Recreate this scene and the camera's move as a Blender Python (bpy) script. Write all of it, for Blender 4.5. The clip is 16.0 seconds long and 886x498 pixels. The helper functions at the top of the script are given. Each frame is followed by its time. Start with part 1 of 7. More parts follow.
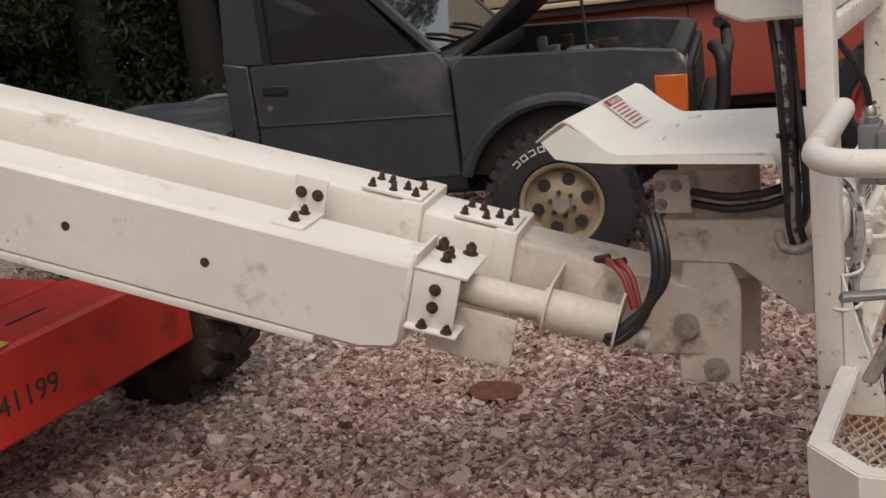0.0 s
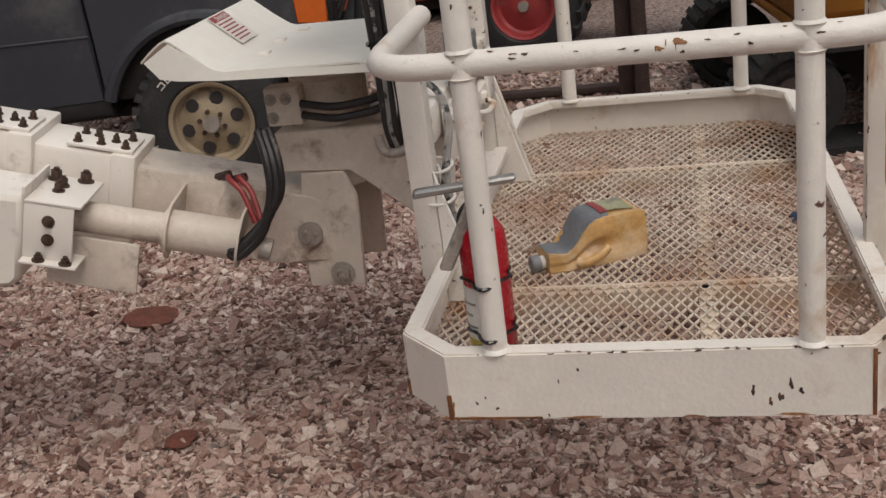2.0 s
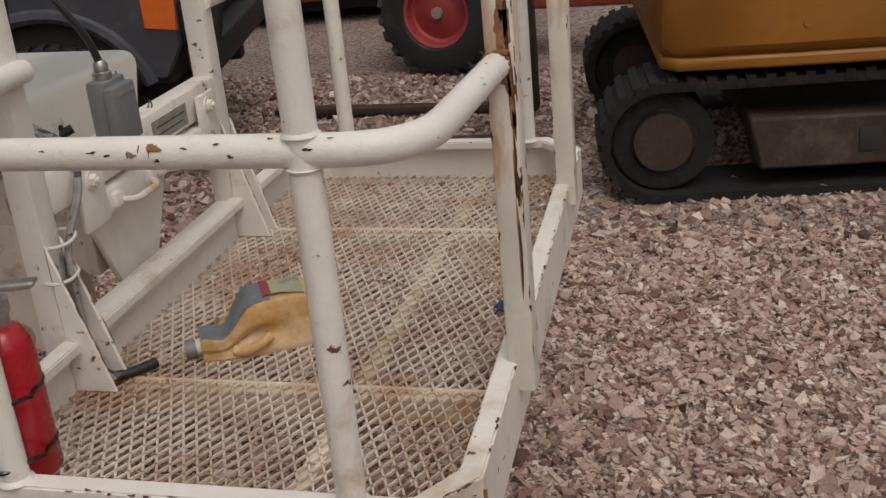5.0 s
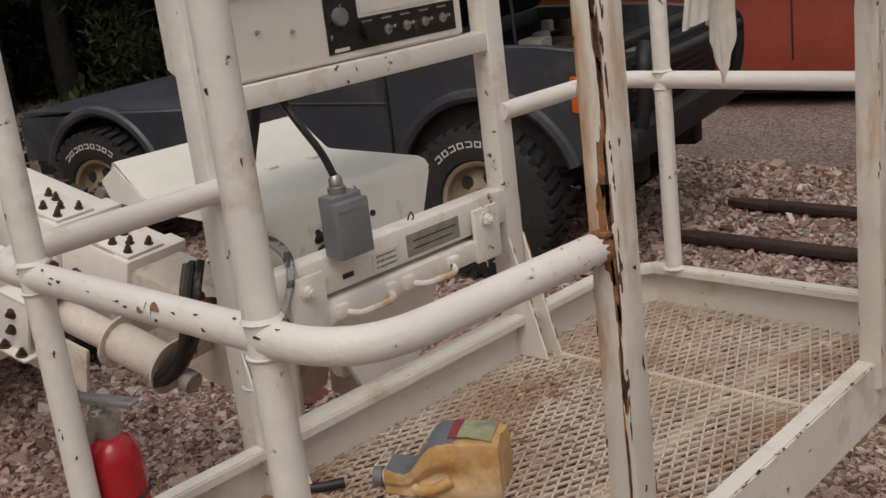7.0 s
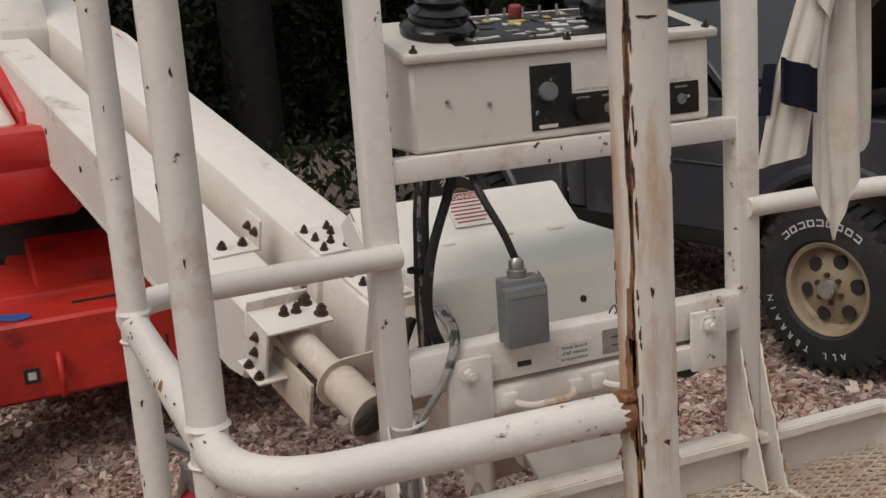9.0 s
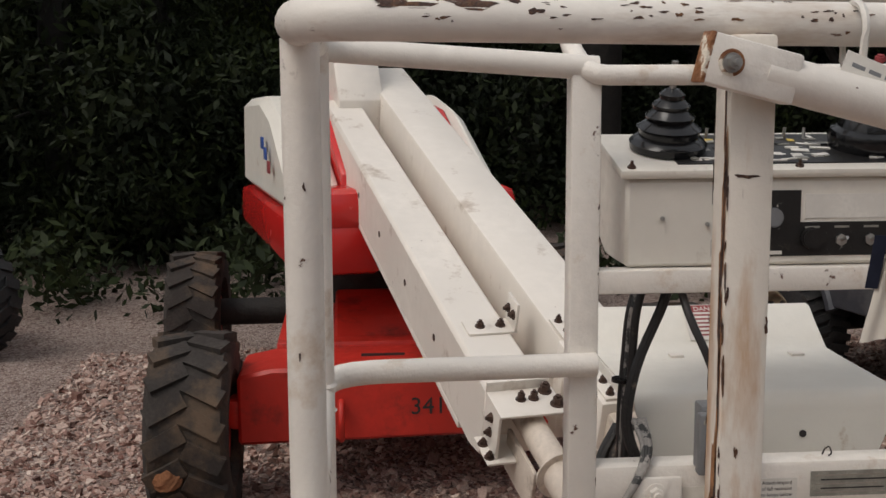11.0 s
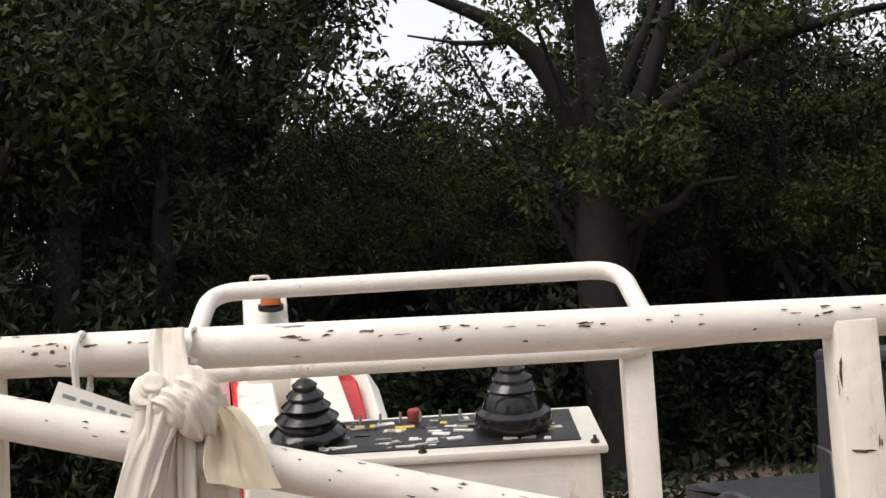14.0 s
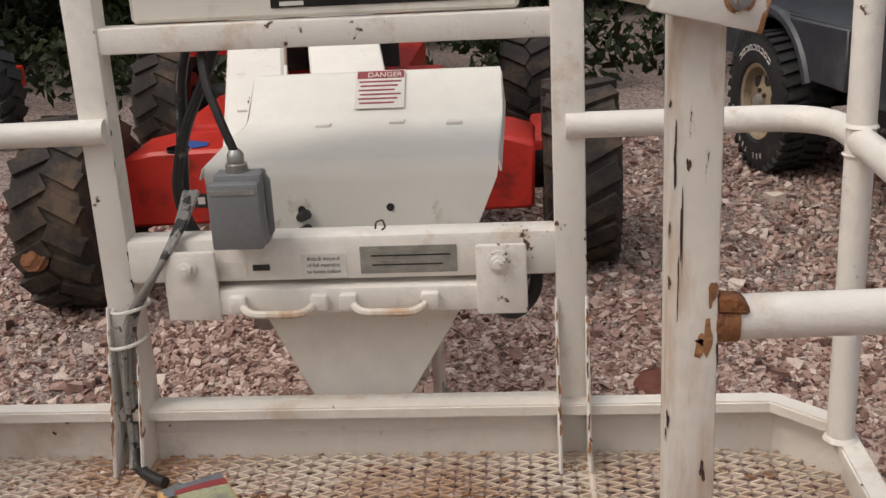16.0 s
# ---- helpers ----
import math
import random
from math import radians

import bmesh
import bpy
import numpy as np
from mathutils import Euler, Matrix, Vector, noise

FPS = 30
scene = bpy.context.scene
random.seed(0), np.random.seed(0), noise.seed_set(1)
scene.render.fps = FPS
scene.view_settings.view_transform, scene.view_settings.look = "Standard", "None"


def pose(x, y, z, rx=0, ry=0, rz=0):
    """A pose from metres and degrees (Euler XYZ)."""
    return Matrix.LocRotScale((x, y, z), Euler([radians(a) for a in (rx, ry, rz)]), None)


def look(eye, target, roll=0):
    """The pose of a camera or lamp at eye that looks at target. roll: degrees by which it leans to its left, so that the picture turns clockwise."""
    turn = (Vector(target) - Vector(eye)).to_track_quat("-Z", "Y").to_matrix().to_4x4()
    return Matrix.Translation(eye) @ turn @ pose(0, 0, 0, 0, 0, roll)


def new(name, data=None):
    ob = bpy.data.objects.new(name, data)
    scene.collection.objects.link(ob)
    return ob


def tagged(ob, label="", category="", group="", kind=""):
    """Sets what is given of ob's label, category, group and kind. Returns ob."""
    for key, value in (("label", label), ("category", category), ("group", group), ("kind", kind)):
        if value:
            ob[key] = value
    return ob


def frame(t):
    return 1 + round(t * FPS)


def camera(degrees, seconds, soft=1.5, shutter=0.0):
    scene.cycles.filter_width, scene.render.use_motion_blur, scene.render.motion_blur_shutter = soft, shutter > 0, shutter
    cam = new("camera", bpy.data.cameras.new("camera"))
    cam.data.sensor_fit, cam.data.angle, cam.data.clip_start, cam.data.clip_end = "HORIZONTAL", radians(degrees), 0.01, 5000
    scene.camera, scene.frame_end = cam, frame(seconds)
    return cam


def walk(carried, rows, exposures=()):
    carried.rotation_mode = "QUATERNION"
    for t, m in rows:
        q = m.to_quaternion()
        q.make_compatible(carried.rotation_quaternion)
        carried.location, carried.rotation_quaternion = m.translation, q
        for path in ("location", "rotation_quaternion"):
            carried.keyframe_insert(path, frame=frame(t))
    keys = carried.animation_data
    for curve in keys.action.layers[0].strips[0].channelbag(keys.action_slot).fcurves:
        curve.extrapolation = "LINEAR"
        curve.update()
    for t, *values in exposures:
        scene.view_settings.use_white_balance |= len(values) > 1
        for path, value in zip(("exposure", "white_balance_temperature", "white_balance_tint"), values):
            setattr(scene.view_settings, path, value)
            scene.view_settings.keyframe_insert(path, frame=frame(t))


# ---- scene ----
cam = camera(43.0, 16.0)
PATH = [
    (0, (-0.015, -0.113, 1.682), (-0.956, 1.575, 1.167), -7.4),
    (0.5, (0.007, -0.095, 1.678), (-0.813, 1.642, 1.121), -7.5),
    (1, (0.036, -0.082, 1.669), (-0.677, 1.683, 1.055), -8.0),
    (1.5, (0.075, -0.088, 1.661), (-0.519, 1.702, 0.995), -8.4),
    (2, (0.158, -0.105, 1.671), (-0.289, 1.706, 0.949), -7.8),
    (2.5, (0.225, -0.075, 1.656), (-0.076, 1.749, 0.892), -7.0),
    (3, (0.338, 0.041, 1.662), (0.106, 1.876, 0.9), -3.3),
    (3.5, (0.41, 0.145, 1.674), (0.12, 1.974, 0.918), -4.3),
    (4, (0.481, 0.202, 1.683), (0.148, 2.018, 0.913), -5.3),
    (4.2, (0.549, 0.221, 1.681), (0.187, 2.037, 0.926), -5.5),
    (6.3, (0.983, 0.667, 1.677), (0.099, 2.3, 0.934), -5.3),
    (6.5, (1.024, 0.715, 1.678), (0.035, 2.299, 0.959), -5.6),
    (7, (1.197, 0.838, 1.707), (-0.158, 2.2, 1.149), -7.0),
    (7.5, (1.296, 0.909, 1.708), (-0.286, 2.033, 1.222), -7.3),
    (8, (1.318, 1.029, 1.705), (-0.352, 2.021, 1.228), -5.8),
    (8.5, (1.307, 1.188, 1.717), (-0.421, 2.087, 1.265), -2.2),
    (9, (1.337, 1.292, 1.728), (-0.468, 2.037, 1.294), -4.1),
    (9.5, (1.361, 1.388, 1.746), (-0.546, 1.844, 1.35), -1.0),
    (9.7, (1.375, 1.408, 1.75), (-0.555, 1.775, 1.375), -1.1),
    (11.8, (1.447, 1.669, 1.815), (-0.544, 1.72, 1.63), -0.1),
    (12, (1.427, 1.73, 1.826), (-0.569, 1.741, 1.696), -0.3),
    (12.5, (1.417, 1.864, 1.836), (-0.583, 1.859, 1.842), -2.6),
    (13, (1.406, 2.039, 1.851), (-0.591, 1.997, 1.969), -2.1),
    (13.5, (1.441, 2.18, 1.842), (-0.551, 2.126, 2.015), -1.8),
    (14, (1.492, 2.278, 1.824), (-0.501, 2.293, 1.987), -3.4),
    (14.5, (1.489, 2.32, 1.786), (-0.509, 2.398, 1.827), -4.1),
    (15, (1.447, 2.356, 1.751), (-0.542, 2.404, 1.545), -4.5),
    (15.5, (1.376, 2.45, 1.707), (-0.574, 2.43, 1.264), -3.0),
    (16, (1.304, 2.539, 1.677), (-0.585, 2.378, 1.04), -3.1),
]
walk(cam, [(t, look(eye, target, roll)) for t, eye, target, roll in PATH],
     exposures=[(0, 0.12), (1.5, 0.08), (3.0, -0.06), (4.2, -0.1), (7.0, -0.12), (9.5, -0.12), (12.0, -0.08), (12.5, 0.05), (13.0, 0.42), (13.6, 0.62), (14.2, 0.74), (15.0, 0.68), (15.5, 0.48), (16.0, 0.26)])

# ---- light ----
world = bpy.data.worlds.new("overcast_sky")
scene.world = world
world.use_nodes = True
wn = world.node_tree.nodes
sky = wn.new("ShaderNodeTexSky")
sky.sky_type = "NISHITA"
sky.sun_disc = False
sky.sun_elevation, sky.sun_rotation = radians(52), radians(150)
sky.air_density, sky.dust_density, sky.ozone_density = 1.0, 6.0, 1.0
soft_white = wn.new("ShaderNodeMix")
soft_white.data_type = "RGBA"
soft_white.inputs[0].default_value = 0.6
soft_white.inputs[7].default_value = (7.0, 6.9, 6.8, 1)
world.node_tree.links.new(sky.outputs[0], soft_white.inputs[6])
world.node_tree.links.new(soft_white.outputs[2], wn["Background"].inputs[0])
wn["Background"].inputs[1].default_value = 0.12
sun = new("sun", bpy.data.lights.new("sun", "SUN"))
sun.data.energy, sun.data.angle, sun.data.color = 0.9, radians(30), (1.0, 0.96, 0.9)
sun.matrix_world = look((3, -3, 8), (0, 1, 0))


# ---- materials ----
def material(name, col, rough=0.5, metal=0.0, var=0.12, scale=6.0, bump=0.08, bscale=80.0, chips=None, stain=None, stretch=None, spec=0.5):
    """A painted or raw surface: two scales of tone, fine relief; chips=(colour, amount, scale) shows what lies under the paint; stain=(colour, amount, scale) soft marks."""
    m = bpy.data.materials.new(name)
    m.use_nodes = True
    nt = m.node_tree
    N, K = nt.nodes, nt.links
    b = N["Principled BSDF"]
    b.inputs["Roughness"].default_value = rough
    b.inputs["Metallic"].default_value = metal
    b.inputs["Specular IOR Level"].default_value = spec
    co = N.new("ShaderNodeTexCoord")

    def noise_at(sc, detail=4.0, rgh=0.55, pull=None):
        n = N.new("ShaderNodeTexNoise")
        n.inputs["Scale"].default_value = sc
        n.inputs["Detail"].default_value = detail
        n.inputs["Roughness"].default_value = rgh
        if pull:
            mp = N.new("ShaderNodeMapping")
            mp.inputs["Scale"].default_value = pull
            K.new(co.outputs["Object"], mp.inputs["Vector"])
            K.new(mp.outputs[0], n.inputs["Vector"])
        else:
            K.new(co.outputs["Object"], n.inputs["Vector"])
        return n

    def ramp(src, lo, hi):
        r = N.new("ShaderNodeMapRange")
        r.inputs[1].default_value, r.inputs[2].default_value = lo, hi
        K.new(src, r.inputs[0])
        return r.outputs[0]

    def mix(fac, a, c2, blend="MIX"):
        x = N.new("ShaderNodeMix")
        x.data_type, x.blend_type = "RGBA", blend
        if hasattr(fac, "is_linked"):
            K.new(fac, x.inputs[0])
        else:
            x.inputs[0].default_value = fac
        for v, k in ((a, 6), (c2, 7)):
            if isinstance(v, tuple):
                x.inputs[k].default_value = (*v, 1)
            else:
                K.new(v, x.inputs[k])
        return x.outputs[2]

    big, small = noise_at(scale), noise_at(scale * 9)
    dark = tuple(c * (1 - var * 1.6) for c in col)
    lite = tuple(min(1, c * (1 + var)) for c in col)
    c = mix(ramp(big.outputs[0], 0.3, 0.7), dark, lite)
    c = mix(ramp(small.outputs[0], 0.35, 0.75), c, tuple(x * (1 - var) for x in col))
    rsock = None
    if stain:
        s = noise_at(stain[2], 6.0, 0.65, stretch)
        c = mix(ramp(s.outputs[0], 1.0 - stain[1], 1.08 - stain[1] * 0.8), c, stain[0])
    if chips:
        s1, s2 = noise_at(chips[2] * 1.7, 5.0, 0.62, stretch), noise_at(chips[2] * 0.22, 3.0, 0.5)
        worn = N.new("ShaderNodeMath")
        worn.operation = "MULTIPLY_ADD"
        worn.inputs[1].default_value = 0.55
        K.new(s2.outputs[0], worn.inputs[0])
        K.new(s1.outputs[0], worn.inputs[2])
        low = 1.345 - chips[1]
        f = ramp(worn.outputs[0], low, low + 0.012)
        halo = ramp(worn.outputs[0], low - 0.05, low + 0.02)
        c = mix(halo, c, tuple(0.62 * x + 0.38 * y for x, y in zip(col, chips[0])))
        c = mix(f, c, chips[0])
        rsock = ramp(f, -1.0, 1.0)
    K.new(c, b.inputs["Base Color"])
    rn = ramp(small.outputs[0], 0.0, 1.0)
    rr = N.new("ShaderNodeMapRange")
    rr.inputs[3].default_value, rr.inputs[4].default_value = max(0, rough - 0.1), min(1, rough + 0.12)
    K.new(rn, rr.inputs[0])
    K.new(rr.outputs[0], b.inputs["Roughness"])
    if bump:
        bm_ = N.new("ShaderNodeBump")
        bm_.inputs["Strength"].default_value = bump
        bm_.inputs["Distance"].default_value = 0.01
        f = noise_at(bscale, 3.0)
        K.new(f.outputs[0], bm_.inputs["Height"])
        K.new(bm_.outputs[0], b.inputs["Normal"])
    return m


RUST = (0.10, 0.045, 0.025)
M_rail = material("chipped_cream_paint", (0.80, 0.755, 0.695), 0.42, 0, 0.07, 5, 0.15, 160, chips=(RUST, 0.335, 26), stain=((0.5, 0.36, 0.24), 0.42, 7))
M_toprail = material("scraped_rail_paint", (0.80, 0.755, 0.695), 0.42, 0, 0.09, 5, 0.08, 120, chips=((0.19, 0.13, 0.10), 0.365, 42), stain=((0.50, 0.40, 0.32), 0.43, 12), stretch=(1, 0.32, 1.5))
M_toe = material("scuffed_cream_paint", (0.79, 0.735, 0.665), 0.45, 0, 0.08, 4, 0.12, 120, chips=((0.09, 0.035, 0.025), 0.335, 22), stain=((0.5, 0.38, 0.28), 0.45, 5))
M_rust_post = material("flaking_rusty_paint", (0.78, 0.72, 0.64), 0.5, 0, 0.1, 6, 0.08, 120, chips=((0.10, 0.05, 0.032), 0.345, 34), stain=((0.46, 0.25, 0.11), 0.48, 9), stretch=(1.4, 1.4, 0.30))
M_rust = material("orange_rust", (0.26, 0.10, 0.035), 0.85, 0, 0.4, 25, 0.5, 180, stain=((0.07, 0.035, 0.025), 0.5, 30))
M_boom = material("dirty_cream_paint", (0.80, 0.75, 0.685), 0.45, 0, 0.06, 2.5, 0.06, 120, stain=((0.36, 0.27, 0.20), 0.4, 6), chips=((0.16, 0.09, 0.06), 0.27, 30))
M_boomend = material("grimy_boom_paint", (0.66, 0.58, 0.50), 0.55, 0, 0.14, 7, 0.12, 120, stain=((0.22, 0.15, 0.11), 0.46, 9), chips=((0.10, 0.06, 0.04), 0.31, 30))
M_white = material("white_sheet_paint", (0.80, 0.77, 0.70), 0.4, 0, 0.05, 3, 0.05, 120, stain=((0.42, 0.30, 0.18), 0.34, 10))
M_ctl = material("control_box_paint", (0.74, 0.70, 0.63), 0.45, 0, 0.07, 5, 0.06, 140, stain=((0.36, 0.29, 0.22), 0.40, 8))
M_mesh = material("worn_deck_paint", (0.77, 0.665, 0.545), 0.55, 0, 0.14, 9, 0.1, 200, stain=((0.48, 0.31, 0.20), 0.56, 4.0), chips=((0.30, 0.17, 0.10), 0.43, 20))
M_rustjoint = material("rusted_weld", (0.40, 0.175, 0.065), 0.75, 0, 0.3, 22, 0.4, 160, stain=((0.16, 0.06, 0.03), 0.52, 14), chips=((0.72, 0.66, 0.56), 0.46, 20))
M_chip = material("bared_dark_steel", (0.075, 0.04, 0.03), 0.8, 0, 0.4, 60, 0.4, 200, stain=((0.20, 0.09, 0.035), 0.5, 40))
M_rusty = material("bled_rust", (0.40, 0.19, 0.08), 0.8, 0, 0.35, 30, 0.3, 200, stain=((0.14, 0.06, 0.03), 0.5, 25))
M_red = material("red_machine_paint", (0.58, 0.034, 0.022), 0.42, 0, 0.14, 3, 0.05, 100, stain=((0.20, 0.02, 0.015), 0.45, 7))
M_redgloss = material("red_gloss_hood", (0.56, 0.022, 0.02), 0.22, 0, 0.08, 3, 0.03, 60)
M_gloss = material("glossy_black_rubber", (0.008, 0.008, 0.009), 0.16, 0, 0.2, 12, 0.05, 60)
M_tyre = material("dusty_tyre_rubber", (0.040, 0.033, 0.029), 0.9, 0, 0.35, 9, 0.6, 40, stain=((0.105, 0.07, 0.045), 0.52, 6))
M_ttyre = material("truck_tyre_rubber", (0.022, 0.022, 0.023), 0.7, 0, 0.25, 8, 0.3, 70, stain=((0.07, 0.06, 0.05), 0.42, 6))
M_lift_tyre_mud = material("clay_on_tyre", (0.30, 0.13, 0.06), 0.9, 0, 0.3, 14, 0.4, 60)
M_truck = material("faded_grey_paint", (0.046, 0.049, 0.058), 0.38, 0.0, 0.16, 2, 0.04, 60, stain=((0.11, 0.11, 0.115), 0.48, 3))
M_trim = material("dull_black_trim", (0.013, 0.013, 0.014), 0.55, 0, 0.25, 10, 0.1, 80)
M_dark = material("engine_dark", (0.025, 0.022, 0.02), 0.7, 0, 0.4, 14, 0.4, 50)
M_rim = material("tan_wheel_paint", (0.34, 0.27, 0.18), 0.55, 0, 0.15, 12, 0.1, 80, stain=((0.12, 0.08, 0.05), 0.44, 14))
M_bolt = material("rusty_bolt", (0.10, 0.06, 0.045), 0.6, 0.4, 0.35, 60, 0.3, 200)
M_steel = material("zinc_steel", (0.50, 0.49, 0.47), 0.35, 0.9, 0.15, 30, 0.1, 120)
M_dull = material("dull_cast_metal", (0.40, 0.36, 0.32), 0.55, 0.3, 0.2, 20, 0.2, 100, stain=((0.12, 0.08, 0.06), 0.45, 20))
M_grey = material("grey_box_paint", (0.20, 0.205, 0.215), 0.45, 0.1, 0.08, 12, 0.05, 120)
M_extred = material("extinguisher_red", (0.42, 0.012, 0.022), 0.25, 0, 0.1, 8, 0.03, 60)
M_label = material("white_label", (0.72, 0.69, 0.64), 0.5, 0, 0.08, 20, 0.0)
M_labelgrey = material("worn_metal_label", (0.36, 0.35, 0.31), 0.45, 0.3, 0.25, 40, 0.1, 120)
M_ink = material("dark_print", (0.03, 0.027, 0.027), 0.6, 0, 0.1, 20, 0.0)
M_inkred = material("red_print", (0.30, 0.045, 0.05), 0.6, 0, 0.12, 20, 0.0)
M_panel = material("black_panel", (0.014, 0.013, 0.013), 0.4, 0, 0.3, 18, 0.05, 120, stain=((0.12, 0.10, 0.08), 0.40, 26), chips=((0.42, 0.40, 0.36), 0.375, 34))
M_yellowpatch = material("yellow_sticker", (0.62, 0.46, 0.10), 0.5, 0, 0.15, 20, 0.0)
M_rag = material("dirty_blue_rag", (0.03, 0.05, 0.11), 0.8, 0, 0.3, 30, 0.1)
M_blue = material("blue_tape", (0.04, 0.10, 0.36), 0.5, 0, 0.1, 20, 0.05)
M_cloth = material("soiled_cotton_cloth", (0.74, 0.69, 0.61), 0.9, 0, 0.08, 6, 0.06, 900, stain=((0.50, 0.38, 0.24), 0.42, 6), spec=0.1)
M_yellowcloth = material("yellowed_cotton", (0.70, 0.61, 0.47), 0.9, 0, 0.1, 12, 0.06, 900, stain=((0.72, 0.64, 0.54), 0.5, 9), spec=0.1)
M_navy = material("navy_cloth", (0.015, 0.017, 0.03), 0.85, 0, 0.2, 10, 0.06, 900, spec=0.1)
M_jug = material("yellowed_plastic", (0.62, 0.37, 0.14), 0.38, 0, 0.2, 10, 0.1, 60, stain=((0.72, 0.58, 0.40), 0.5, 9))
M_juggrey = material("grey_jug_label", (0.17, 0.18, 0.20), 0.5, 0, 0.2, 14, 0.1, 60, stain=((0.5, 0.42, 0.3), 0.42, 12))
M_hosered = material("red_hose", (0.30, 0.035, 0.035), 0.45, 0, 0.15, 20, 0.1, 100)
M_hose = material("black_hose", (0.022, 0.020, 0.020), 0.45, 0, 0.25, 14, 0.1, 100, stain=((0.25, 0.2, 0.16), 0.38, 20))
M_paintedhose = material("paint_splashed_hose", (0.34, 0.32, 0.30), 0.5, 0, 0.3, 18, 0.1, 100, chips=((0.03, 0.03, 0.03), 0.5, 20))
M_amber = material("amber_lens", (0.50, 0.13, 0.03), 0.2, 0, 0.15, 20, 0.05)
M_lampor = material("orange_lamp_lens", (0.62, 0.13, 0.02), 0.15, 0, 0.1, 20, 0.05)
M_orange = material("orange_red_machine", (0.35, 0.066, 0.04), 0.5, 0, 0.12, 3, 0.06, 60, stain=((0.26, 0.06, 0.04), 0.45, 5))
M_excav = material("excavator_yellow", (0.30, 0.120, 0.013), 0.4, 0, 0.1, 3, 0.05, 60, stain=((0.3, 0.13, 0.03), 0.42, 6))
M_track = material("rubber_track", (0.012, 0.011, 0.0105), 0.85, 0, 0.35, 9, 0.3, 60, stain=((0.05, 0.04, 0.035), 0.40, 7))
M_trackframe = material("brown_track_frame", (0.050, 0.032, 0.027), 0.7, 0, 0.3, 6, 0.2, 60, stain=((0.10, 0.075, 0.06), 0.43, 6))
M_fork = material("rusty_dark_steel", (0.055, 0.032, 0.026), 0.75, 0.1, 0.35, 14, 0.3, 80)
M_redrim = material("red_rim_paint", (0.36, 0.045, 0.045), 0.5, 0, 0.15, 9, 0.1, 60, stain=((0.2, 0.12, 0.1), 0.45, 9))
M_tan = material("tan_panel_paint", (0.50, 0.41, 0.28), 0.55, 0, 0.14, 4, 0.08, 60, stain=((0.26, 0.12, 0.06), 0.45, 6))
M_bark = material("dark_bark", (0.015, 0.012, 0.010), 0.9, 0, 0.4, 9, 0.8, 22)
M_pink = material("faded_pink_paper", (0.62, 0.33, 0.31), 0.8, 0, 0.1, 20, 0.1, 60)
M_leafred = material("dry_red_leaf", (0.17, 0.055, 0.035), 0.8, 0, 0.3, 30, 0.2, 60)
M_clear = bpy.data.materials.new("tinted_glass")
M_clear.use_nodes = True
_b = M_clear.node_tree.nodes["Principled BSDF"]
_b.inputs["Base Color"].default_value = (0.03, 0.035, 0.036, 1)
_b.inputs["Roughness"].default_value = 0.03
_b.inputs["Transmission Weight"].default_value = 0.3
_b.inputs["IOR"].default_value = 1.45


def leaf_material(name, dark, light):
    m = bpy.data.materials.new(name)
    m.use_nodes = True
    nt = m.node_tree
    N, K = nt.nodes, nt.links
    b = N["Principled BSDF"]
    b.inputs["Roughness"].default_value = 0.65
    b.inputs["Specular IOR Level"].default_value = 0.25
    geo = N.new("ShaderNodeNewGeometry")
    co = N.new("ShaderNodeTexCoord")
    n = N.new("ShaderNodeTexNoise")
    n.inputs["Scale"].default_value = 0.9
    K.new(co.outputs["Object"], n.inputs["Vector"])
    add = N.new("ShaderNodeMath")
    add.operation = "MULTIPLY_ADD"
    add.inputs[1].default_value, add.inputs[2].default_value = 1.6, -0.55
    K.new(n.outputs[0], add.inputs[0])
    av = N.new("ShaderNodeMath")
    av.operation = "MULTIPLY"
    K.new(add.outputs[0], av.inputs[0])
    sc = N.new("ShaderNodeMapRange")
    sc.inputs[3].default_value, sc.inputs[4].default_value = 0.35, 1.6
    K.new(geo.outputs["Random Per Island"], sc.inputs[0])
    K.new(sc.outputs[0], av.inputs[1])
    x = N.new("ShaderNodeMix")
    x.data_type = "RGBA"
    x.inputs[6].default_value, x.inputs[7].default_value = (*dark, 1), (*light, 1)
    K.new(av.outputs[0], x.inputs[0])
    K.new(x.outputs[2], b.inputs["Base Color"])
    return m


M_cedar = leaf_material("cedar_foliage", (0.006, 0.010, 0.004), (0.038, 0.054, 0.012))
M_broad = leaf_material("oak_foliage", (0.009, 0.015, 0.005), (0.085, 0.10, 0.018))
M_weed = leaf_material("weed_foliage", (0.010, 0.016, 0.005), (0.036, 0.052, 0.013))


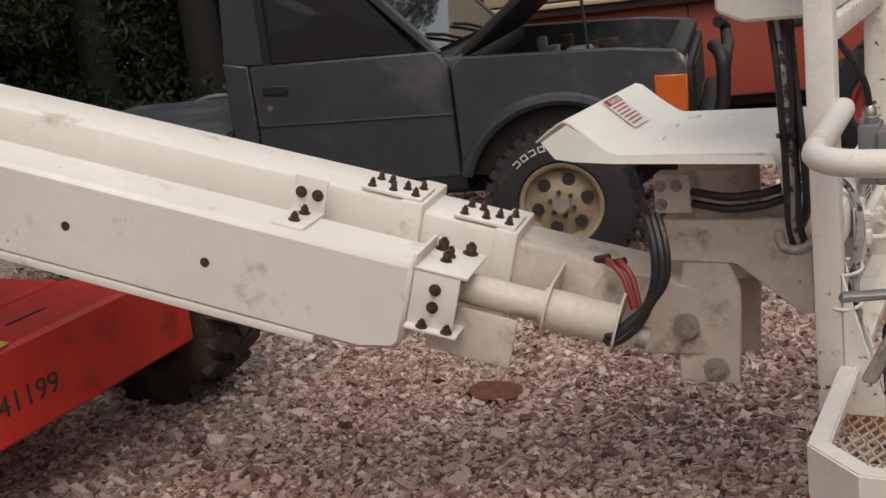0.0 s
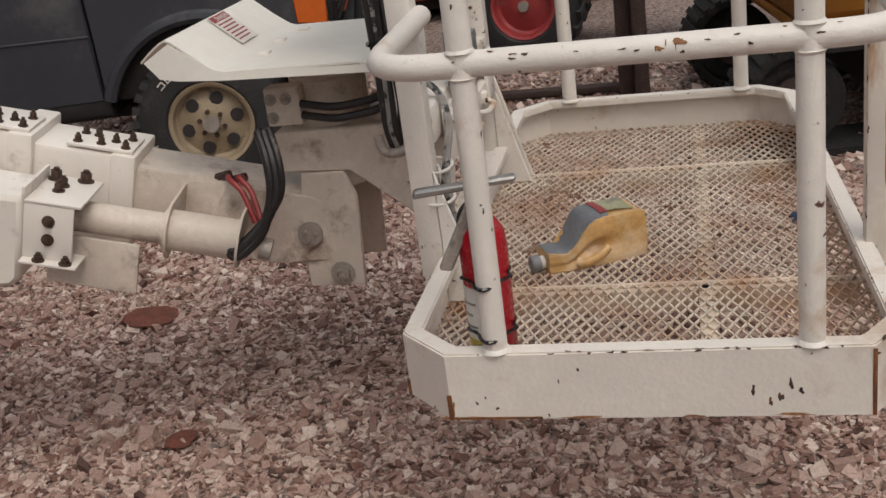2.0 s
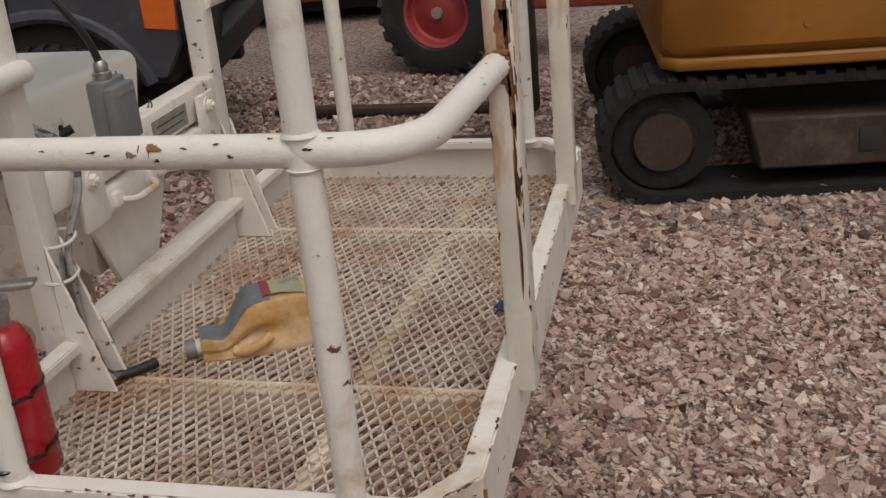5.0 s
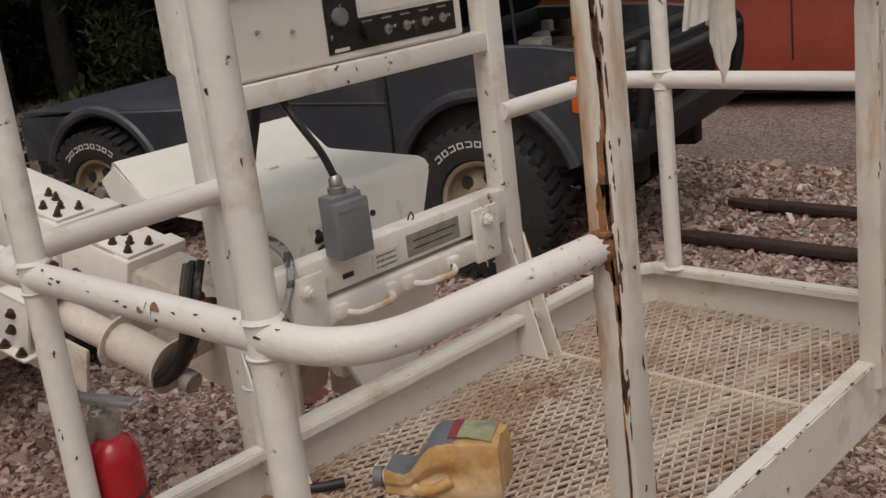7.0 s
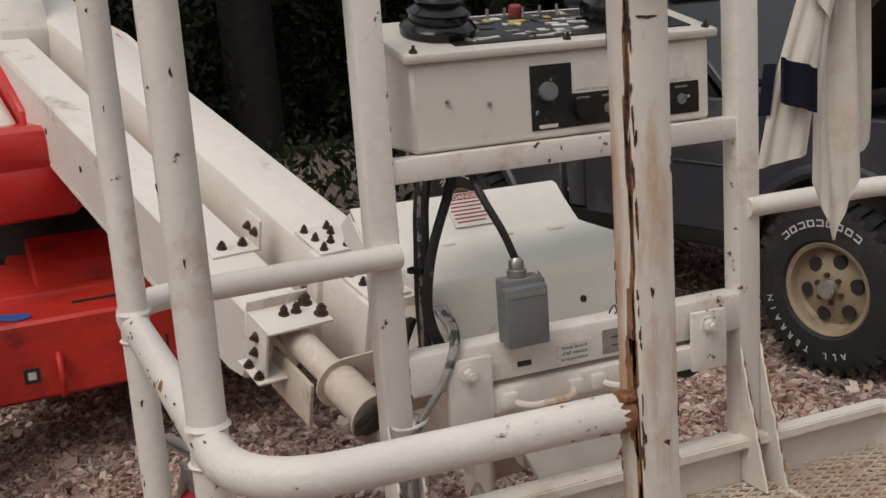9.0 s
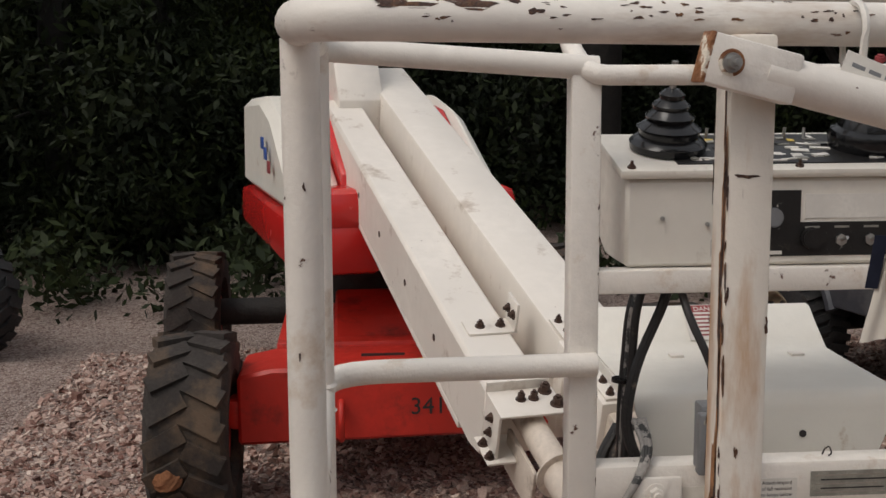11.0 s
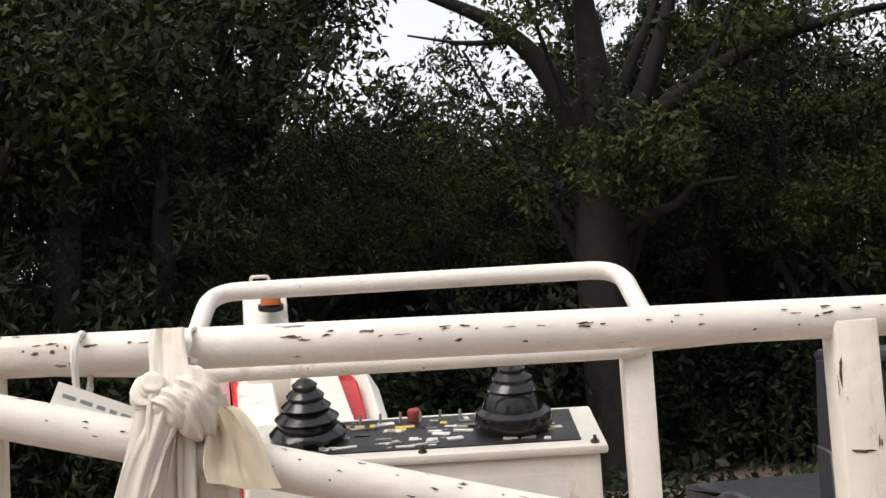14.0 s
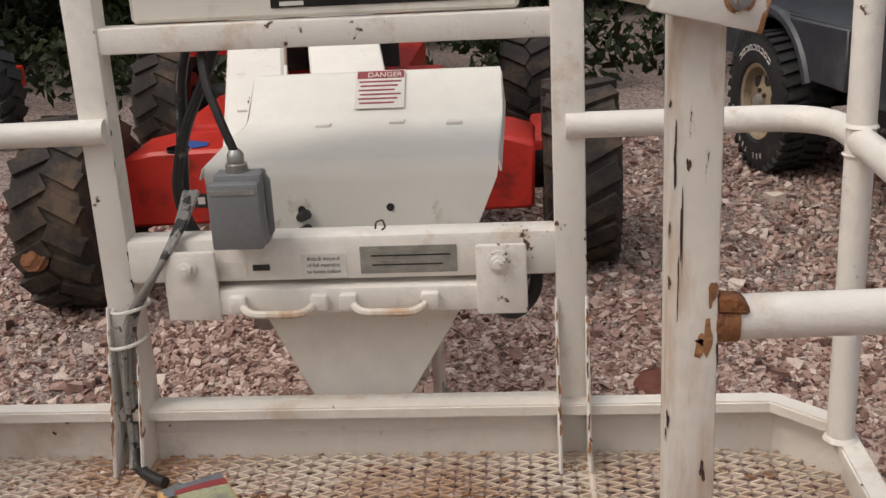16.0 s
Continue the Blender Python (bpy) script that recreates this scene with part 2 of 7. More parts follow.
def gravel_material():
    m = bpy.data.materials.new("pinkish_gravel")
    m.use_nodes = True
    nt = m.node_tree
    N, K = nt.nodes, nt.links
    b = N["Principled BSDF"]
    b.inputs["Roughness"].default_value = 0.85
    co = N.new("ShaderNodeTexCoord")
    v = N.new("ShaderNodeTexVoronoi")
    v.inputs["Scale"].default_value = 78
    K.new(co.outputs["Object"], v.inputs["Vector"])
    r = N.new("ShaderNodeValToRGB")
    sep = N.new("ShaderNodeSeparateColor")
    K.new(v.outputs["Color"], sep.inputs[0])
    K.new(sep.outputs[0], r.inputs[0])
    e = r.color_ramp.elements
    e[0].color, e[1].color = (0.13, 0.075, 0.06, 1), (0.50, 0.42, 0.37, 1)
    for p, c in ((0.25, (0.24, 0.17, 0.145, 1)), (0.5, (0.34, 0.255, 0.225, 1)), (0.8, (0.42, 0.34, 0.30, 1))):
        e.new(p).color = c
    big = N.new("ShaderNodeTexNoise")
    big.inputs["Scale"].default_value = 0.8
    K.new(co.outputs["Object"], big.inputs["Vector"])
    mr = N.new("ShaderNodeMapRange")
    mr.inputs[1].default_value, mr.inputs[2].default_value, mr.inputs[3].default_value, mr.inputs[4].default_value = 0.3, 0.7, 0.75, 1.12
    K.new(big.outputs[0], mr.inputs[0])
    mul = N.new("ShaderNodeMix")
    mul.data_type, mul.blend_type = "RGBA", "MULTIPLY"
    mul.inputs[0].default_value = 1.0
    K.new(r.outputs[0], mul.inputs[6])
    K.new(mr.outputs[0], mul.inputs[7])
    K.new(mul.outputs[2], b.inputs["Base Color"])
    bp = N.new("ShaderNodeBump")
    bp.invert = True
    bp.inputs["Strength"].default_value, bp.inputs["Distance"].default_value = 0.9, 0.02
    K.new(v.outputs["Distance"], bp.inputs["Height"])
    K.new(bp.outputs[0], b.inputs["Normal"])
    return m


def stone_material():
    m = bpy.data.materials.new("loose_gravel_stone")
    m.use_nodes = True
    nt = m.node_tree
    N, K = nt.nodes, nt.links
    b = N["Principled BSDF"]
    b.inputs["Roughness"].default_value = 0.8
    geo = N.new("ShaderNodeNewGeometry")
    r = N.new("ShaderNodeValToRGB")
    K.new(geo.outputs["Random Per Island"], r.inputs[0])
    e = r.color_ramp.elements
    e[0].color, e[1].color = (0.085, 0.045, 0.036, 1), (0.66, 0.55, 0.48, 1)
    for p, c in ((0.08, (0.19, 0.098, 0.076, 1)), (0.25, (0.325, 0.205, 0.168, 1)), (0.55, (0.43, 0.30, 0.252, 1)), (0.88, (0.52, 0.405, 0.345, 1))):
        e.new(p).color = c
    co = N.new("ShaderNodeTexCoord")
    n = N.new("ShaderNodeTexNoise")
    n.inputs["Scale"].default_value = 150
    K.new(co.outputs["Object"], n.inputs["Vector"])
    x = N.new("ShaderNodeMix")
    x.data_type, x.blend_type = "RGBA", "OVERLAY"
    x.inputs[0].default_value = 0.5
    K.new(r.outputs[0], x.inputs[6])
    K.new(n.outputs[0], x.inputs[7])
    K.new(x.outputs[2], b.inputs["Base Color"])
    return m


M_gravel, M_stone = gravel_material(), stone_material()


# ---- building helpers ----
G = 0.275                     # height of the gravel; the basket's maker's datum is zero
SITE = [Matrix()]             # where the group of things now being built stands


def shrunk(c, k):
    return Matrix.Translation(c) @ Matrix.Diagonal((k, k, k, 1)) @ Matrix.Translation(-Vector(c))


def thing(name, base, label, category, group="", kind=""):
    ob = new(name)
    ob.empty_display_size = 0.1
    ob.matrix_world = SITE[0] @ (base if isinstance(base, Matrix) else Matrix.Translation(base))
    return tagged(ob, label, category, group, kind)


def world_of(ob):
    return world_of(ob.parent) @ ob.matrix_parent_inverse @ ob.matrix_basis if ob.parent else ob.matrix_basis.copy()


def mesh_of(name, bm, mat, smooth=True):
    me = bpy.data.meshes.new(name)
    bm.normal_update()
    bm.to_mesh(me)
    bm.free()
    me.materials.append(mat)
    if smooth:
        me.polygons.foreach_set("use_smooth", [True] * len(me.polygons))
        me.set_sharp_from_angle(angle=radians(38))
    return me


def part(name, bm, mat, parent, label=""):
    """Links a bmesh, built in world coordinates, as one mesh under a thing or a part."""
    bmesh.ops.transform(bm, matrix=SITE[0], verts=bm.verts)
    ob = new(name, mesh_of(name, bm, mat))
    ob.parent = parent
    ob.matrix_parent_inverse = world_of(parent).inverted()
    return tagged(ob, label)


def solo(name, bm, mat, label, category, group="", kind=""):
    bmesh.ops.transform(bm, matrix=SITE[0], verts=bm.verts)
    ob = new(name, mesh_of(name, bm, mat))
    return tagged(ob, label, category, group, kind)


def bevel(bm, w, seg=2):
    if w:
        bmesh.ops.bevel(bm, geom=bm.edges[:], offset=w, segments=seg, affect="EDGES", profile=0.5)
    return bm


def box(lo, hi, bev=0.004, m=None, bm=None):
    b = bmesh.new()
    lo, hi = Vector(lo), Vector(hi)
    bmesh.ops.create_cube(b, size=1, matrix=Matrix.Translation((lo + hi) / 2) @ Matrix.Diagonal((*(hi - lo), 1)))
    bevel(b, min(bev, 0.45 * min(hi - lo)))
    if m is not None:
        bmesh.ops.transform(b, matrix=m, verts=b.verts)
    return join(bm, b)


def join(bm, b):
    if bm is None:
        return b
    me = bpy.data.meshes.new("joined")
    b.to_mesh(me)
    b.free()
    bm.from_mesh(me)
    bpy.data.meshes.remove(me)
    return bm


def frame_to(p, d):
    return Matrix.Translation(p) @ Vector(d).to_track_quat("Z", "Y").to_matrix().to_4x4()


def rod(p0, p1, r, seg=16, r2=None, bev=0.0, bm=None):
    p0, p1 = Vector(p0), Vector(p1)
    b = bmesh.new()
    d = p1 - p0
    bmesh.ops.create_cone(b, cap_ends=True, segments=seg, radius1=r, radius2=r if r2 is None else r2, depth=d.length, matrix=frame_to((p0 + p1) / 2, d))
    if bev:
        bmesh.ops.bevel(b, geom=[e for e in b.edges if len(e.link_faces) == 2 and any(len(f.verts) > 4 for f in e.link_faces)], offset=bev, segments=2, affect="EDGES")
    return join(bm, b)


def rounded(points, r, n=6):
    """A path through points with its corners rounded to radius r."""
    P = [Vector(p) for p in points]
    out = [P[0]]
    for a, b, c in zip(P, P[1:], P[2:]):
        u, v = (a - b), (c - b)
        k = min(r, 0.48 * u.length, 0.48 * v.length)
        s, e = b + u.normalized() * k, b + v.normalized() * k
        for i in range(n + 1):
            t = i / n
            out.append((1 - t) ** 2 * s + 2 * t * (1 - t) * b + t * t * e)
    return out + [P[-1]]


def pipe(points, r, bend=0.0, seg=14, closed=False, bm=None, taper=None):
    """A round tube along a path."""
    P = rounded(points, bend) if bend else [Vector(p) for p in points]
    if closed:
        P = P[:-1] if (P[0] - P[-1]).length < 1e-6 else P
    n = len(P)
    b = bmesh.new()
    rings, up = [], None
    for i, p in enumerate(P):
        if closed:
            d = P[(i + 1) % n] - P[i - 1]
        else:
            d = P[min(i + 1, n - 1)] - P[max(i - 1, 0)]
        d.normalize()
        if up is None:
            up = d.orthogonal().normalized()
        up = (up - d * up.dot(d)).normalized()
        side = d.cross(up)
        rr = r if taper is None else r + (taper - r) * i / (n - 1)
        rings.append([b.verts.new(p + rr * (math.cos(a) * up + math.sin(a) * side)) for a in [2 * math.pi * k / seg for k in range(seg)]])
    pairs = list(zip(rings, rings[1:])) + ([(rings[-1], rings[0])] if closed else [])
    for A, B in pairs:
        off = min(range(seg), key=lambda o: (A[0].co - B[o].co).length) if closed else 0
        for k in range(seg):
            b.faces.new((A[k], A[(k + 1) % seg], B[(k + 1 + off) % seg], B[(k + off) % seg]))
    if not closed:
        b.faces.new(rings[0][::-1])
        b.faces.new(rings[-1])
    return join(bm, b)


def prism(poly, depth, m=None, bev=0.003, bm=None):
    """A flat polygon (x, y) made depth thick along z, then put at the pose m."""
    b = bmesh.new()
    lo = [b.verts.new((x, y, 0)) for x, y in poly]
    hi = [b.verts.new((x, y, depth)) for x, y in poly]
    k = len(poly)
    b.faces.new(lo[::-1])
    b.faces.new(hi)
    for i in range(k):
        b.faces.new((lo[i], lo[(i + 1) % k], hi[(i + 1) % k], hi[i]))
    bmesh.ops.recalc_face_normals(b, faces=b.faces)
    bevel(b, bev, 1)
    if m is not None:
        bmesh.ops.transform(b, matrix=m, verts=b.verts)
    return join(bm, b)


def lathe(profile, m=None, seg=40, bm=None):
    """Turns (radius, height) pairs round z."""
    b = bmesh.new()
    rings = []
    for r, h in profile:
        rings.append([b.verts.new((r * math.cos(a), r * math.sin(a), h)) for a in [2 * math.pi * k / seg for k in range(seg)]] if r > 1e-5 else [b.verts.new((0, 0, h))])
    for A, B in zip(rings, rings[1:]):
        for k in range(seg):
            a0, a1, b0, b1 = A[k % len(A)], A[(k + 1) % len(A)], B[k % len(B)], B[(k + 1) % len(B)]
            vs = [v for i, v in enumerate((a0, a1, b1, b0)) if v not in (a0, a1, b1, b0)[:i]]
            if len(vs) > 2:
                b.faces.new(vs)
    bmesh.ops.recalc_face_normals(b, faces=b.faces)
    if m is not None:
        bmesh.ops.transform(b, matrix=m, verts=b.verts)
    return join(bm, b)


def sheet(grid, thick=0.003, closed=False):
    """A curved sheet through rows of points, thick metres thick."""
    b = bmesh.new()
    V = [[b.verts.new(p) for p in row] for row in grid]
    for A, B in zip(V, V[1:]):
        for k in range(len(A) - 1):
            b.faces.new((A[k], A[k + 1], B[k + 1], B[k]))
    bmesh.ops.recalc_face_normals(b, faces=b.faces)
    bmesh.ops.solidify(b, geom=b.faces[:], thickness=thick)
    return b


def bolt(p, d, parent, r=0.011, h=0.012, mat=None, name="bolt", washer=True):
    d = Vector(d).normalized()
    p = Vector(p)
    b = rod(p, p + d * 0.003, r * 1.45, 14) if washer else None
    b = rod(p + d * 0.002, p + d * h, r, 6, bm=b)
    b = rod(p + d * h, p + d * (h + 0.006), r * 0.55, 8, bm=b)
    return part(name, b, mat or M_bolt, parent)


def text_mesh(body, size, m, mat, name, parent, thick=0.0006, align="LEFT"):
    cu = bpy.data.curves.new(name, "FONT")
    cu.body, cu.size, cu.extrude, cu.align_x = body, size, thick, align
    ob = bpy.data.objects.new(name, cu)
    scene.collection.objects.link(ob)
    deps = bpy.context.evaluated_depsgraph_get()
    me = bpy.data.meshes.new_from_object(ob.evaluated_get(deps))
    bpy.data.objects.remove(ob)
    bpy.data.curves.remove(cu)
    b = bmesh.new()
    b.from_mesh(me)
    bpy.data.meshes.remove(me)
    bmesh.ops.transform(b, matrix=m, verts=b.verts)
    return part(name, b, mat, parent)


def facing(origin, right, up):
    """A pose whose x runs right and y up on a surface."""
    r, u = Vector(right).normalized(), Vector(up).normalized()
    n = r.cross(u).normalized()
    u = n.cross(r)
    return Matrix(((r.x, u.x, n.x, origin[0]), (r.y, u.y, n.y, origin[1]), (r.z, u.z, n.z, origin[2]), (0, 0, 0, 1)))


# ---- bare patches in the paint: small uneven plates lying on a surface ----
def patch(bm, on, u0, v0, ru, rv, rng):
    """One patch of uneven outline; on(u, v) gives the surface point, u along it and v across it."""
    n = 15
    ph = [rng.uniform(0, 6.28) for k in range(3)]
    spoke = []
    for k in range(n):
        a = 2 * math.pi * k / n
        j = 1 + 0.28 * math.sin(2 * a + ph[0]) + 0.22 * math.sin(3 * a + ph[1]) + 0.16 * math.sin(5 * a + ph[2]) + rng.uniform(-0.12, 0.12)
        spoke.append((math.cos(a) * j * ru, math.sin(a) * j * rv))
    mid = bm.verts.new(on(u0, v0))
    last = None
    for f in (0.4, 0.75, 1.0):
        ring = [bm.verts.new(on(u0 + x * f, v0 + y * f)) for x, y in spoke]
        for k in range(n):
            q = (k + 1) % n
            if last is None:
                bm.faces.new((mid, ring[k], ring[q]))
            else:
                bm.faces.new((last[k], ring[k], ring[q], last[q]))
        last = ring


def round_face(p0, p1, r, ref):
    """Surface of a tube; v = 0 faces ref."""
    p0, p1 = Vector(p0), Vector(p1)
    d = (p1 - p0).normalized()
    a = (Vector(ref) - d * d.dot(Vector(ref))).normalized()
    b = d.cross(a)
    return lambda u, v: p0 + d * u + (a * math.cos(v / r) + b * math.sin(v / r)) * (r + 0.0006)


def corner_face(p0, p1, a, b, bev=0.0035):
    """The two faces on both sides of an edge; v > 0 runs along a, v < 0 along b."""
    p0, p1, a, b = Vector(p0), Vector(p1), Vector(a), Vector(b)
    d = (p1 - p0).normalized()
    out = -(a + b)

    def on(u, v):
        base = p0 + d * u
        if v > bev:
            return base + a * v - b * 0.0006
        if v < -bev:
            return base - b * v - a * 0.0006
        f = (v + bev) / (2 * bev)
        sag = 0.29 * bev * (1 - (2 * f - 1) ** 2)
        return base + a * bev * f + b * bev * (1 - f) + out * (0.0006 + sag * 0.7)
    return on


def patches(name, on, spots, mat, parent, seed, label=""):
    rng = random.Random(seed)
    b = bmesh.new()
    for u, v, ru, rv in spots:
        patch(b, on, u, v, ru, rv, rng)
    bmesh.ops.recalc_face_normals(b, faces=b.faces)
    ob = part(name, b, mat, parent, label)
    return tagged(ob, label, kind="stuff")


def scatter(seed, n, length, vspan, ru, rv, v0=0.0):
    rng = random.Random(seed)
    return [(rng.uniform(0.02, length - 0.02), v0 + rng.uniform(-vspan, vspan), rng.uniform(*ru), rng.uniform(*rv)) for k in range(n)]


# ---- ground ----
def ground():
    b = bmesh.new()
    lines = sorted(set([-400, -150, -60, -30] + [-14 + i * 0.5 for i in range(57)] + [30, 60, 150, 400]))
    V = {}
    for i, x in enumerate(lines):
        for j, y in enumerate(lines):
            z = G
            if abs(x) < 13 and abs(y) < 13:
                z += 0.02 * noise.noise((x * 0.5, y * 0.5, 0))
            V[i, j] = b.verts.new((x, y, z))
    n = len(lines)
    for i in range(n - 1):
        for j in range(n - 1):
            b.faces.new((V[i, j], V[i + 1, j], V[i + 1, j + 1], V[i, j + 1]))
    return b


solo("ground", ground(), M_gravel, "pinkish grey crushed gravel yard", "ground", kind="structure")


def ground_z(x, y):
    return G + 0.02 * noise.noise((x * 0.5, y * 0.5, 0))


def stones(count, area, size, seed, name, keep_out=None):
    """Crushed chips: jittered eight-cornered blocks, flattened, tilted and half sunk."""
    rng = np.random.default_rng(seed)
    base = np.array([(x, y, z) for x in (-1, 1) for y in (-1, 1) for z in (-1, 1)], float) * 0.62
    quad = [(0, 1, 3, 2), (4, 6, 7, 5), (0, 4, 5, 1), (2, 3, 7, 6), (0, 2, 6, 4), (1, 5, 7, 3)]
    x0, x1, y0, y1 = area
    P = np.stack([rng.uniform(x0, x1, count), rng.uniform(y0, y1, count)], 1)
    if keep_out:
        a, b, c, d = keep_out
        P = P[~((P[:, 0] > a) & (P[:, 0] < b) & (P[:, 1] > c) & (P[:, 1] < d))]
    count = len(P)
    s = size * rng.lognormal(0, 0.38, count)
    ang = rng.uniform(0, 2 * np.pi, count)
    sh = rng.uniform(0.65, 1.25, (count, 1, 3)) * np.array([1.2, 0.92, 0.62])
    jit = rng.normal(0, 0.20, (count, 8, 3))
    loc = (base[None] + jit) * sh * s[:, None, None]
    tilt = rng.normal(0, 0.32, (count, 2))
    loc[:, :, 2] += loc[:, :, 0] * tilt[:, :1] + loc[:, :, 1] * tilt[:, 1:]
    c, sn = np.cos(ang)[:, None], np.sin(ang)[:, None]
    X = loc[:, :, 0] * c - loc[:, :, 1] * sn + P[:, :1]
    Y = loc[:, :, 0] * sn + loc[:, :, 1] * c + P[:, 1:]
    Z = loc[:, :, 2] + np.array([ground_z(x, y) for x, y in P])[:, None] + (rng.uniform(0.0, 0.55, count) * s)[:, None]
    verts = np.stack([X, Y, Z], 2).reshape(-1, 3)
    F = (np.array(quad)[None] + (np.arange(count) * 8)[:, None, None]).reshape(-1, 4)
    me = bpy.data.meshes.new(name)
    me.from_pydata(verts.tolist(), [], F.tolist())
    me.materials.append(M_stone)
    ob = new(name, me)
    return tagged(ob, "loose crushed pinkish gravel stones covering the yard", "gravel", kind="stuff")


stones(102000, (-2.3, 1.7, 1.3, 3.9), 0.0081, 1, "gravel_stones")
stones(82000, (-5.0, 2.8, 0.0, 6.2), 0.0106, 2, "gravel_stones", (-2.3, 1.7, 1.3, 3.9))


# ---- the work platform ----
X0, X1, Y0, Y1 = -0.335, 0.465, 1.444, 3.0
ZB, ZT, ZF = 0.755, 0.872, 0.772
XF = -0.350
basket = thing("work_platform", (0.06, 2.2, ZB), "cream-painted steel lift basket with chipped rails, hung on the boom", "lift basket")


def outline(inset):
    c, k = 0.088 - 0.586 * inset, 0.066 - 0.586 * inset
    a, b, d, e = X0 + inset, X1 - inset, Y0 + inset, Y1 - inset
    g = b - 0.043                                   # the entry side runs slightly inwards to the north
    return [(a + c, d), (b - k, d), (b, d + c), (g, e - c), (g - c, e), (a + c, e), (a, e - c), (a, d + c)]


def toe_board():
    """Folded kick plate: outer wall, inward lip on top, inner return."""
    o, i1, i2 = outline(0), outline(0.034), outline(0.030)
    prof = [(o, ZB), (o, ZT), (i1, ZT), (i1, ZT - 0.018), (i2, ZT - 0.018), (i2, ZT - 0.006), (outline(0.004), ZT - 0.006), (outline(0.004), ZB)]
    b = bmesh.new()
    R = [[b.verts.new((x, y, z)) for x, y in ring] for ring, z in prof]
    for A, B in zip(R, R[1:] + R[:1]):
        for k in range(8):
            b.faces.new((A[k], A[(k + 1) % 8], B[(k + 1) % 8], B[k]))
    bmesh.ops.recalc_face_normals(b, faces=b.faces)
    ed = [e for e in b.edges if all(abs(v.co.z - ZT) < 1e-5 for v in e.verts)]
    bmesh.ops.bevel(b, geom=ed, offset=0.003, segments=2, affect="EDGES")
    return b


part("toe_board", toe_board(), M_toe, basket, "cream kick plate with scraped paint and rust at the corners")

# expanded metal deck: crossing strands, proud at the knots
def deck():
    b = bmesh.new()
    px, py, w, h = 0.0226, 0.0470, 0.00165, 0.0042
    slope = py / px
    inside = outline(0.006)
    n8 = len(inside)
    for sgn in (1, -1):
        d = Vector((1, sgn * slope, 0)).normalized()
        n = Vector((-d.y, d.x, 0)) * w
        for k in range(-45, 85):
            o = Vector((X0, Y0 + k * py, ZF))
            t0, t1 = -9.0, 9.0
            for i in range(n8):
                p, q = inside[i], inside[(i + 1) % n8]
                nx, ny = -(q[1] - p[1]), q[0] - p[0]
                den = nx * d.x + ny * d.y
                num = nx * (p[0] - o.x) + ny * (p[1] - o.y)
                if abs(den) < 1e-9:
                    continue
                if den > 0:
                    t0 = max(t0, num / den)
                else:
                    t1 = min(t1, num / den)
            if t1 - t0 < 0.01:
                continue
            A, B = o + d * t0, o + d * t1
            up = Vector((0, 0, h))
            vs = [b.verts.new(v) for v in (A - n, A + n, A + n + up, A - n + up, B - n, B + n, B + n + up, B - n + up)]
            for f in ((0, 1, 5, 4), (1, 2, 6, 5), (2, 3, 7, 6), (3, 0, 4, 7)):
                b.faces.new([vs[i] for i in f])
    return b


part("deck_mesh", deck(), M_mesh, basket, "expanded steel mesh deck, cream paint worn to rust")
for y, xe in ((1.91, X1 - 0.014), (2.62, X1 - 0.036)):
    part("deck_seam", rod((X0 + 0.02, y, ZF + 0.001), (xe - 0.02, y, ZF + 0.001), 0.0055, 8), M_mesh, basket)
    part("cross_member", box((X0 + 0.01, y - 0.02, ZB - 0.03), (xe - 0.01, y + 0.02, ZF - 0.003), 0.003), M_mesh, basket)
part("deck_rib", box((0.15, Y0 + 0.01, ZB), (0.18, Y1 - 0.01, ZF - 0.003), 0.003), M_mesh, basket)

# posts and rails
RP, ZTOP = 0.0195, 1.826
YS, YN, XE, XN = 1.460, 2.972, 0.462, 0.421
ZSR, ZNR = 1.330, 1.3125                            # mid rails, south and north
ZS, ZN = ZTOP + 0.008, ZTOP - 0.003                 # top rail, south and north
for nm, x, y in (("post", -0.165, YS), ("post", 0.313, YS), ("post", -0.180, YN), ("post", 0.284, YN)):
    part(nm, rod((x, y, ZT - 0.004), (x, y, ZTOP), RP, 18), M_rail, basket)
    part("weld_collar", lathe([(RP - 0.002, 0), (RP + 0.005, 0.001), (RP + 0.001, 0.007), (RP - 0.002, 0.009)], pose(x, y, ZT - 0.001), 18), M_rail, basket)
    for dz in (-1, 1):
        part("weld_collar", lathe([(RP - 0.002, 0), (RP + 0.0035, 0.001 * dz), (RP, 0.006 * dz)], pose(x, y, (ZSR if y < 2 else ZNR) + dz * (RP - 0.002)), 18), M_rail, basket)
part("mid_rail", pipe([(XF + 0.03, 1.90, ZSR), (XF + 0.045, YS, ZSR), (XE - 0.018, YS, ZSR), (XE - 0.004, 1.833, ZSR)], RP, 0.10), M_rail, basket, "curved cream mid rail with rust at its sawn end")
part("mid_rail", pipe([(XF + 0.02, 2.59, ZNR), (XF + 0.02, YN, ZNR), (XN - 0.012, YN, ZNR), (XN, 2.69, ZNR)], RP, 0.10), M_rail, basket)
part("rust_collar", rod((XE - 0.006, 1.820, ZSR), (XE - 0.004, 1.836, ZSR), RP + 0.0010, 18), M_rustjoint, basket, "orange rusted weld")
part("rust_collar", rod((XN, 2.686, ZNR), (XN, 2.706, ZNR), RP + 0.0010, 18), M_rustjoint, basket, "orange rusted weld")
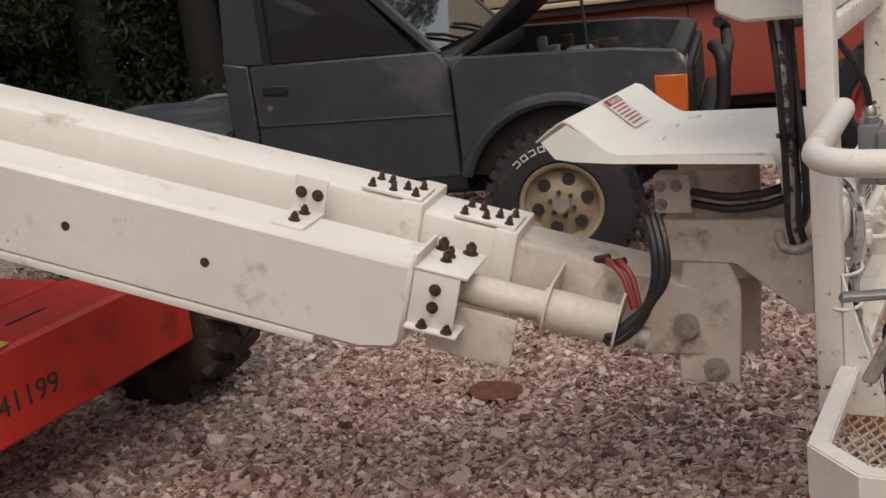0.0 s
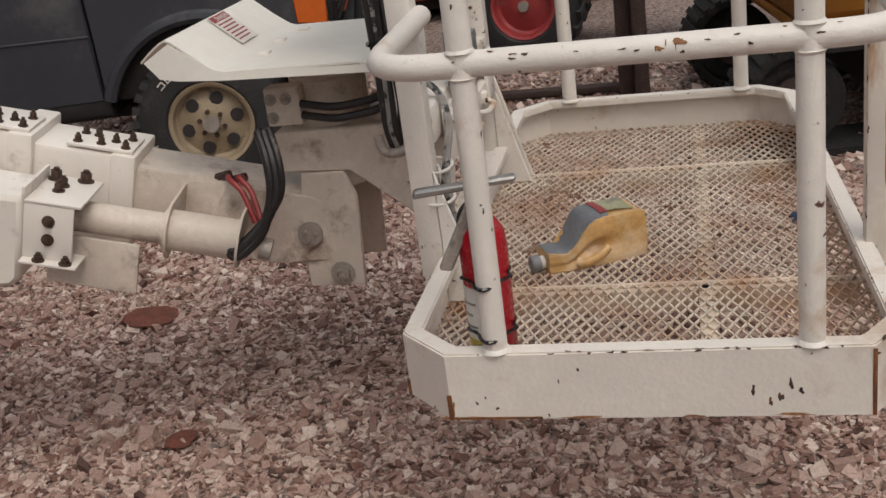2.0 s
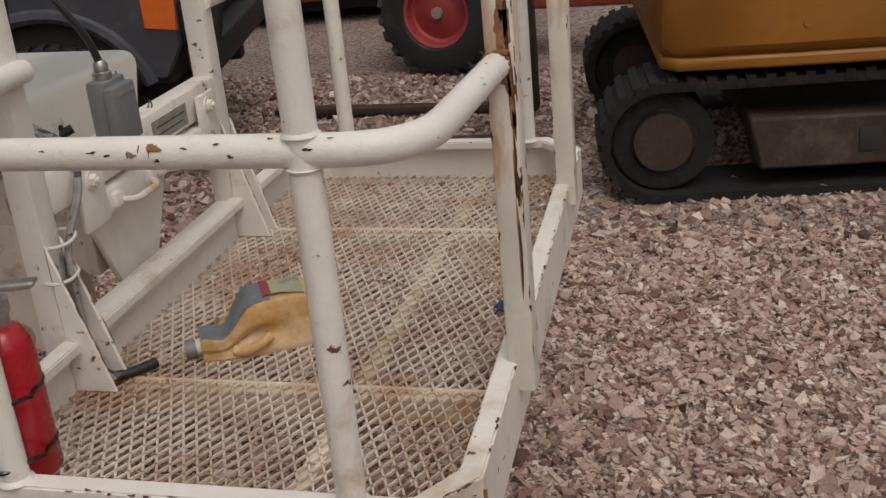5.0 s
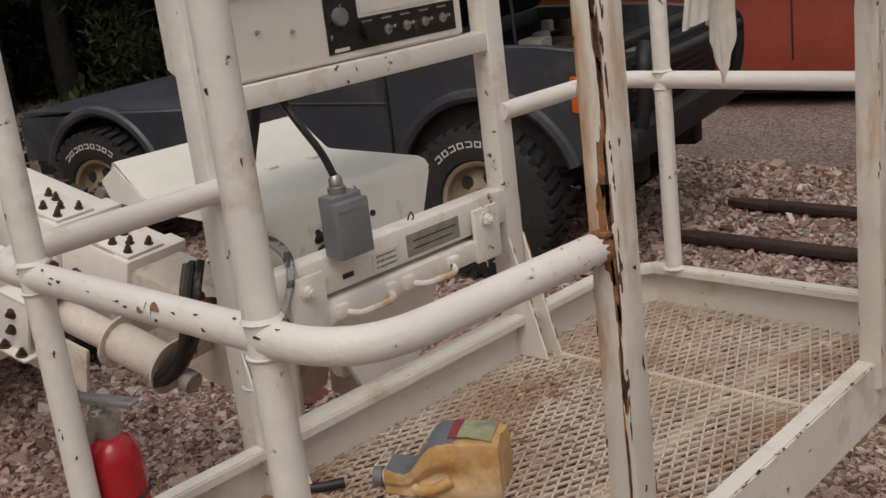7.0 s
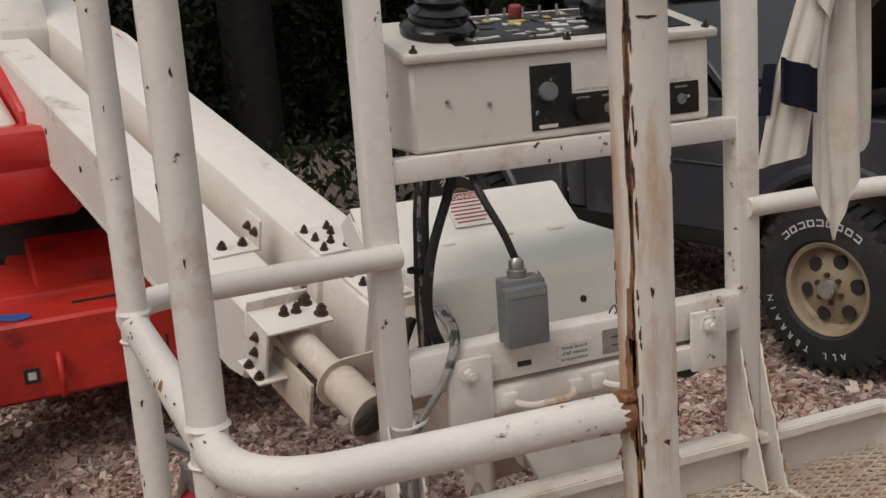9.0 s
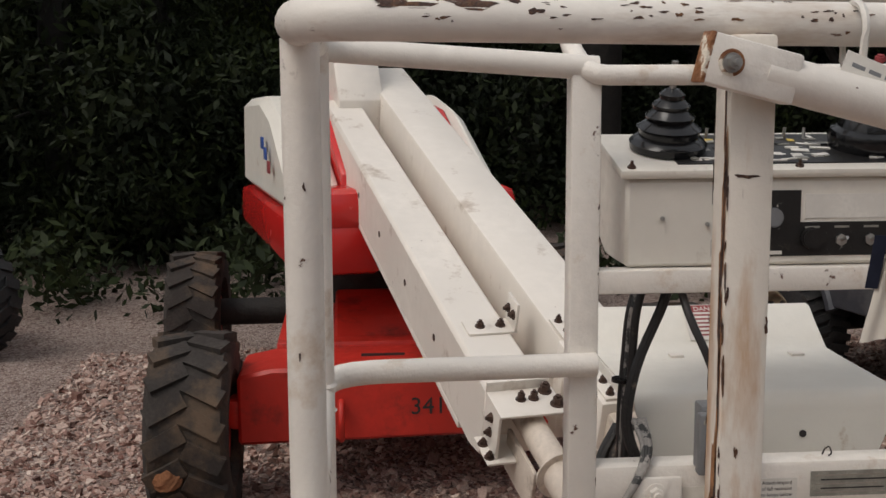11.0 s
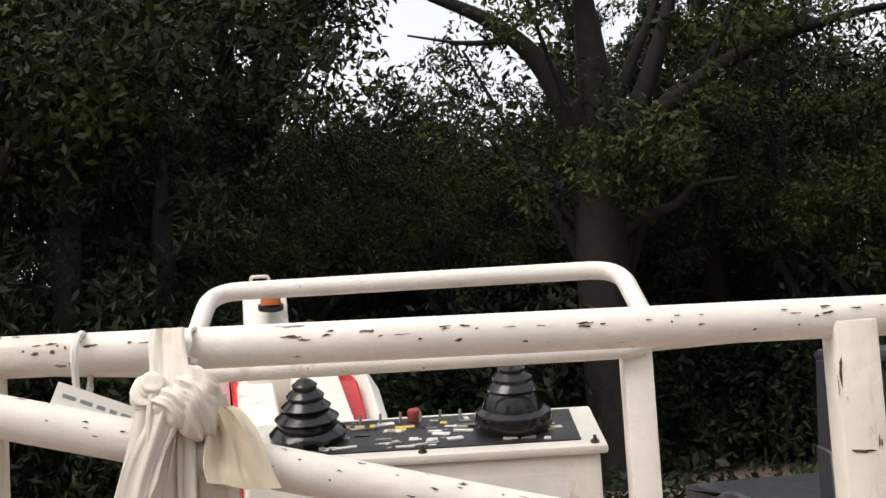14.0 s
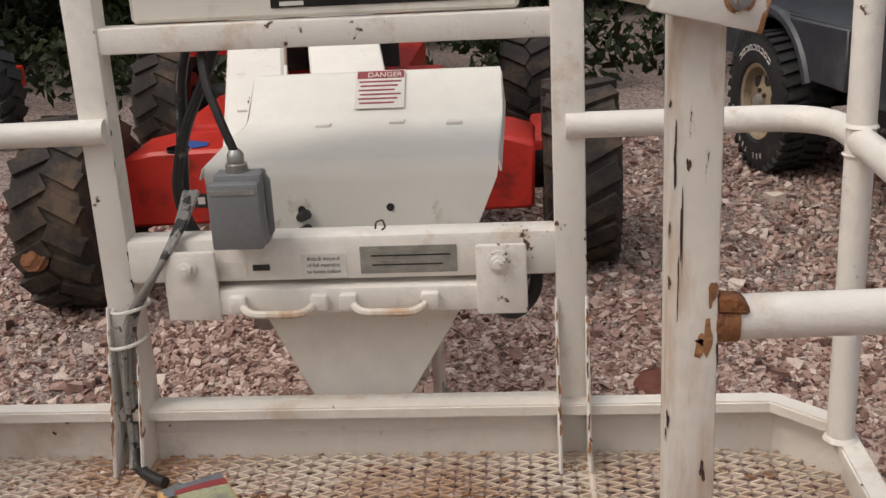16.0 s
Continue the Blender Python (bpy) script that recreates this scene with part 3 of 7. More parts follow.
part("rust_catch", prism([(0, 0), (0.026, -0.002), (0.025, 0.006), (0.019, 0.012), (0, 0.014)], 0.020, facing((XN + 0.001, 2.687, ZNR + 0.012), (0, 1, 0), (0, 0, 1)), 0.002), M_rust, basket, "rust-brown catch welded over the rail's end")
part("rust_catch", prism([(0, 0), (0.016, -0.002), (0.016, 0.006), (0, 0.008)], 0.020, facing((XE - 0.006, 1.820, ZSR + 0.015), (0, 1, 0), (0, 0, 1)), 0.002), M_rustjoint, basket, "rust-brown catch welded over the rail's end")
part("top_rail", pipe([(XF + 0.01, 1.90, ZTOP - 0.02), (XF + 0.01, YS, ZS + 0.003), (XE + 0.008, YS, ZS + 0.003), (XN - 0.013, YN, ZN - 0.002), (XF + 0.01, YN, ZN - 0.002), (XF + 0.01, 2.60, ZTOP - 0.02)], RP, 0.09, 18), M_toprail, basket, "cream top rail, paint scraped to rust along its top")
SQ = 0.0208
POSTS = ((XE, 1.856), (XN, 2.667))
for x, y in POSTS:
    part("gate_post", box((x - SQ, y - SQ, ZT - 0.05), (x + SQ, y + SQ, ZTOP - 0.004), 0.004), M_rust_post, basket, "square gate post with flaking paint and rust streaks")

# frame that carries the controls
for y in (1.881, 2.595):
    part("frame_post", box((XF - 0.024, y - 0.024, ZF), (XF + 0.024, y + 0.024, 1.80), 0.004), M_rail, basket)
    for dy in (-0.026, 0.020):
        g = part("gusset", prism([(0, 0), (0.080, 0), (0.074, 0.02), (0.004, 0.27), (0.0, 0.27)], 0.006, facing((XF + 0.022, y + dy + 0.006, ZF + 0.004), (1, 0, 0), (0, 0, 1))), M_rail, basket)
        on = lambda u, v, yy=y + dy + 0.003: Vector((XF + 0.0975 - 0.0707 * u / 0.2577, yy + v, ZF + 0.024 + 0.248 * u / 0.2577))
        patches("rusted_edge", on, scatter(300 + int(100 * (y + dy)), 14, 0.25, 0.0016, (0.003, 0.014), (0.0008, 0.0022)), M_rusty, g, 301)
part("cross_bar", box((XF - 0.02, 1.898, 1.443), (XF + 0.02, 2.577, 1.482), 0.003), M_rail, basket)
part("bottom_bar", box((XF - 0.02, 1.898, 0.816), (XF + 0.02, 2.577, 0.864), 0.003), M_rail, basket)
part("skirt_plate", box((XF - 0.018, 2.175, 0.768), (XF + 0.012, 2.315, 0.816), 0.003), M_rail, basket)
header = part("header_channel", box((XF - 0.03, 1.898, 1.080), (XF + 0.024, 2.577, 1.154), 0.01), M_rail, basket)
part("lower_channel", box((XF - 0.02, 2.0, 1.030), (XF + 0.036, 2.50, 1.072), 0.004), M_rail, basket)
for y0, y1 in ((1.962, 2.047), (2.450, 2.528)):
    part("hanger_plate", box((XF + 0.030, y0, 1.024), (XF + 0.042, y1, 1.138), 0.006), M_rail, basket)
    bolt((XF + 0.042, (y0 + y1) / 2 - 0.004, 1.112), (1, 0, 0), basket, 0.012, 0.014, M_rail)
for y in (2.140, 2.314):
    part("lanyard_loop", pipe([(XF + 0.03, y - 0.062, 1.050), (XF + 0.065, y - 0.045, 1.042), (XF + 0.068, y + 0.045, 1.042), (XF + 0.03, y + 0.062, 1.050)], 0.0065, 0.02, 8), M_rust_post, basket, "bent lanyard loop, rusted at its bend")
    for s in (-1, 1):
        part("loop_foot", box((XF + 0.03, y + s * 0.064 - 0.014, 1.037), (XF + 0.048, y + s * 0.064 + 0.014, 1.064), 0.004), M_rail, basket)
# guard hoop over the controls
hz = 1.795
hoop = [(XF + 0.03, 2.25, hz), (XF + 0.03, 2.605, hz), (XF - 0.02, 2.624, hz + 0.035), (-0.53, 2.608, 1.935), (-0.53, 2.25, 1.935), (-0.53, 1.872, 1.935), (XF - 0.02, 1.866, hz + 0.035), (XF + 0.03, 1.885, hz), (XF + 0.03, 2.25, hz)]
part("guard_hoop", pipe(rounded(hoop, 0.055)[:-1], 0.0165, 0, 14, True), M_rail, basket, "cream tube hoop guarding the control box")

# sliding mid bar across the entry, with its flat end plates
ga, gb = Vector((XE + 0.034, 1.856, 1.789)), Vector((XN + 0.035, 2.657, 1.588))
gate = part("gate_bar", rod(ga, gb, 0.0195, 18), M_toprail, basket, "slanting gate bar, paint scratched to primer")
gd = (gb - ga).normalized()
for p, s in ((ga, -1), (gb, 1)):
    c = p + gd * (0.010 * s)
    m = facing(c, gd, (0, 0, 1))
    part("end_plate", box((-0.042, -0.0215, -0.004), (0.042, 0.0215, 0.018), 0.003, m @ pose(0.004 * s, 0, 0)), M_rail, gate)
    part("rust_edge", box((0.0445 * s - 0.0022, -0.0217, -0.0042), (0.0445 * s + 0.0022, 0.0217, 0.0183), 0.001, m), M_rustjoint, gate, "rusted plate end")
    q = c + gd * (0.024 * s)
    nrm = m.to_3x3() @ Vector((0, 0, 1))
    bolt(q + nrm * 0.018, nrm, gate, 0.0058, 0.011, M_steel)
    part("rust_ring", rod(q + nrm * 0.0175, q + nrm * 0.0188, 0.0115, 18), M_rustjoint, gate, "rust stain round the bolt")

# rust at the kick plate's folded corners
oc = outline(-0.0008)
for i, z0, z1, w in ((0, ZB, 0.80, 0.004), (1, ZB, ZT - 0.006, 0.003), (7, ZB, 0.785, 0.003), (2, 0.80, ZT - 0.02, 0.003)):
    x, y = oc[i]
    part("rust_streak", box((x - w, y - 0.0012, z0), (x + w, y + 0.0012, z1), 0.0006), M_rust, basket, "rust along a folded corner")
part("rust_streak", box((-0.24, Y0 - 0.001, ZB), (-0.10, Y0 + 0.001, ZB + 0.004), 0.0004), M_rust, basket)

# paint worn through to rust: gate posts, rails and kick plate
zp0, zp1 = ZT, ZTOP - 0.03
for i, (px_, y) in enumerate(POSTS):
    for j, (sx, sy) in enumerate(((1, -1), (1, 1), (-1, -1), (-1, 1))):
        on = corner_face((px_ + sx * SQ, y + sy * SQ, zp0), (px_ + sx * SQ, y + sy * SQ, zp1), (-sx, 0, 0), (0, -sy, 0))
        L = zp1 - zp0
        heavy = i == 0 and sy < 0
        patches("chipped_paint", on, scatter(10 * i + j, 26 if heavy else 9, L, 0.0025, (0.002, 0.012), (0.0008, 0.0026)), M_chip, basket, 5 + j)
    face = lambda u, v, x=px_, y=y: Vector((x + v, y - SQ - 0.0006, u))
    side = lambda u, v, x=px_, y=y: Vector((x + SQ + 0.0006, y + v, u))
    zr = (ZSR, ZNR)[i]
    srng = random.Random(70 + i)
    # a crack of bared steel that wanders down beside the outer corner
    run, u = [], (1.02 if i == 0 else 1.33)
    while u < (1.80 if i == 0 else 1.46):
        a = srng.uniform(0.012, 0.034)
        run.append((u + a, 0.0135 + srng.uniform(-0.003, 0.003), a * 1.35, srng.uniform(0.0012, 0.0034) * (1 if i == 0 else 0.5)))
        u += 2 * a + (srng.uniform(0.01, 0.05) if srng.random() < 0.3 else 0)
    if i == 0:
        patches("bared_streak", face, run, M_chip, basket, 71)
        under = lambda u, v, x=px_, y=y: Vector((x + v, y - SQ - 0.0003, u))
        patches("rust_bleed", under, [(u, v - 0.001, a * 1.3, c * 1.5) for u, v, a, c in run], M_rusty, basket, 73)
        patches("rust_bleed", face, [(zr + 0.050, 0.004, 0.026, 0.012), (zr + 0.10, 0.006, 0.035, 0.006), (zr - 0.015, 0.009, 0.022, 0.009), (zr - 0.06, 0.012, 0.030, 0.004)], M_rusty, basket, 21)
    else:
        patches("bared_streak", side, [(u, -0.027 + v, a, c) for u, v, a, c in run], M_chip, basket, 72)
        patches("rust_bleed", side, [(zr - 0.012, 0.010, 0.016, 0.006), (zr + 0.03, 0.015, 0.012, 0.003)], M_rusty, basket, 22)
    patches("chipped_paint", side, [(1.70, -0.004, 0.0018, 0.009), (1.45, -0.006, 0.006, 0.0015), (1.18, 0.010, 0.010, 0.002), (1.02, -0.003, 0.004, 0.003), (1.30, 0.006, 0.003, 0.003)], M_chip, basket, 27)
rail_e = round_face((XE + 0.004, 1.54, ZS + 0.002), (XN - 0.011, 2.94, ZN - 0.001), RP, (1, 0, 0.6))
patches("worn_rust", rail_e, [(0.012, -0.002, 0.024, 0.0055), (0.070, -0.003, 0.022, 0.006), (0.105, -0.009, 0.010, 0.004), (0.125, 0.004, 0.006, 0.003), (0.045, -0.012, 0.02, 0.003)], M_chip, basket, 31, "brown rust where the rail's paint is gone")
patches("flecked_paint", rail_e, scatter(33, 40, 0.42, 0.012, (0.001, 0.005), (0.0006, 0.0018)), M_chip, basket, 33)
patches("flecked_paint", rail_e, [(0.30 + u, v * 0.4 + 0.004, a, c) for u, v, a, c in scatter(34, 44, 1.08, 0.012, (0.0008, 0.006), (0.0004, 0.0012))], M_chip, basket, 34)
rail_w = round_face((XE + 0.004, 1.54, ZS + 0.002), (XN - 0.011, 2.94, ZN - 0.001), RP, (1, 0, 0.05))
patches("flecked_paint", rail_w, scatter(35, 22, 1.38, 0.010, (0.001, 0.004), (0.0005, 0.0014)), M_chip, basket, 35)
bar_on = round_face(ga, gb, 0.0195, (1, 0, 0.7))
patches("flecked_paint", bar_on, scatter(36, 42, (gb - ga).length - 0.05, 0.014, (0.0008, 0.004), (0.0003, 0.0009)), M_chip, gate, 36)
for (x, seed) in ((-0.165, 51), (0.313, 52)):
    on = round_face((x, YS, ZT + 0.02), (x, YS, ZTOP - 0.03), RP, (0.4, -1, 0))
    patches("flecked_paint", on, scatter(seed, 10, 0.9, 0.028, (0.001, 0.005), (0.0008, 0.002)), M_chip, basket, seed)
rail_s = round_face((-0.22, YS, ZSR), (0.38, YS, ZSR), RP, (0, -1, 0.4))
patches("flecked_paint", rail_s, scatter(53, 16, 0.6, 0.014, (0.002, 0.006), (0.001, 0.002)) + [(0.33, 0.004, 0.0012, 0.003), (0.344, -0.003, 0.001, 0.004), (0.357, 0.002, 0.0008, 0.005), (0.366, -0.004, 0.001, 0.003)], M_chip, basket, 53)
patches("rust_bleed", rail_s, [(0.362, -0.003, 0.010, 0.004), (0.335, 0.004, 0.006, 0.003)], M_rusty, basket, 54)
# kick plate edges and faces
oc = outline(0)
for i, (n_, seed) in enumerate(((22, 61), (12, 62), (52, 63), (9, 64), (12, 65))):
    p, q = Vector((*oc[i], ZT)), Vector((*oc[i + 1], ZT))
    d = (q - p).normalized()
    inward = Vector((-d.y, d.x, 0))
    on = corner_face(p, q, inward, (0, 0, -1), 0.002)
    L = (q - p).length
    patches("chipped_paint", on, scatter(seed, n_, L, 0.0028, (0.0015, 0.009), (0.0007, 0.0026)), M_chip, basket, seed)
    lip = corner_face(p + inward * 0.034, q + inward * 0.034, -inward, (0, 0, -1), 0.002)
    patches("chipped_paint", lip, scatter(seed + 10, n_ // 2, L, 0.002, (0.0015, 0.006), (0.0006, 0.002)), M_chip, basket, seed + 10)
front = lambda u, v: Vector((X0 + u, Y0 - 0.0007, ZB + 0.055 + v))
patches("chipped_paint", front, scatter(71, 9, 0.80, 0.05, (0.001, 0.003), (0.001, 0.005)) + [(0.56, -0.01, 0.003, 0.008), (0.60, -0.022, 0.004, 0.007), (0.615, 0.0, 0.003, 0.009), (0.585, -0.03, 0.003, 0.006), (0.63, -0.012, 0.003, 0.006)], M_chip, basket, 71)
east = lambda u, v: Vector((X1 + 0.0007, Y0 + 0.1 + u, ZB + 0.055 + v))
patches("chipped_paint", east, scatter(72, 12, 1.3, 0.05, (0.001, 0.005), (0.001, 0.004)), M_chip, basket, 72)
for y in (1.881, 2.595):
    on = corner_face((XF + 0.024, y + 0.024, ZF + 0.01), (XF + 0.024, y + 0.024, 1.78), (-1, 0, 0), (0, -1, 0))
    patches("chipped_paint", on, scatter(80 + int(y), 10, 0.98, 0.003, (0.002, 0.007), (0.0006, 0.002)), M_chip, basket, 80)
patches("bled_edge", front, [(0.10, -0.052, 0.03, 0.003), (0.17, -0.053, 0.02, 0.002), (0.30, -0.053, 0.035, 0.002), (0.47, -0.053, 0.02, 0.0016), (0.62, -0.052, 0.03, 0.002), (0.092, -0.035, 0.003, 0.012)], M_rusty, basket, 90, "rust creeping up from the lower edge")


# ---- boom ----
BA, BP = radians(11.1), radians(16.65)
B0 = Vector((-0.695, 2.140, 0.828))
BU = Vector((-math.cos(BP) * math.cos(BA), -math.cos(BP) * math.sin(BA), math.sin(BP)))
BW = Vector((-math.sin(BA), math.cos(BA), 0))
BH = BW.cross(BU) * -1
if BH.z < 0:
    BH = -BH
BM = Matrix(((BU.x, BW.x, BH.x, B0.x), (BU.y, BW.y, BH.y, B0.y), (BU.z, BW.z, BH.z, B0.z), (0, 0, 0, 1)))


def bl(s, w, h):
    return BM @ Vector((s, w, h))


BMT = BM @ Matrix.Translation((0.010, 0.021, 0))      # the hose tray and what is bolted to it


def tl(s, w, h):
    return BMT @ Vector((s, w, h))


boom = thing("telescopic_boom", bl(3.2, 0, 0), "cream telescopic boom with bolted wear-pad collars, sloping down to the basket", "boom")
part("outer_section", box((0.66, 0.006, -0.13), (3.20, 0.198, 0.125), 0.012, BM), M_boom, boom)
part("mid_section", box((0.40, 0.014, -0.11), (0.70, 0.190, 0.108), 0.012, BM), M_boom, boom)
part("inner_section", box((-0.06, 0.022, -0.09), (0.45, 0.182, 0.088), 0.012, BM), M_boomend, boom, "grimy inner boom section")
for s, top, lo, w0, w1 in ((0.624, 0.129, -0.13, -0.002, 0.205), (0.401, 0.112, -0.11, 0.006, 0.197)):
    col = part("collar", box((s, w0, lo), (s + 0.055, w1, top), 0.006, BM), M_boom, boom)
    pl = part("pad_plate", box((s + 0.01, w0 + 0.012, top), (s + 0.155, w0 + 0.125, top + 0.008), 0.002, BM), M_boom, boom)
    for a, c in ((0.03, 0.03), (0.03, 0.095), (0.06, 0.065), (0.085, 0.035), (0.135, 0.03), (0.135, 0.095), (0.105, 0.09)):
        bolt(bl(s + a, w0 + c, top + 0.008), BH, pl, 0.0074, 0.014)
for s in (0.70, 0.76):
    bolt(bl(s, 0.006, 0.02), -BW, boom, 0.010, 0.008, M_dull)
# raised hose box and mount at the boom's upper end
rear = [(2.86, 0.10), (3.22, 0.40), (3.32, 0.40), (3.32, -0.10), (2.86, -0.10)]
part("rear_mount", prism(rear, 0.19, BM @ Matrix.Translation((-0.07, 0, 0)) @ Matrix(((1, 0, 0, 0), (0, 0, 1, -0.17), (0, 1, 0, 0), (0, 0, 0, 1))), 0.008), M_boom, boom)
beacon = part("beacon", lathe([(0, 0.09), (0.034, 0.088), (0.042, 0.075), (0.045, 0.0), (0.0, 0.0)], Matrix.Translation(bl(2.99, -0.055, 0.352)), 24), M_amber, boom, "amber warning beacon")
part("beacon_base", rod(bl(2.99, -0.055, 0.335), bl(2.99, -0.055, 0.355), 0.055, 24), M_trim, beacon)
part("mount_handle", pipe([bl(3.22, -0.13, 0.39), bl(3.22, -0.13, 0.43), bl(3.22, -0.05, 0.43), bl(3.22, -0.05, 0.39)], 0.008, 0.015, 8), M_boom, boom)
# hose tray alongside the boom
tray_poly = [(0.56, 0.066), (2.9, 0.066), (2.9, -0.155), (0.655, -0.155), (0.575, -0.135), (0.56, -0.115)]
tray = part("hose_tray", prism(tray_poly, 0.155, BMT @ Matrix(((1, 0, 0, 0), (0, 0, 1, -0.238), (0, 1, 0, 0), (0, 0, 0, 1))), 0.011), M_boom, boom, "square cream hose tray alongside the boom")
part("tray_flange", box((0.76, -0.236, -0.172), (2.9, -0.20, -0.152), 0.003, BMT), M_boom, tray)
part("tray_lip", box((0.553, -0.242, 0.066), (0.560, -0.085, 0.092), 0.001, BMT), M_boom, tray)
for s in (1.03, 1.38, 1.75, 2.1, 2.5):
    part("tray_hole", rod(tl(s, -0.2395, -0.047), tl(s, -0.230, -0.047), 0.011, 14), M_bolt, tray)
endp = part("end_bracket", box((0.44, -0.242, 0.060), (0.556, -0.075, 0.067), 0.002, BMT), M_boom, tray)
part("end_cheek", box((0.455, -0.240, -0.06), (0.556, -0.232, 0.060), 0.002, BMT), M_boom, endp)
part("end_foot", box((0.44, -0.262, -0.067), (0.556, -0.17, -0.060), 0.002, BMT), M_boom, endp)
part("end_drop", box((0.33, -0.19, -0.13), (0.52, -0.18, -0.02), 0.002, BMT), M_boomend, endp)
for w in (-0.17, -0.138):
    bolt(tl(0.508, w, 0.067), BH, endp, 0.009, 0.018)
for s, w in ((0.535, -0.10), (0.475, -0.09)):
    bolt(tl(s, w, 0.067), BH, endp, 0.012, 0.020)
for h in (0.025, -0.015):
    bolt(tl(0.505, -0.240, h), -BW, endp, 0.009, 0.01)
for s in (0.465, 0.52):
    bolt(tl(s, -0.25, -0.060), BH, endp, 0.009, 0.012)
br = part("angle_bracket", box((0.825, -0.205, 0.066), (0.900, -0.070, 0.073), 0.002, BMT), M_boom, tray, "bolted angle bracket with rusty edges")
part("bracket_leg", box((0.825, -0.080, 0.066), (0.905, -0.072, 0.150), 0.002, BMT), M_boom, br)
for w in (-0.165, -0.108):
    bolt(tl(0.862, w, 0.073), BH, br, 0.0095, 0.014)
for s in (0.845, 0.885):
    bolt(tl(s, -0.080, 0.112), -BW, br, 0.0095, 0.010)
# round hose tube with its two ring flanges
part("hose_tube", rod(bl(0.56, -0.125, 0.01), bl(0.29, -0.125, 0.01), 0.034, 24), M_boomend, boom, "round hose tube at the tray's end")
part("hose_tube", rod(bl(0.30, -0.125, 0.01), bl(0.135, -0.125, 0.01), 0.044, 24, bev=0.002), M_boomend, boom)
for s in (0.285, 0.135):
    ring = [(0.060 * math.cos(a), 0.060 * math.sin(a)) for a in [2 * math.pi * k / 26 for k in range(26)]]
    part("ring_flange", prism(ring, 0.006, BM @ Matrix(((0, 0, 1, s), (1, 0, 0, -0.125), (0, 1, 0, 0.01), (0, 0, 0, 1))), 0.001), M_boomend, boom)
    part("flange_web", box((s, -0.125, 0.0), (s + 0.006, 0.03, 0.07), 0.001, BM), M_boomend, boom)
part("flange_back", box((0.135, 0.014, -0.05), (0.29, 0.021, 0.075), 0.001, BM), M_boomend, boom)
# end lug and pins
side = Matrix(((1, 0, 0, 0), (0, 0, 1, 0.004), (0, 1, 0, 0), (0, 0, 0, 1)))
part("end_lug", prism([(0.20, 0.085), (0.02, 0.085), (-0.065, 0.075), (-0.06, -0.055), (0.06, -0.085), (0.25, -0.085)], 0.016, BM @ side), M_boomend, boom)
part("pivot_pin", rod(bl(0.0, 0.004, 0.0), bl(0.0, -0.010, 0.0), 0.028, 22, bev=0.003), M_dull, boom, "greasy pivot pin head")
for a in (0.6, 2.7, 4.8):
    bolt(bl(0.013 * math.cos(a), -0.010, 0.013 * math.sin(a)), -BW, boom, 0.005, 0.005, M_dull, washer=False)
# hydraulic hoses that leave the tube and loop up to the rotator
for k in range(5):
    dy, dr = 0.016 * math.cos(1.25 * k), 0.012 * math.sin(1.25 * k)
    way = ((-0.800, 1.955, 0.855), (-0.741, 1.985, 0.898), (-0.699, 2.0, 0.973), (-0.699, 2.01, 1.045), (-0.725, 2.05, 1.098))
    part("hydraulic_hose", pipe([bl(0.17, -0.125 + 0.6 * dy, 0.01 + 0.6 * dr)] + [(x + (dr if n > 1 else 0), y + dy, z + (dr if n < 2 else 0)) for n, (x, y, z) in enumerate(way)], 0.0095, 0.035, 8), M_hose, boom)
part("hose_clamp", rod(bl(0.095, -0.125, 0.0), bl(0.07, -0.125, -0.002), 0.024, 18), M_dull, boom)
for k in range(2):
    part("red_hose", pipe([bl(0.20 - 0.035 * k, 0.03, 0.095), (-0.827 + 0.016 * k, 2.06 + 0.01 * k, 0.994), (-0.797 + 0.016 * k, 2.05 + 0.01 * k, 0.969), (-0.772 + 0.014 * k, 2.03, 0.901)], 0.0065, 0.03, 8), M_hosered, boom)
    part("hose_fitting", rod(bl(0.225 - 0.035 * k, 0.035, 0.085), bl(0.195 - 0.035 * k, 0.025, 0.102), 0.010, 6), M_bolt, boom)

# ---- rotator, neck and sheet-metal cover at the boom's end ----
neck = thing("platform_rotator", (-0.62, 2.2, 0.68), "cream rotator bracket with hoses between boom and basket", "rotator")
NY0, NY1 = 2.135, 2.33
SITE[0] = Matrix.Translation((-0.033, 0.016, -0.018))
def side_plate(poly, y, t, name, mat=M_boomend, parent=neck):
    return part(name, prism(poly, t, Matrix(((1, 0, 0, 0), (0, 0, 1, y), (0, 1, 0, 0), (0, 0, 0, 1)))), mat, parent)
for y in (NY0, NY1):
    side_plate([(-0.665, 0.985), (-0.565, 0.985), (-0.543, 0.925), (-0.555, 0.712), (-0.688, 0.712), (-0.688, 0.82)], y, 0.012, "knuckle_plate")
    bolt((-0.605, y if y < 2.2 else y + 0.012, 0.742), (0, -1 if y < 2.2 else 1, 0), neck, 0.02, 0.012, M_dull)
side_plate([(-0.71, 1.08), (-0.71, 0.99), (-0.55, 0.985), (-0.42, 0.88), (-0.395, 0.88), (-0.395, 1.09), (-0.45, 1.085)], NY0, NY1 - NY0 + 0.01, "neck_arm")
part("actuator", rod((-0.60, NY0 + 0.10, 0.94), (-0.60, NY0 + 0.10, 1.19), 0.085, 28, bev=0.006), M_boomend, neck, "rotary actuator body")
part("valve_block", box((-0.71, NY0 - 0.02, 1.10), (-0.63, NY0 + 0.03, 1.185), 0.006), M_boomend, neck)
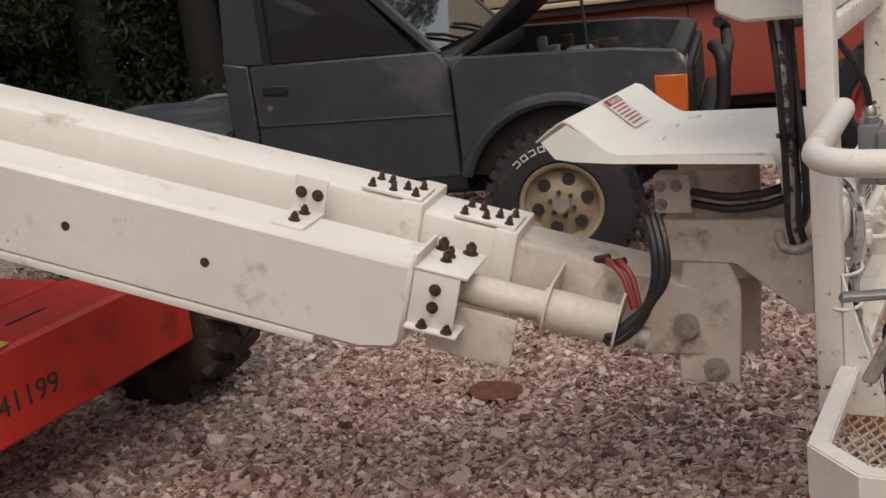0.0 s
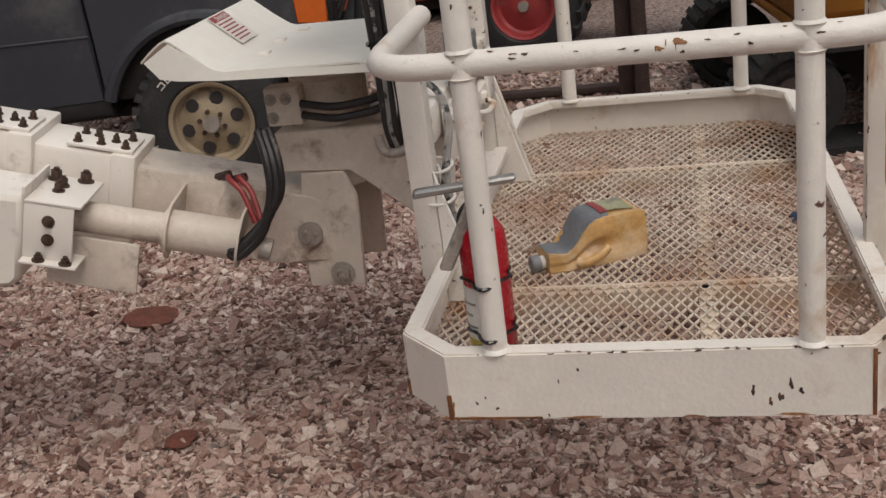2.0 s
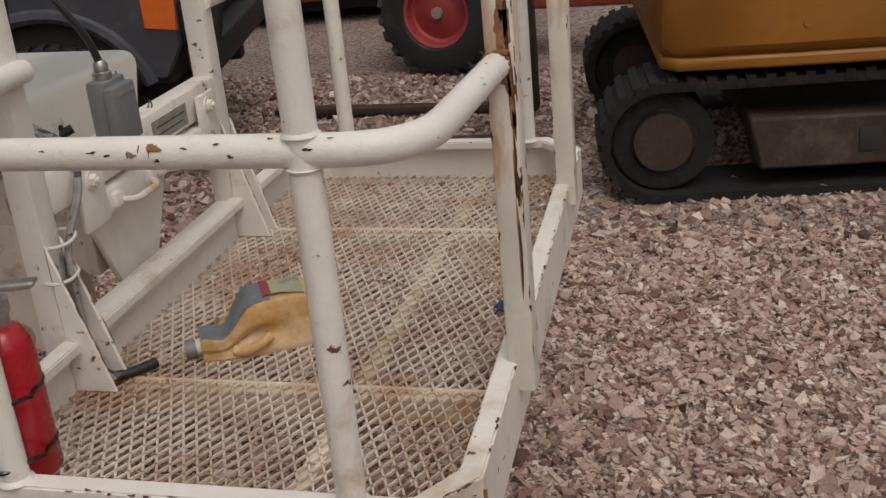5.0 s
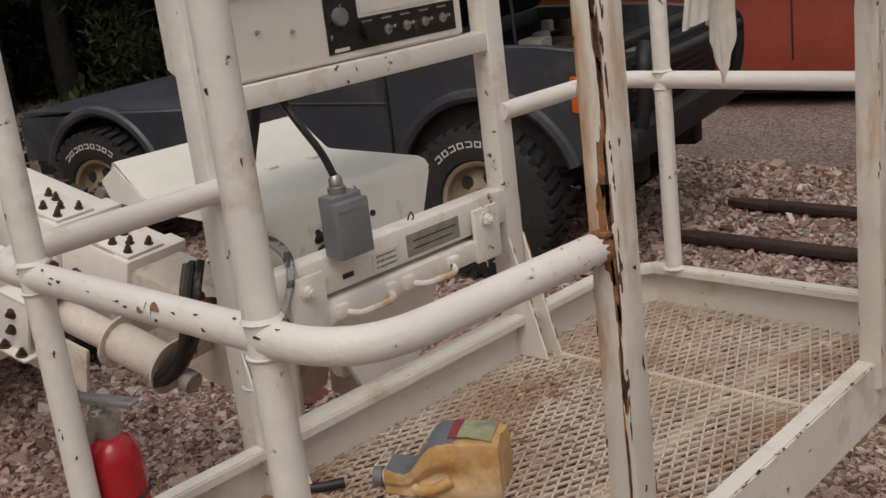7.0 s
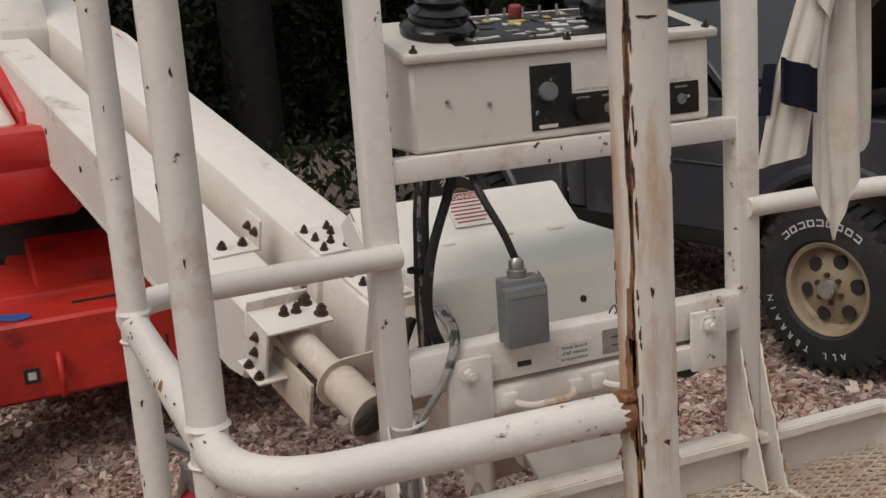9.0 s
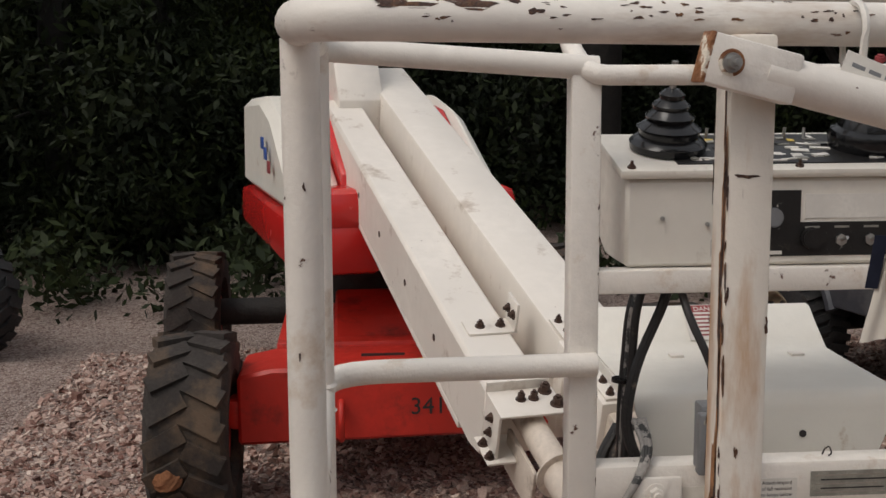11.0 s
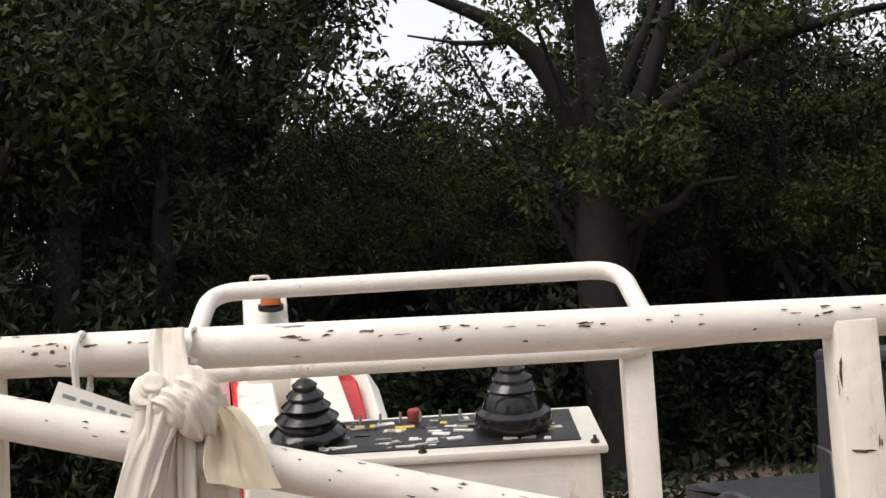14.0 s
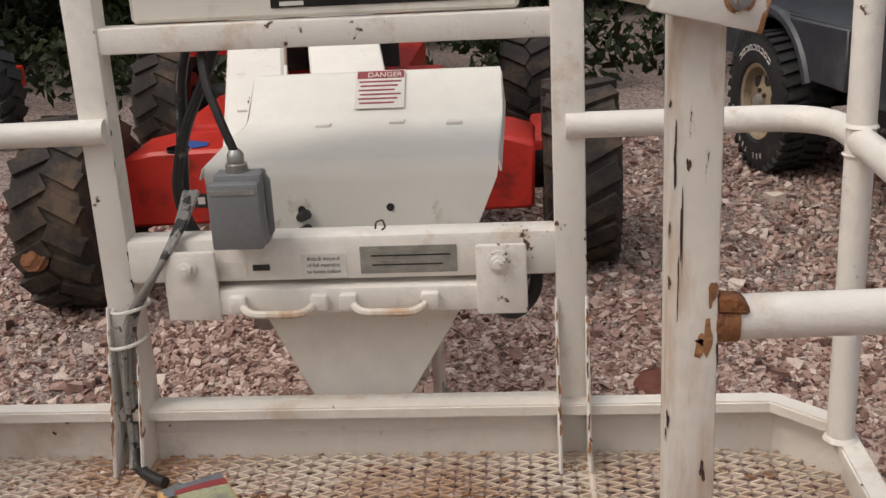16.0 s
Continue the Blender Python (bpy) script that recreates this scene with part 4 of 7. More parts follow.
for dx, dz in ((-0.055, 0.06), (-0.055, 0.02), (-0.02, 0.06)):
    bolt((-0.64 + dx, NY0 - 0.02, 1.10 + dz), (0, -1, 0), neck, 0.009, 0.008, M_dull)
part("front_taper", prism([(2.05, 1.08), (2.437, 1.08), (2.305, 0.853), (2.155, 0.853)], 0.012, Matrix(((0, 0, 1, -0.372), (1, 0, 0, 0), (0, 1, 0, 0), (0, 0, 0, 1))), 0.002), M_boom, neck)
for k, z in enumerate((1.145, 1.12)):
    part("hydraulic_line", pipe([(-0.63, NY0 - 0.012, z), (-0.55, NY0 - 0.03, z - 0.01), (-0.46, NY0 - 0.02, z), (-0.40, NY0 + 0.02, z + 0.03)], 0.009, 0.03, 8), M_hose, neck)

SITE[0] = Matrix()
cov = thing("rotator_cover", (-0.6, 2.24, 1.1), "white folded sheet-metal cover with a danger sticker over the rotator", "cover")
def cover_grid():
    """Folded sheet: low rear lip, ridge, long flat, front drop; corners clipped."""
    prof = [(-0.965, 1.262, 0.80), (-0.925, 1.288, 0.92), (-0.895, 1.306, 0.975), (-0.88, 1.312, 0.99), (-0.865, 1.308, 1.0), (-0.80, 1.254, 1.0), (-0.785, 1.244, 1.0), (-0.765, 1.238, 1.0), (-0.60, 1.237, 1.0), (-0.482, 1.236, 1.0), (-0.466, 1.231, 1.0), (-0.457, 1.220, 1.0), (-0.453, 1.205, 0.99), (-0.449, 1.115, 0.835), (-0.446, 1.05, 0.72)]
    rows = []
    for x, z, k in prof:
        row = []
        for v in (-1, -0.9, -0.5, 0, 0.5, 0.9, 1):
            drop = 0.0
            row.append((x, 2.243 + 0.242 * k * v, z - drop))
        rows.append(row)
    return rows
part("sheet", sheet(cover_grid(), 0.004), M_white, cov)
skirt_y0, skirt_y1 = 2.243 - 0.242, 2.243 + 0.242
for y, s in ((skirt_y0, -1), (skirt_y1, 1)):
    part("side_skirt", sheet([[(x, y + 0.002 * s, z) for x, z in ((-0.93, 1.270), (-0.87, 1.304), (-0.775, 1.238), (-0.465, 1.230))], [(x, y + 0.006 * s, z) for x, z in ((-0.90, 1.235), (-0.86, 1.228), (-0.775, 1.222), (-0.458, 1.214))]], 0.003), M_white, cov)
for y in (2.160, 2.307):
    part("hole", rod((-0.460, y, 1.160), (-0.4485, y, 1.1605), 0.0065, 14), M_ink, cov)
for x, y in ((-0.73, 2.155), (-0.74, 2.292), (-0.72, 2.40)):
    part("tab", box((x - 0.012, y - 0.014, 1.234), (x + 0.012, y + 0.014, 1.243), 0.002), M_boom, cov)
lb = facing((-0.8455, 2.205, 1.2965), (0, 1, 0), (-0.065, 0, 0.054))
part("sticker", box((0, -0.065, -0.0005), (0.095, 0.028, 0.0012), 0, lb), M_label, cov, "red and white danger sticker")
part("sticker_head", box((0.002, 0.008, 0.0012), (0.093, 0.026, 0.0018), 0, lb), M_inkred, cov)
text_mesh("DANGER", 0.0165, lb @ pose(0.022, 0.0105, 0.0019), M_label, "lettering", cov)
for k in range(6):
    part("text_bar", box((0.006 + 0.003 * (k % 2), -0.002 - 0.0105 * k, 0.0012), (0.088 - 0.006 * (k % 3), 0.002 - 0.0105 * k, 0.0016), 0, lb), M_inkred, cov)


# ---- control box and what is fixed to the frame ----
CY0, CY1, CXF, CXB = 1.952, 2.527, -0.348, -0.545
ctl = thing("control_box", (-0.43, 2.243, 1.497), "cream control box with two black-booted joysticks and a black switch panel", "control box")
def ctl_body():
    poly = [(CXF, 1.484), (CXF, 1.628), (CXB, 1.676), (CXB, 1.507), (CXB + 0.05, 1.484)]
    return prism([(x, z) for x, z in poly], CY1 - CY0, Matrix(((1, 0, 0, 0), (0, 0, 1, CY0), (0, 1, 0, 0), (0, 0, 0, 1))), 0.006)
part("body", ctl_body(), M_ctl, ctl)
LIDM = facing((CXF + 0.010, CY0 - 0.012, 1.628), (0, 1, 0), (-0.197, 0, 0.048))
LW, LD = CY1 - CY0 + 0.024, 0.214
part("lid", box((0, 0, 0), (LW, LD, 0.016), 0.005, LIDM), M_ctl, ctl)
part("top_panel", box((0.10, 0.028, 0.016), (LW - 0.04, LD - 0.02, 0.0185), 0.0008, LIDM), M_panel, ctl, "worn black decal panel with labels")
rng = random.Random(4)
for k in range(92):
    x, y = rng.uniform(0.11, LW - 0.09), rng.uniform(0.035, LD - 0.05)
    w, h = rng.uniform(0.006, 0.034), rng.uniform(0.004, 0.017)
    part("decal_mark", box((x, y, 0.0185), (x + w, y + h, 0.0187 + 0.00003 * k), 0, LIDM @ pose(x, y, 0, 0, 0, rng.uniform(-14, 14)) @ pose(-x, -y, 0)), rng.choice((M_label, M_label, M_labelgrey, M_panel, M_yellowpatch)), ctl)
for x in (0.02, LW - 0.02, LW * 0.5):
    bolt(LIDM @ Vector((x, 0.014, 0.016)), LIDM.to_3x3() @ Vector((0, 0, 1)), ctl, 0.005, 0.006, M_bolt)
def joystick(x, y, tall):
    m = LIDM @ pose(x, y, 0.0185)
    prof = [(0.0, 0.0), (0.071, 0.0), (0.073, 0.012), (0.064, 0.020), (0.056, 0.023), (0.057, 0.033), (0.061, 0.038), (0.048, 0.046), (0.043, 0.049), (0.047, 0.058), (0.036, 0.066), (0.033, 0.069), (0.036, 0.077), (0.026, 0.085), (0.022, 0.087), (0.024, 0.095), (0.013, 0.103), (0.006, 0.105), (0.0, 0.105)]
    if tall:
        prof = [(0.0, 0.0), (0.071, 0.0), (0.075, 0.018), (0.070, 0.03), (0.058, 0.036), (0.050, 0.058), (0.045, 0.064), (0.048, 0.07), (0.040, 0.078), (0.036, 0.081), (0.038, 0.088), (0.027, 0.095), (0.024, 0.097), (0.026, 0.104), (0.012, 0.112), (0.0, 0.113)]
    j = part("joystick", lathe([(r * 0.90, h) for r, h in prof], m, 36), M_gloss, ctl, "glossy black ribbed joystick boot")
    part("stick", rod(m @ Vector((0, 0, 0.1)), m @ Vector((0, 0, 0.150)), 0.0055, 10), M_steel, j)
    if tall:
        part("knob", rod(m @ Vector((0, 0, 0.146)), m @ Vector((0, 0, 0.160)), 0.009, 16, bev=0.003), M_inkred, j, "red joystick knob")
joystick(0.105, 0.112, False)
joystick(0.455, 0.112, True)
es = LIDM @ pose(0.285, 0.180, 0.016)
part("stop_button", lathe([(0, 0.022), (0.010, 0.022), (0.012, 0.019), (0.012, 0.012), (0.012, 0.0), (0, 0)], es, 20), M_inkred, ctl, "dull red stop button")
for k in range(6):
    part("toggle", rod(LIDM @ Vector((0.19 + 0.035 * k, 0.172 - 0.004 * (k % 2), 0.018)), LIDM @ Vector((0.191 + 0.035 * k, 0.174, 0.036)), 0.0028, 8), M_steel, ctl)
# front panel
FP = facing((CXF, CY0, 1.489), (0, 1, 0), (0, 0, 1))
panel = prism([(0.213, 0.010), (0.550, 0.010), (0.550, 0.066), (0.292, 0.066), (0.292, 0.119), (0.213, 0.119)], 0.0022, FP, 0.0006)
fp = part("switch_panel", panel, M_panel, ctl, "black L-shaped switch panel")
part("maker_plate", box((0.226, 0.013, 0.0022), (0.262, 0.019, 0.0027), 0, FP), M_label, fp)
for k in range(5):
    part("panel_mark", box((0.300 + 0.05 * k, 0.056, 0.0022), (0.325 + 0.05 * k, 0.0595, 0.0027), 0, FP), M_labelgrey, fp)
for x, y, r in ((0.243, 0.075, 0.016), (0.310, 0.040, 0.018)):
    part("knob", rod(FP @ Vector((x, y, 0.002)), FP @ Vector((x, y, 0.016)), r, 20, bev=0.002), M_grey if r < 0.017 else M_panel, fp)
for k in range(4):
    x = 0.362 + 0.05 * k
    part("nut", rod(FP @ Vector((x, 0.036, 0.002)), FP @ Vector((x, 0.036, 0.006)), 0.010, 6), M_steel, fp)
    part("toggle", rod(FP @ Vector((x, 0.036, 0.004)), FP @ Vector((x + 0.002, 0.042, 0.022)), 0.003, 8), M_steel, fp)
part("paper_label", box((0.30, 0.072, 0.0), (0.52, 0.112, 0.0012), 0, FP), M_label, ctl, "blank white label")
for x, y in ((0.06, 0.075), (0.135, 0.065)):
    bolt(FP @ Vector((x, y, 0)), (1, 0, 0), ctl, 0.004, 0.004, M_steel, washer=False)

# grey outlet box on the header
SITE[0] = Matrix.Translation((0, -0.019, 0.004))
gb = thing("outlet_box", (XF + 0.02, 2.12, 1.162), "grey metal outlet box with a flip cover on the header", "outlet box")
GX = XF + 0.028
part("body", box((GX, 2.085, 1.150), (GX + 0.038, 2.158, 1.262), 0.004), M_grey, gb)
part("cover", box((GX + 0.034, 2.078, 1.150), (GX + 0.056, 2.156, 1.252), 0.004), M_grey, gb)
part("cover_slot", box((GX + 0.0562, 2.084, 1.236), (GX + 0.0572, 2.150, 1.243), 0), M_labelgrey, gb)
part("side_flange", prism([(2.156, 1.268), (2.168, 1.25), (2.168, 1.170), (2.160, 1.158)], 0.004, Matrix(((0, 0, 1, GX + 0.02), (1, 0, 0, 0), (0, 1, 0, 0), (0, 0, 0, 1))), 0.001), M_grey, gb)
part("cable_gland", lathe([(0, 0), (0.017, 0), (0.017, 0.012), (0.013, 0.014), (0.013, 0.026), (0.008, 0.034), (0, 0.034)], pose(GX + 0.018, 2.118, 1.262), 12), M_steel, gb)
part("cable", pipe([(GX + 0.018, 2.118, 1.29), (GX + 0.015, 2.10, 1.34), (GX - 0.01, 2.075, 1.40), (-0.40, 2.06, 1.50)], 0.007, 0.04, 8), M_hose, gb)

SITE[0] = Matrix.Translation((0, -0.004, -0.017))
# labels on the header channel
HX = XF + 0.0245
HL = facing((HX, 0, 0), (0, 1, 0), (0, 0, 1))
pl1 = thing("rating_plate", (HX, 2.36, 1.13), "worn grey metal rating plate riveted to the header", "rating plate")
part("plate", box((2.275, 1.108, 0), (2.425, 1.152, 0.0012), 0, HL), M_labelgrey, pl1)
for k in range(5):
    part("text_bar", box((2.283 + 0.01 * (k % 2), 1.113 + 0.0075 * k, 0.0012), (2.415 - 0.012 * (k % 3), 1.1155 + 0.0075 * k, 0.0016), 0, HL), M_ink if k % 2 else M_dull, pl1)
pl2 = thing("lanyard_notice", (HX, 2.22, 1.12), "small white lanyard notice with black print", "notice")
part("paper", box((2.182, 1.104, 0), (2.252, 1.142, 0.001), 0, HL), M_label, pl2)
for k, line in enumerate(("Attach lanyard", "of fall restraint", "to loops below")):
    text_mesh(line, 0.0088, HL @ pose(2.217, 1.1315 - 0.0105 * k, 0.0012), M_ink, "lettering", pl2, 0.0002, "CENTER")
pl3 = thing("worn_sticker", (HX, 2.08, 1.12), "scuffed pale sticker beside a slot", "sticker")
part("paper", box((2.055, 1.106, 0), (2.095, 1.132, 0.001), 0, HL), M_ctl, pl3)
part("slot", box((2.105, 1.117, 0), (2.132, 1.127, 0.0012), 0.0004, HL), M_ink, pl3)
wire = solo("wire_curl", pipe([(XF + 0.01, 2.30, 1.176), (XF + 0.015, 2.302, 1.188), (XF + 0.01, 2.312, 1.19), (XF + 0.012, 2.316, 1.178), (XF + 0.012, 2.31, 1.174)], 0.0015, 0.004, 6), M_hose, "thin curl of black wire on the header", "wire")

SITE[0] = Matrix()
# cable bundle from the controls, down the frame post
cab = thing("cable_bundle", (XF, 1.98, ZF), "grey paint-splashed cable bundle strapped to the frame post", "cables")
for k in range(2):
    o = 0.008 * k
    part("cable", pipe([(-0.44 + 0.4 * o, 2.06 + o, 1.50), (-0.43, 2.045 + 0.6 * o, 1.42), (-0.41, 1.985 + 0.6 * o, 1.30), (-0.40, 1.965 + 0.8 * o, 1.20), (-0.405 + 0.3 * o, 1.995 + o, 1.12), (-0.44, 2.03 + o, 1.05)], 0.007, 0.05, 8), M_hose, cab)
for k in range(3):
    o = 0.009 * k
    part("cable", pipe([(-0.40, 1.985 + o, 1.21), (XF + 0.025, 1.99 + 0.5 * o, 1.175), (XF + 0.045 + 0.3 * o, 1.955, 1.11), (XF + 0.034 + 0.4 * o, 1.900 - 0.5 * o, 1.03), (XF + 0.032 + o, 1.888 - 0.6 * o, 0.93), (XF + 0.036 + o, 1.884 - 0.4 * o, 0.82), (XF + 0.065 + o, 1.882, ZF + 0.014)], 0.0055, 0.04, 8), M_paintedhose, cab)
for z, y in ((1.045, 1.905), (0.985, 1.892)):
    part("cable_tie", pipe([(XF + 0.012 + 0.030 * math.cos(a) + 0.012, y - 0.008 + 0.030 * math.sin(a), z + 0.006 * math.sin(a)) for a in [2 * math.pi * k / 18 for k in range(18)]], 0.0032, 0, 6, True), M_label, cab)
part("foot_pipe", pipe([(XF + 0.058, 1.882, ZF + 0.035), (XF + 0.075, 1.886, ZF + 0.016), (XF + 0.105, 1.915, ZF + 0.014), (XF + 0.128, 1.95, ZF + 0.014)], 0.0095, 0.018, 10), M_hose, cab)
vt = thing("hose_drop", (-0.45, 2.1, 1.09), "thick black hoses hanging under the control box", "hoses")
for k in range(3):
    part("hose", pipe([(-0.465 + 0.011 * k, 2.03, 1.50), (-0.445 + 0.008 * k, 1.985 + 0.004 * k, 1.40), (-0.435 + 0.008 * k, 1.97 + 0.005 * k, 1.22), (-0.435 + 0.009 * k, 1.972, 1.10), (-0.43 + 0.011 * k, 1.985, 1.06)], 0.0072, 0.04, 10), (M_hose, M_paintedhose, M_hose)[k], vt)
part("bundle_tie", rod((-0.432, 1.972, 1.27), (-0.432, 1.972, 1.276), 0.019, 14), M_gloss, vt)
part("steel_tail", pipe([(-0.455, 1.975, 1.09), (-0.45, 1.972, 1.055), (-0.41, 1.975, 1.05), (-0.37, 1.985, 1.10)], 0.010, 0.03, 10), M_dull, vt)
lp = thing("hose_loop", (-0.44, 2.50, 1.0), "loop of black hose behind the hanger plate", "hose")
part("hose", pipe([(-0.43, 2.44, 1.05), (-0.41, 2.47, 1.0), (-0.40, 2.505, 0.985), (-0.40, 2.54, 1.02), (-0.41, 2.545, 1.08), (-0.43, 2.53, 1.12)], 0.011, 0.03, 10), M_hose, lp)
part("hose", pipe([(-0.44, 2.45, 1.04), (-0.42, 2.50, 1.01), (-0.42, 2.525, 1.05)], 0.009, 0.03, 10), M_hose, lp)

# fire extinguisher tied to the corner post
EX = Vector((-0.178, 1.5195, 0.0))
ext = thing("fire_extinguisher", (EX.x, EX.y, ZF + 0.07), "red fire extinguisher zip-tied to a basket post", "fire extinguisher")
part("cylinder", lathe([(0, 0), (0.034, 0.001), (0.0385, 0.007), (0.0385, 0.185), (0.036, 0.205), (0.026, 0.222), (0.014, 0.230), (0, 0.230)], pose(EX.x, EX.y, ZF + 0.075), 32), M_extred, ext)
def wrapped(r, z0, z1, a0, a1):
    return sheet([[(EX.x + r * math.cos(a0 + (a1 - a0) * k / 14), EX.y + r * math.sin(a0 + (a1 - a0) * k / 14), ZF + 0.075 + z) for k in range(15)] for z in (z0, z1)], 0.0004)
part("label", wrapped(0.0390, 0.012, 0.120, 3.0, 4.75), M_label, ext, "white instruction label")
part("label_band", wrapped(0.0395, 0.016, 0.030, 3.02, 4.73), M_yellowpatch, ext)
for k in range(3):
    part("text_bar", wrapped(0.0394, 0.050 + 0.020 * k, 0.054 + 0.020 * k, 3.3, 4.3 - 0.2 * (k % 2)), M_labelgrey, ext)
part("valve", lathe([(0, 0), (0.016, 0), (0.016, 0.02), (0.02, 0.022), (0.02, 0.040), (0.012, 0.044), (0, 0.044)], pose(EX.x, EX.y, ZF + 0.300), 16), M_steel, ext)
part("lever", prism([(-0.105, -0.002), (0.055, 0.002), (0.06, 0.012), (-0.1, 0.010)], 0.022, Matrix(((0.96, 0, 0.28, EX.x + 0.002), (0.28, 0, -0.96, EX.y + 0.010), (0, 1, 0, ZF + 0.352), (0, 0, 0, 1))), 0.003), M_steel, ext)
part("grip", prism([(-0.075, -0.105), (-0.055, -0.110), (0.004, -0.004), (0.004, 0.014), (-0.012, 0.012)], 0.014, Matrix(((0.96, 0, 0.28, EX.x + 0.002), (0.28, 0, -0.96, EX.y - 0.004), (0, 1, 0, ZF + 0.335), (0, 0, 0, 1))), 0.003), M_dull, ext)
part("hose", pipe([(EX.x - 0.012, EX.y + 0.01, ZF + 0.325), (EX.x - 0.036, EX.y + 0.025, ZF + 0.30), (EX.x - 0.040, EX.y + 0.032, ZF + 0.24), (EX.x - 0.036, EX.y + 0.034, ZF + 0.18)], 0.0075, 0.03, 8), M_hose, ext)
for z in (0.895, 0.985):
    tie = []
    for k in range(25):
        a = 2 * math.pi * k / 24
        cx, cy, rr = (-0.170, 1.490, 0.0)
        wid = 0.0225 if math.sin(a) < 0 else 0.0415
        tie.append((cx - (0.006 if math.sin(a) > 0 else 0) + (0.5 * (wid + 0.032) if abs(math.sin(a)) < 0.3 else wid) * math.cos(a), cy + (0.0525 if math.sin(a) < 0 else 0.0705) * math.sin(a), z))
    part("zip_tie", pipe(tie[:-1], 0.0032, 0, 6, True), M_gloss, ext, "black zip tie")

# crushed oil jug on the deck
def jug():
    th = thing("oil_jug", (-0.06, 2.04, ZF), "crushed yellow plastic oil jug with a torn grey label", "jug")
    m = pose(-0.066, 2.048, ZF + 0.004, 0, 0, 29)
    LJ, DJ, HJ = 0.205, 0.098, 0.098

    def roof(x):
        """Height of the flattened jug along its length: low at the neck, full at the base."""
        k = min(1.0, max(0.0, (x / LJ + 0.34) / 0.32))
        return HJ * (0.40 + 0.60 * k * k * (3 - 2 * k) + 0.03 * math.sin(40 * x))
    b = bmesh.new()
    bmesh.ops.create_cube(b, size=1)
    bmesh.ops.subdivide_edges(b, edges=b.edges[:], cuts=15, use_grid_fill=True)
    for v in b.verts:
        x, y, z = v.co
        k = max(0.0, -x - 0.05) / 0.45
        r = 1 - 0.06 * abs(z * 2) ** 6
        n = noise.noise((x * 3.5, y * 3.5, z * 3.5 + 3)) * 0.07 + noise.noise((x * 9, y * 9, z * 9)) * 0.025
        yy = y * (1 - 0.34 * k) * r
        grip = 0.26 * math.exp(-((x + 0.02) / 0.16) ** 2 - ((z + 0.12) / 0.16) ** 2) if y < -0.3 else 0
        crease = 0.05 * max(0, math.sin(34 * x + 5 * z)) * (1 if y < -0.3 and x > 0.1 else 0)
        zz = (z + 0.5) * roof(x * LJ) + n * 0.05 * (z + 0.5)
        v.co = (x * LJ + 0.006 * abs(y) * 2 * (1 if x > 0.3 else 0), (yy + n * 0.5 + grip + crease * 0.3) * DJ, zz)
    bmesh.ops.smooth_vert(b, verts=b.verts, factor=0.25, use_axis_x=True, use_axis_y=True, use_axis_z=True)
    bmesh.ops.transform(b, matrix=m, verts=b.verts)
    body = part("jug_body", b, M_jug, th)

    def skin(u0, u1, v0, v1, lift, ragged):
        g = []
        for i in range(15):
            u = u0 + (u1 - u0) * i / 14
            row = []
            for j in range(10):
                e = ragged * (0.5 + 0.5 * math.sin(2.6 * i + 1.3)) + 0.5 * ragged * math.sin(1.1 * i)
                v = v0 - e + (v1 - v0 + e) * j / 9
                k = max(0.0, -u / LJ - 0.05) / 0.45
                top = roof(u) + lift + 0.0018 * math.sin(60 * u + 40 * v)
                y = v * (1 - 0.34 * k)
                over = max(0.0, -y - 0.043 * (1 - 0.34 * k))
                row.append(m @ Vector((u, y + over * 0.85, top - over * 1.0)))
            g.append(row)
        return sheet(g, 0.0012)
    part("jug_label", skin(-0.100, 0.030, -0.052, 0.044, 0.003, 0.012), M_juggrey, th, "torn blue-grey label")
    part("label_stripe", skin(0.018, 0.034, -0.028, 0.044, 0.005, 0.0), M_inkred, th)
    part("top_label", skin(0.034, 0.092, -0.026, 0.044, 0.0045, 0.002), M_weedlabel, th, "green and cream product label")
    part("neck", rod(m @ Vector((-0.098, 0.0, 0.018)), m @ Vector((-0.112, 0.0, 0.017)), 0.0145, 18), M_label, th)
    part("cap", rod(m @ Vector((-0.111, 0.0, 0.018)), m @ Vector((-0.130, 0.0, 0.0175)), 0.0175, 20, bev=0.002), M_grey, th, "grey screw cap")
    part("handle", pipe([m @ Vector((-0.045, -0.040, 0.018)), m @ Vector((-0.032, -0.050, 0.015)), m @ Vector((0.0, -0.052, 0.024)), m @ Vector((0.022, -0.046, 0.036))], 0.0095, 0.02, 10), M_jug, th)


M_weedlabel = material("green_cream_label", (0.36, 0.36, 0.22), 0.55, 0, 0.2, 16, 0.05, 60, stain=((0.2, 0.2, 0.16), 0.46, 30))
jug()
rag = [[(0.366 + 0.020 * (i - 2) / 2 + 0.006 * math.sin(j * 2.1), 2.208 + 0.020 * (j - 2) / 2, ZF + 0.006 + 0.010 * abs(math.sin(i * 1.9 + j * 1.3))) for j in range(5)] for i in range(5)]
solo("blue_rag", sheet(rag, 0.003), M_rag, "small crumpled blue scrap lying on the deck", "scrap")

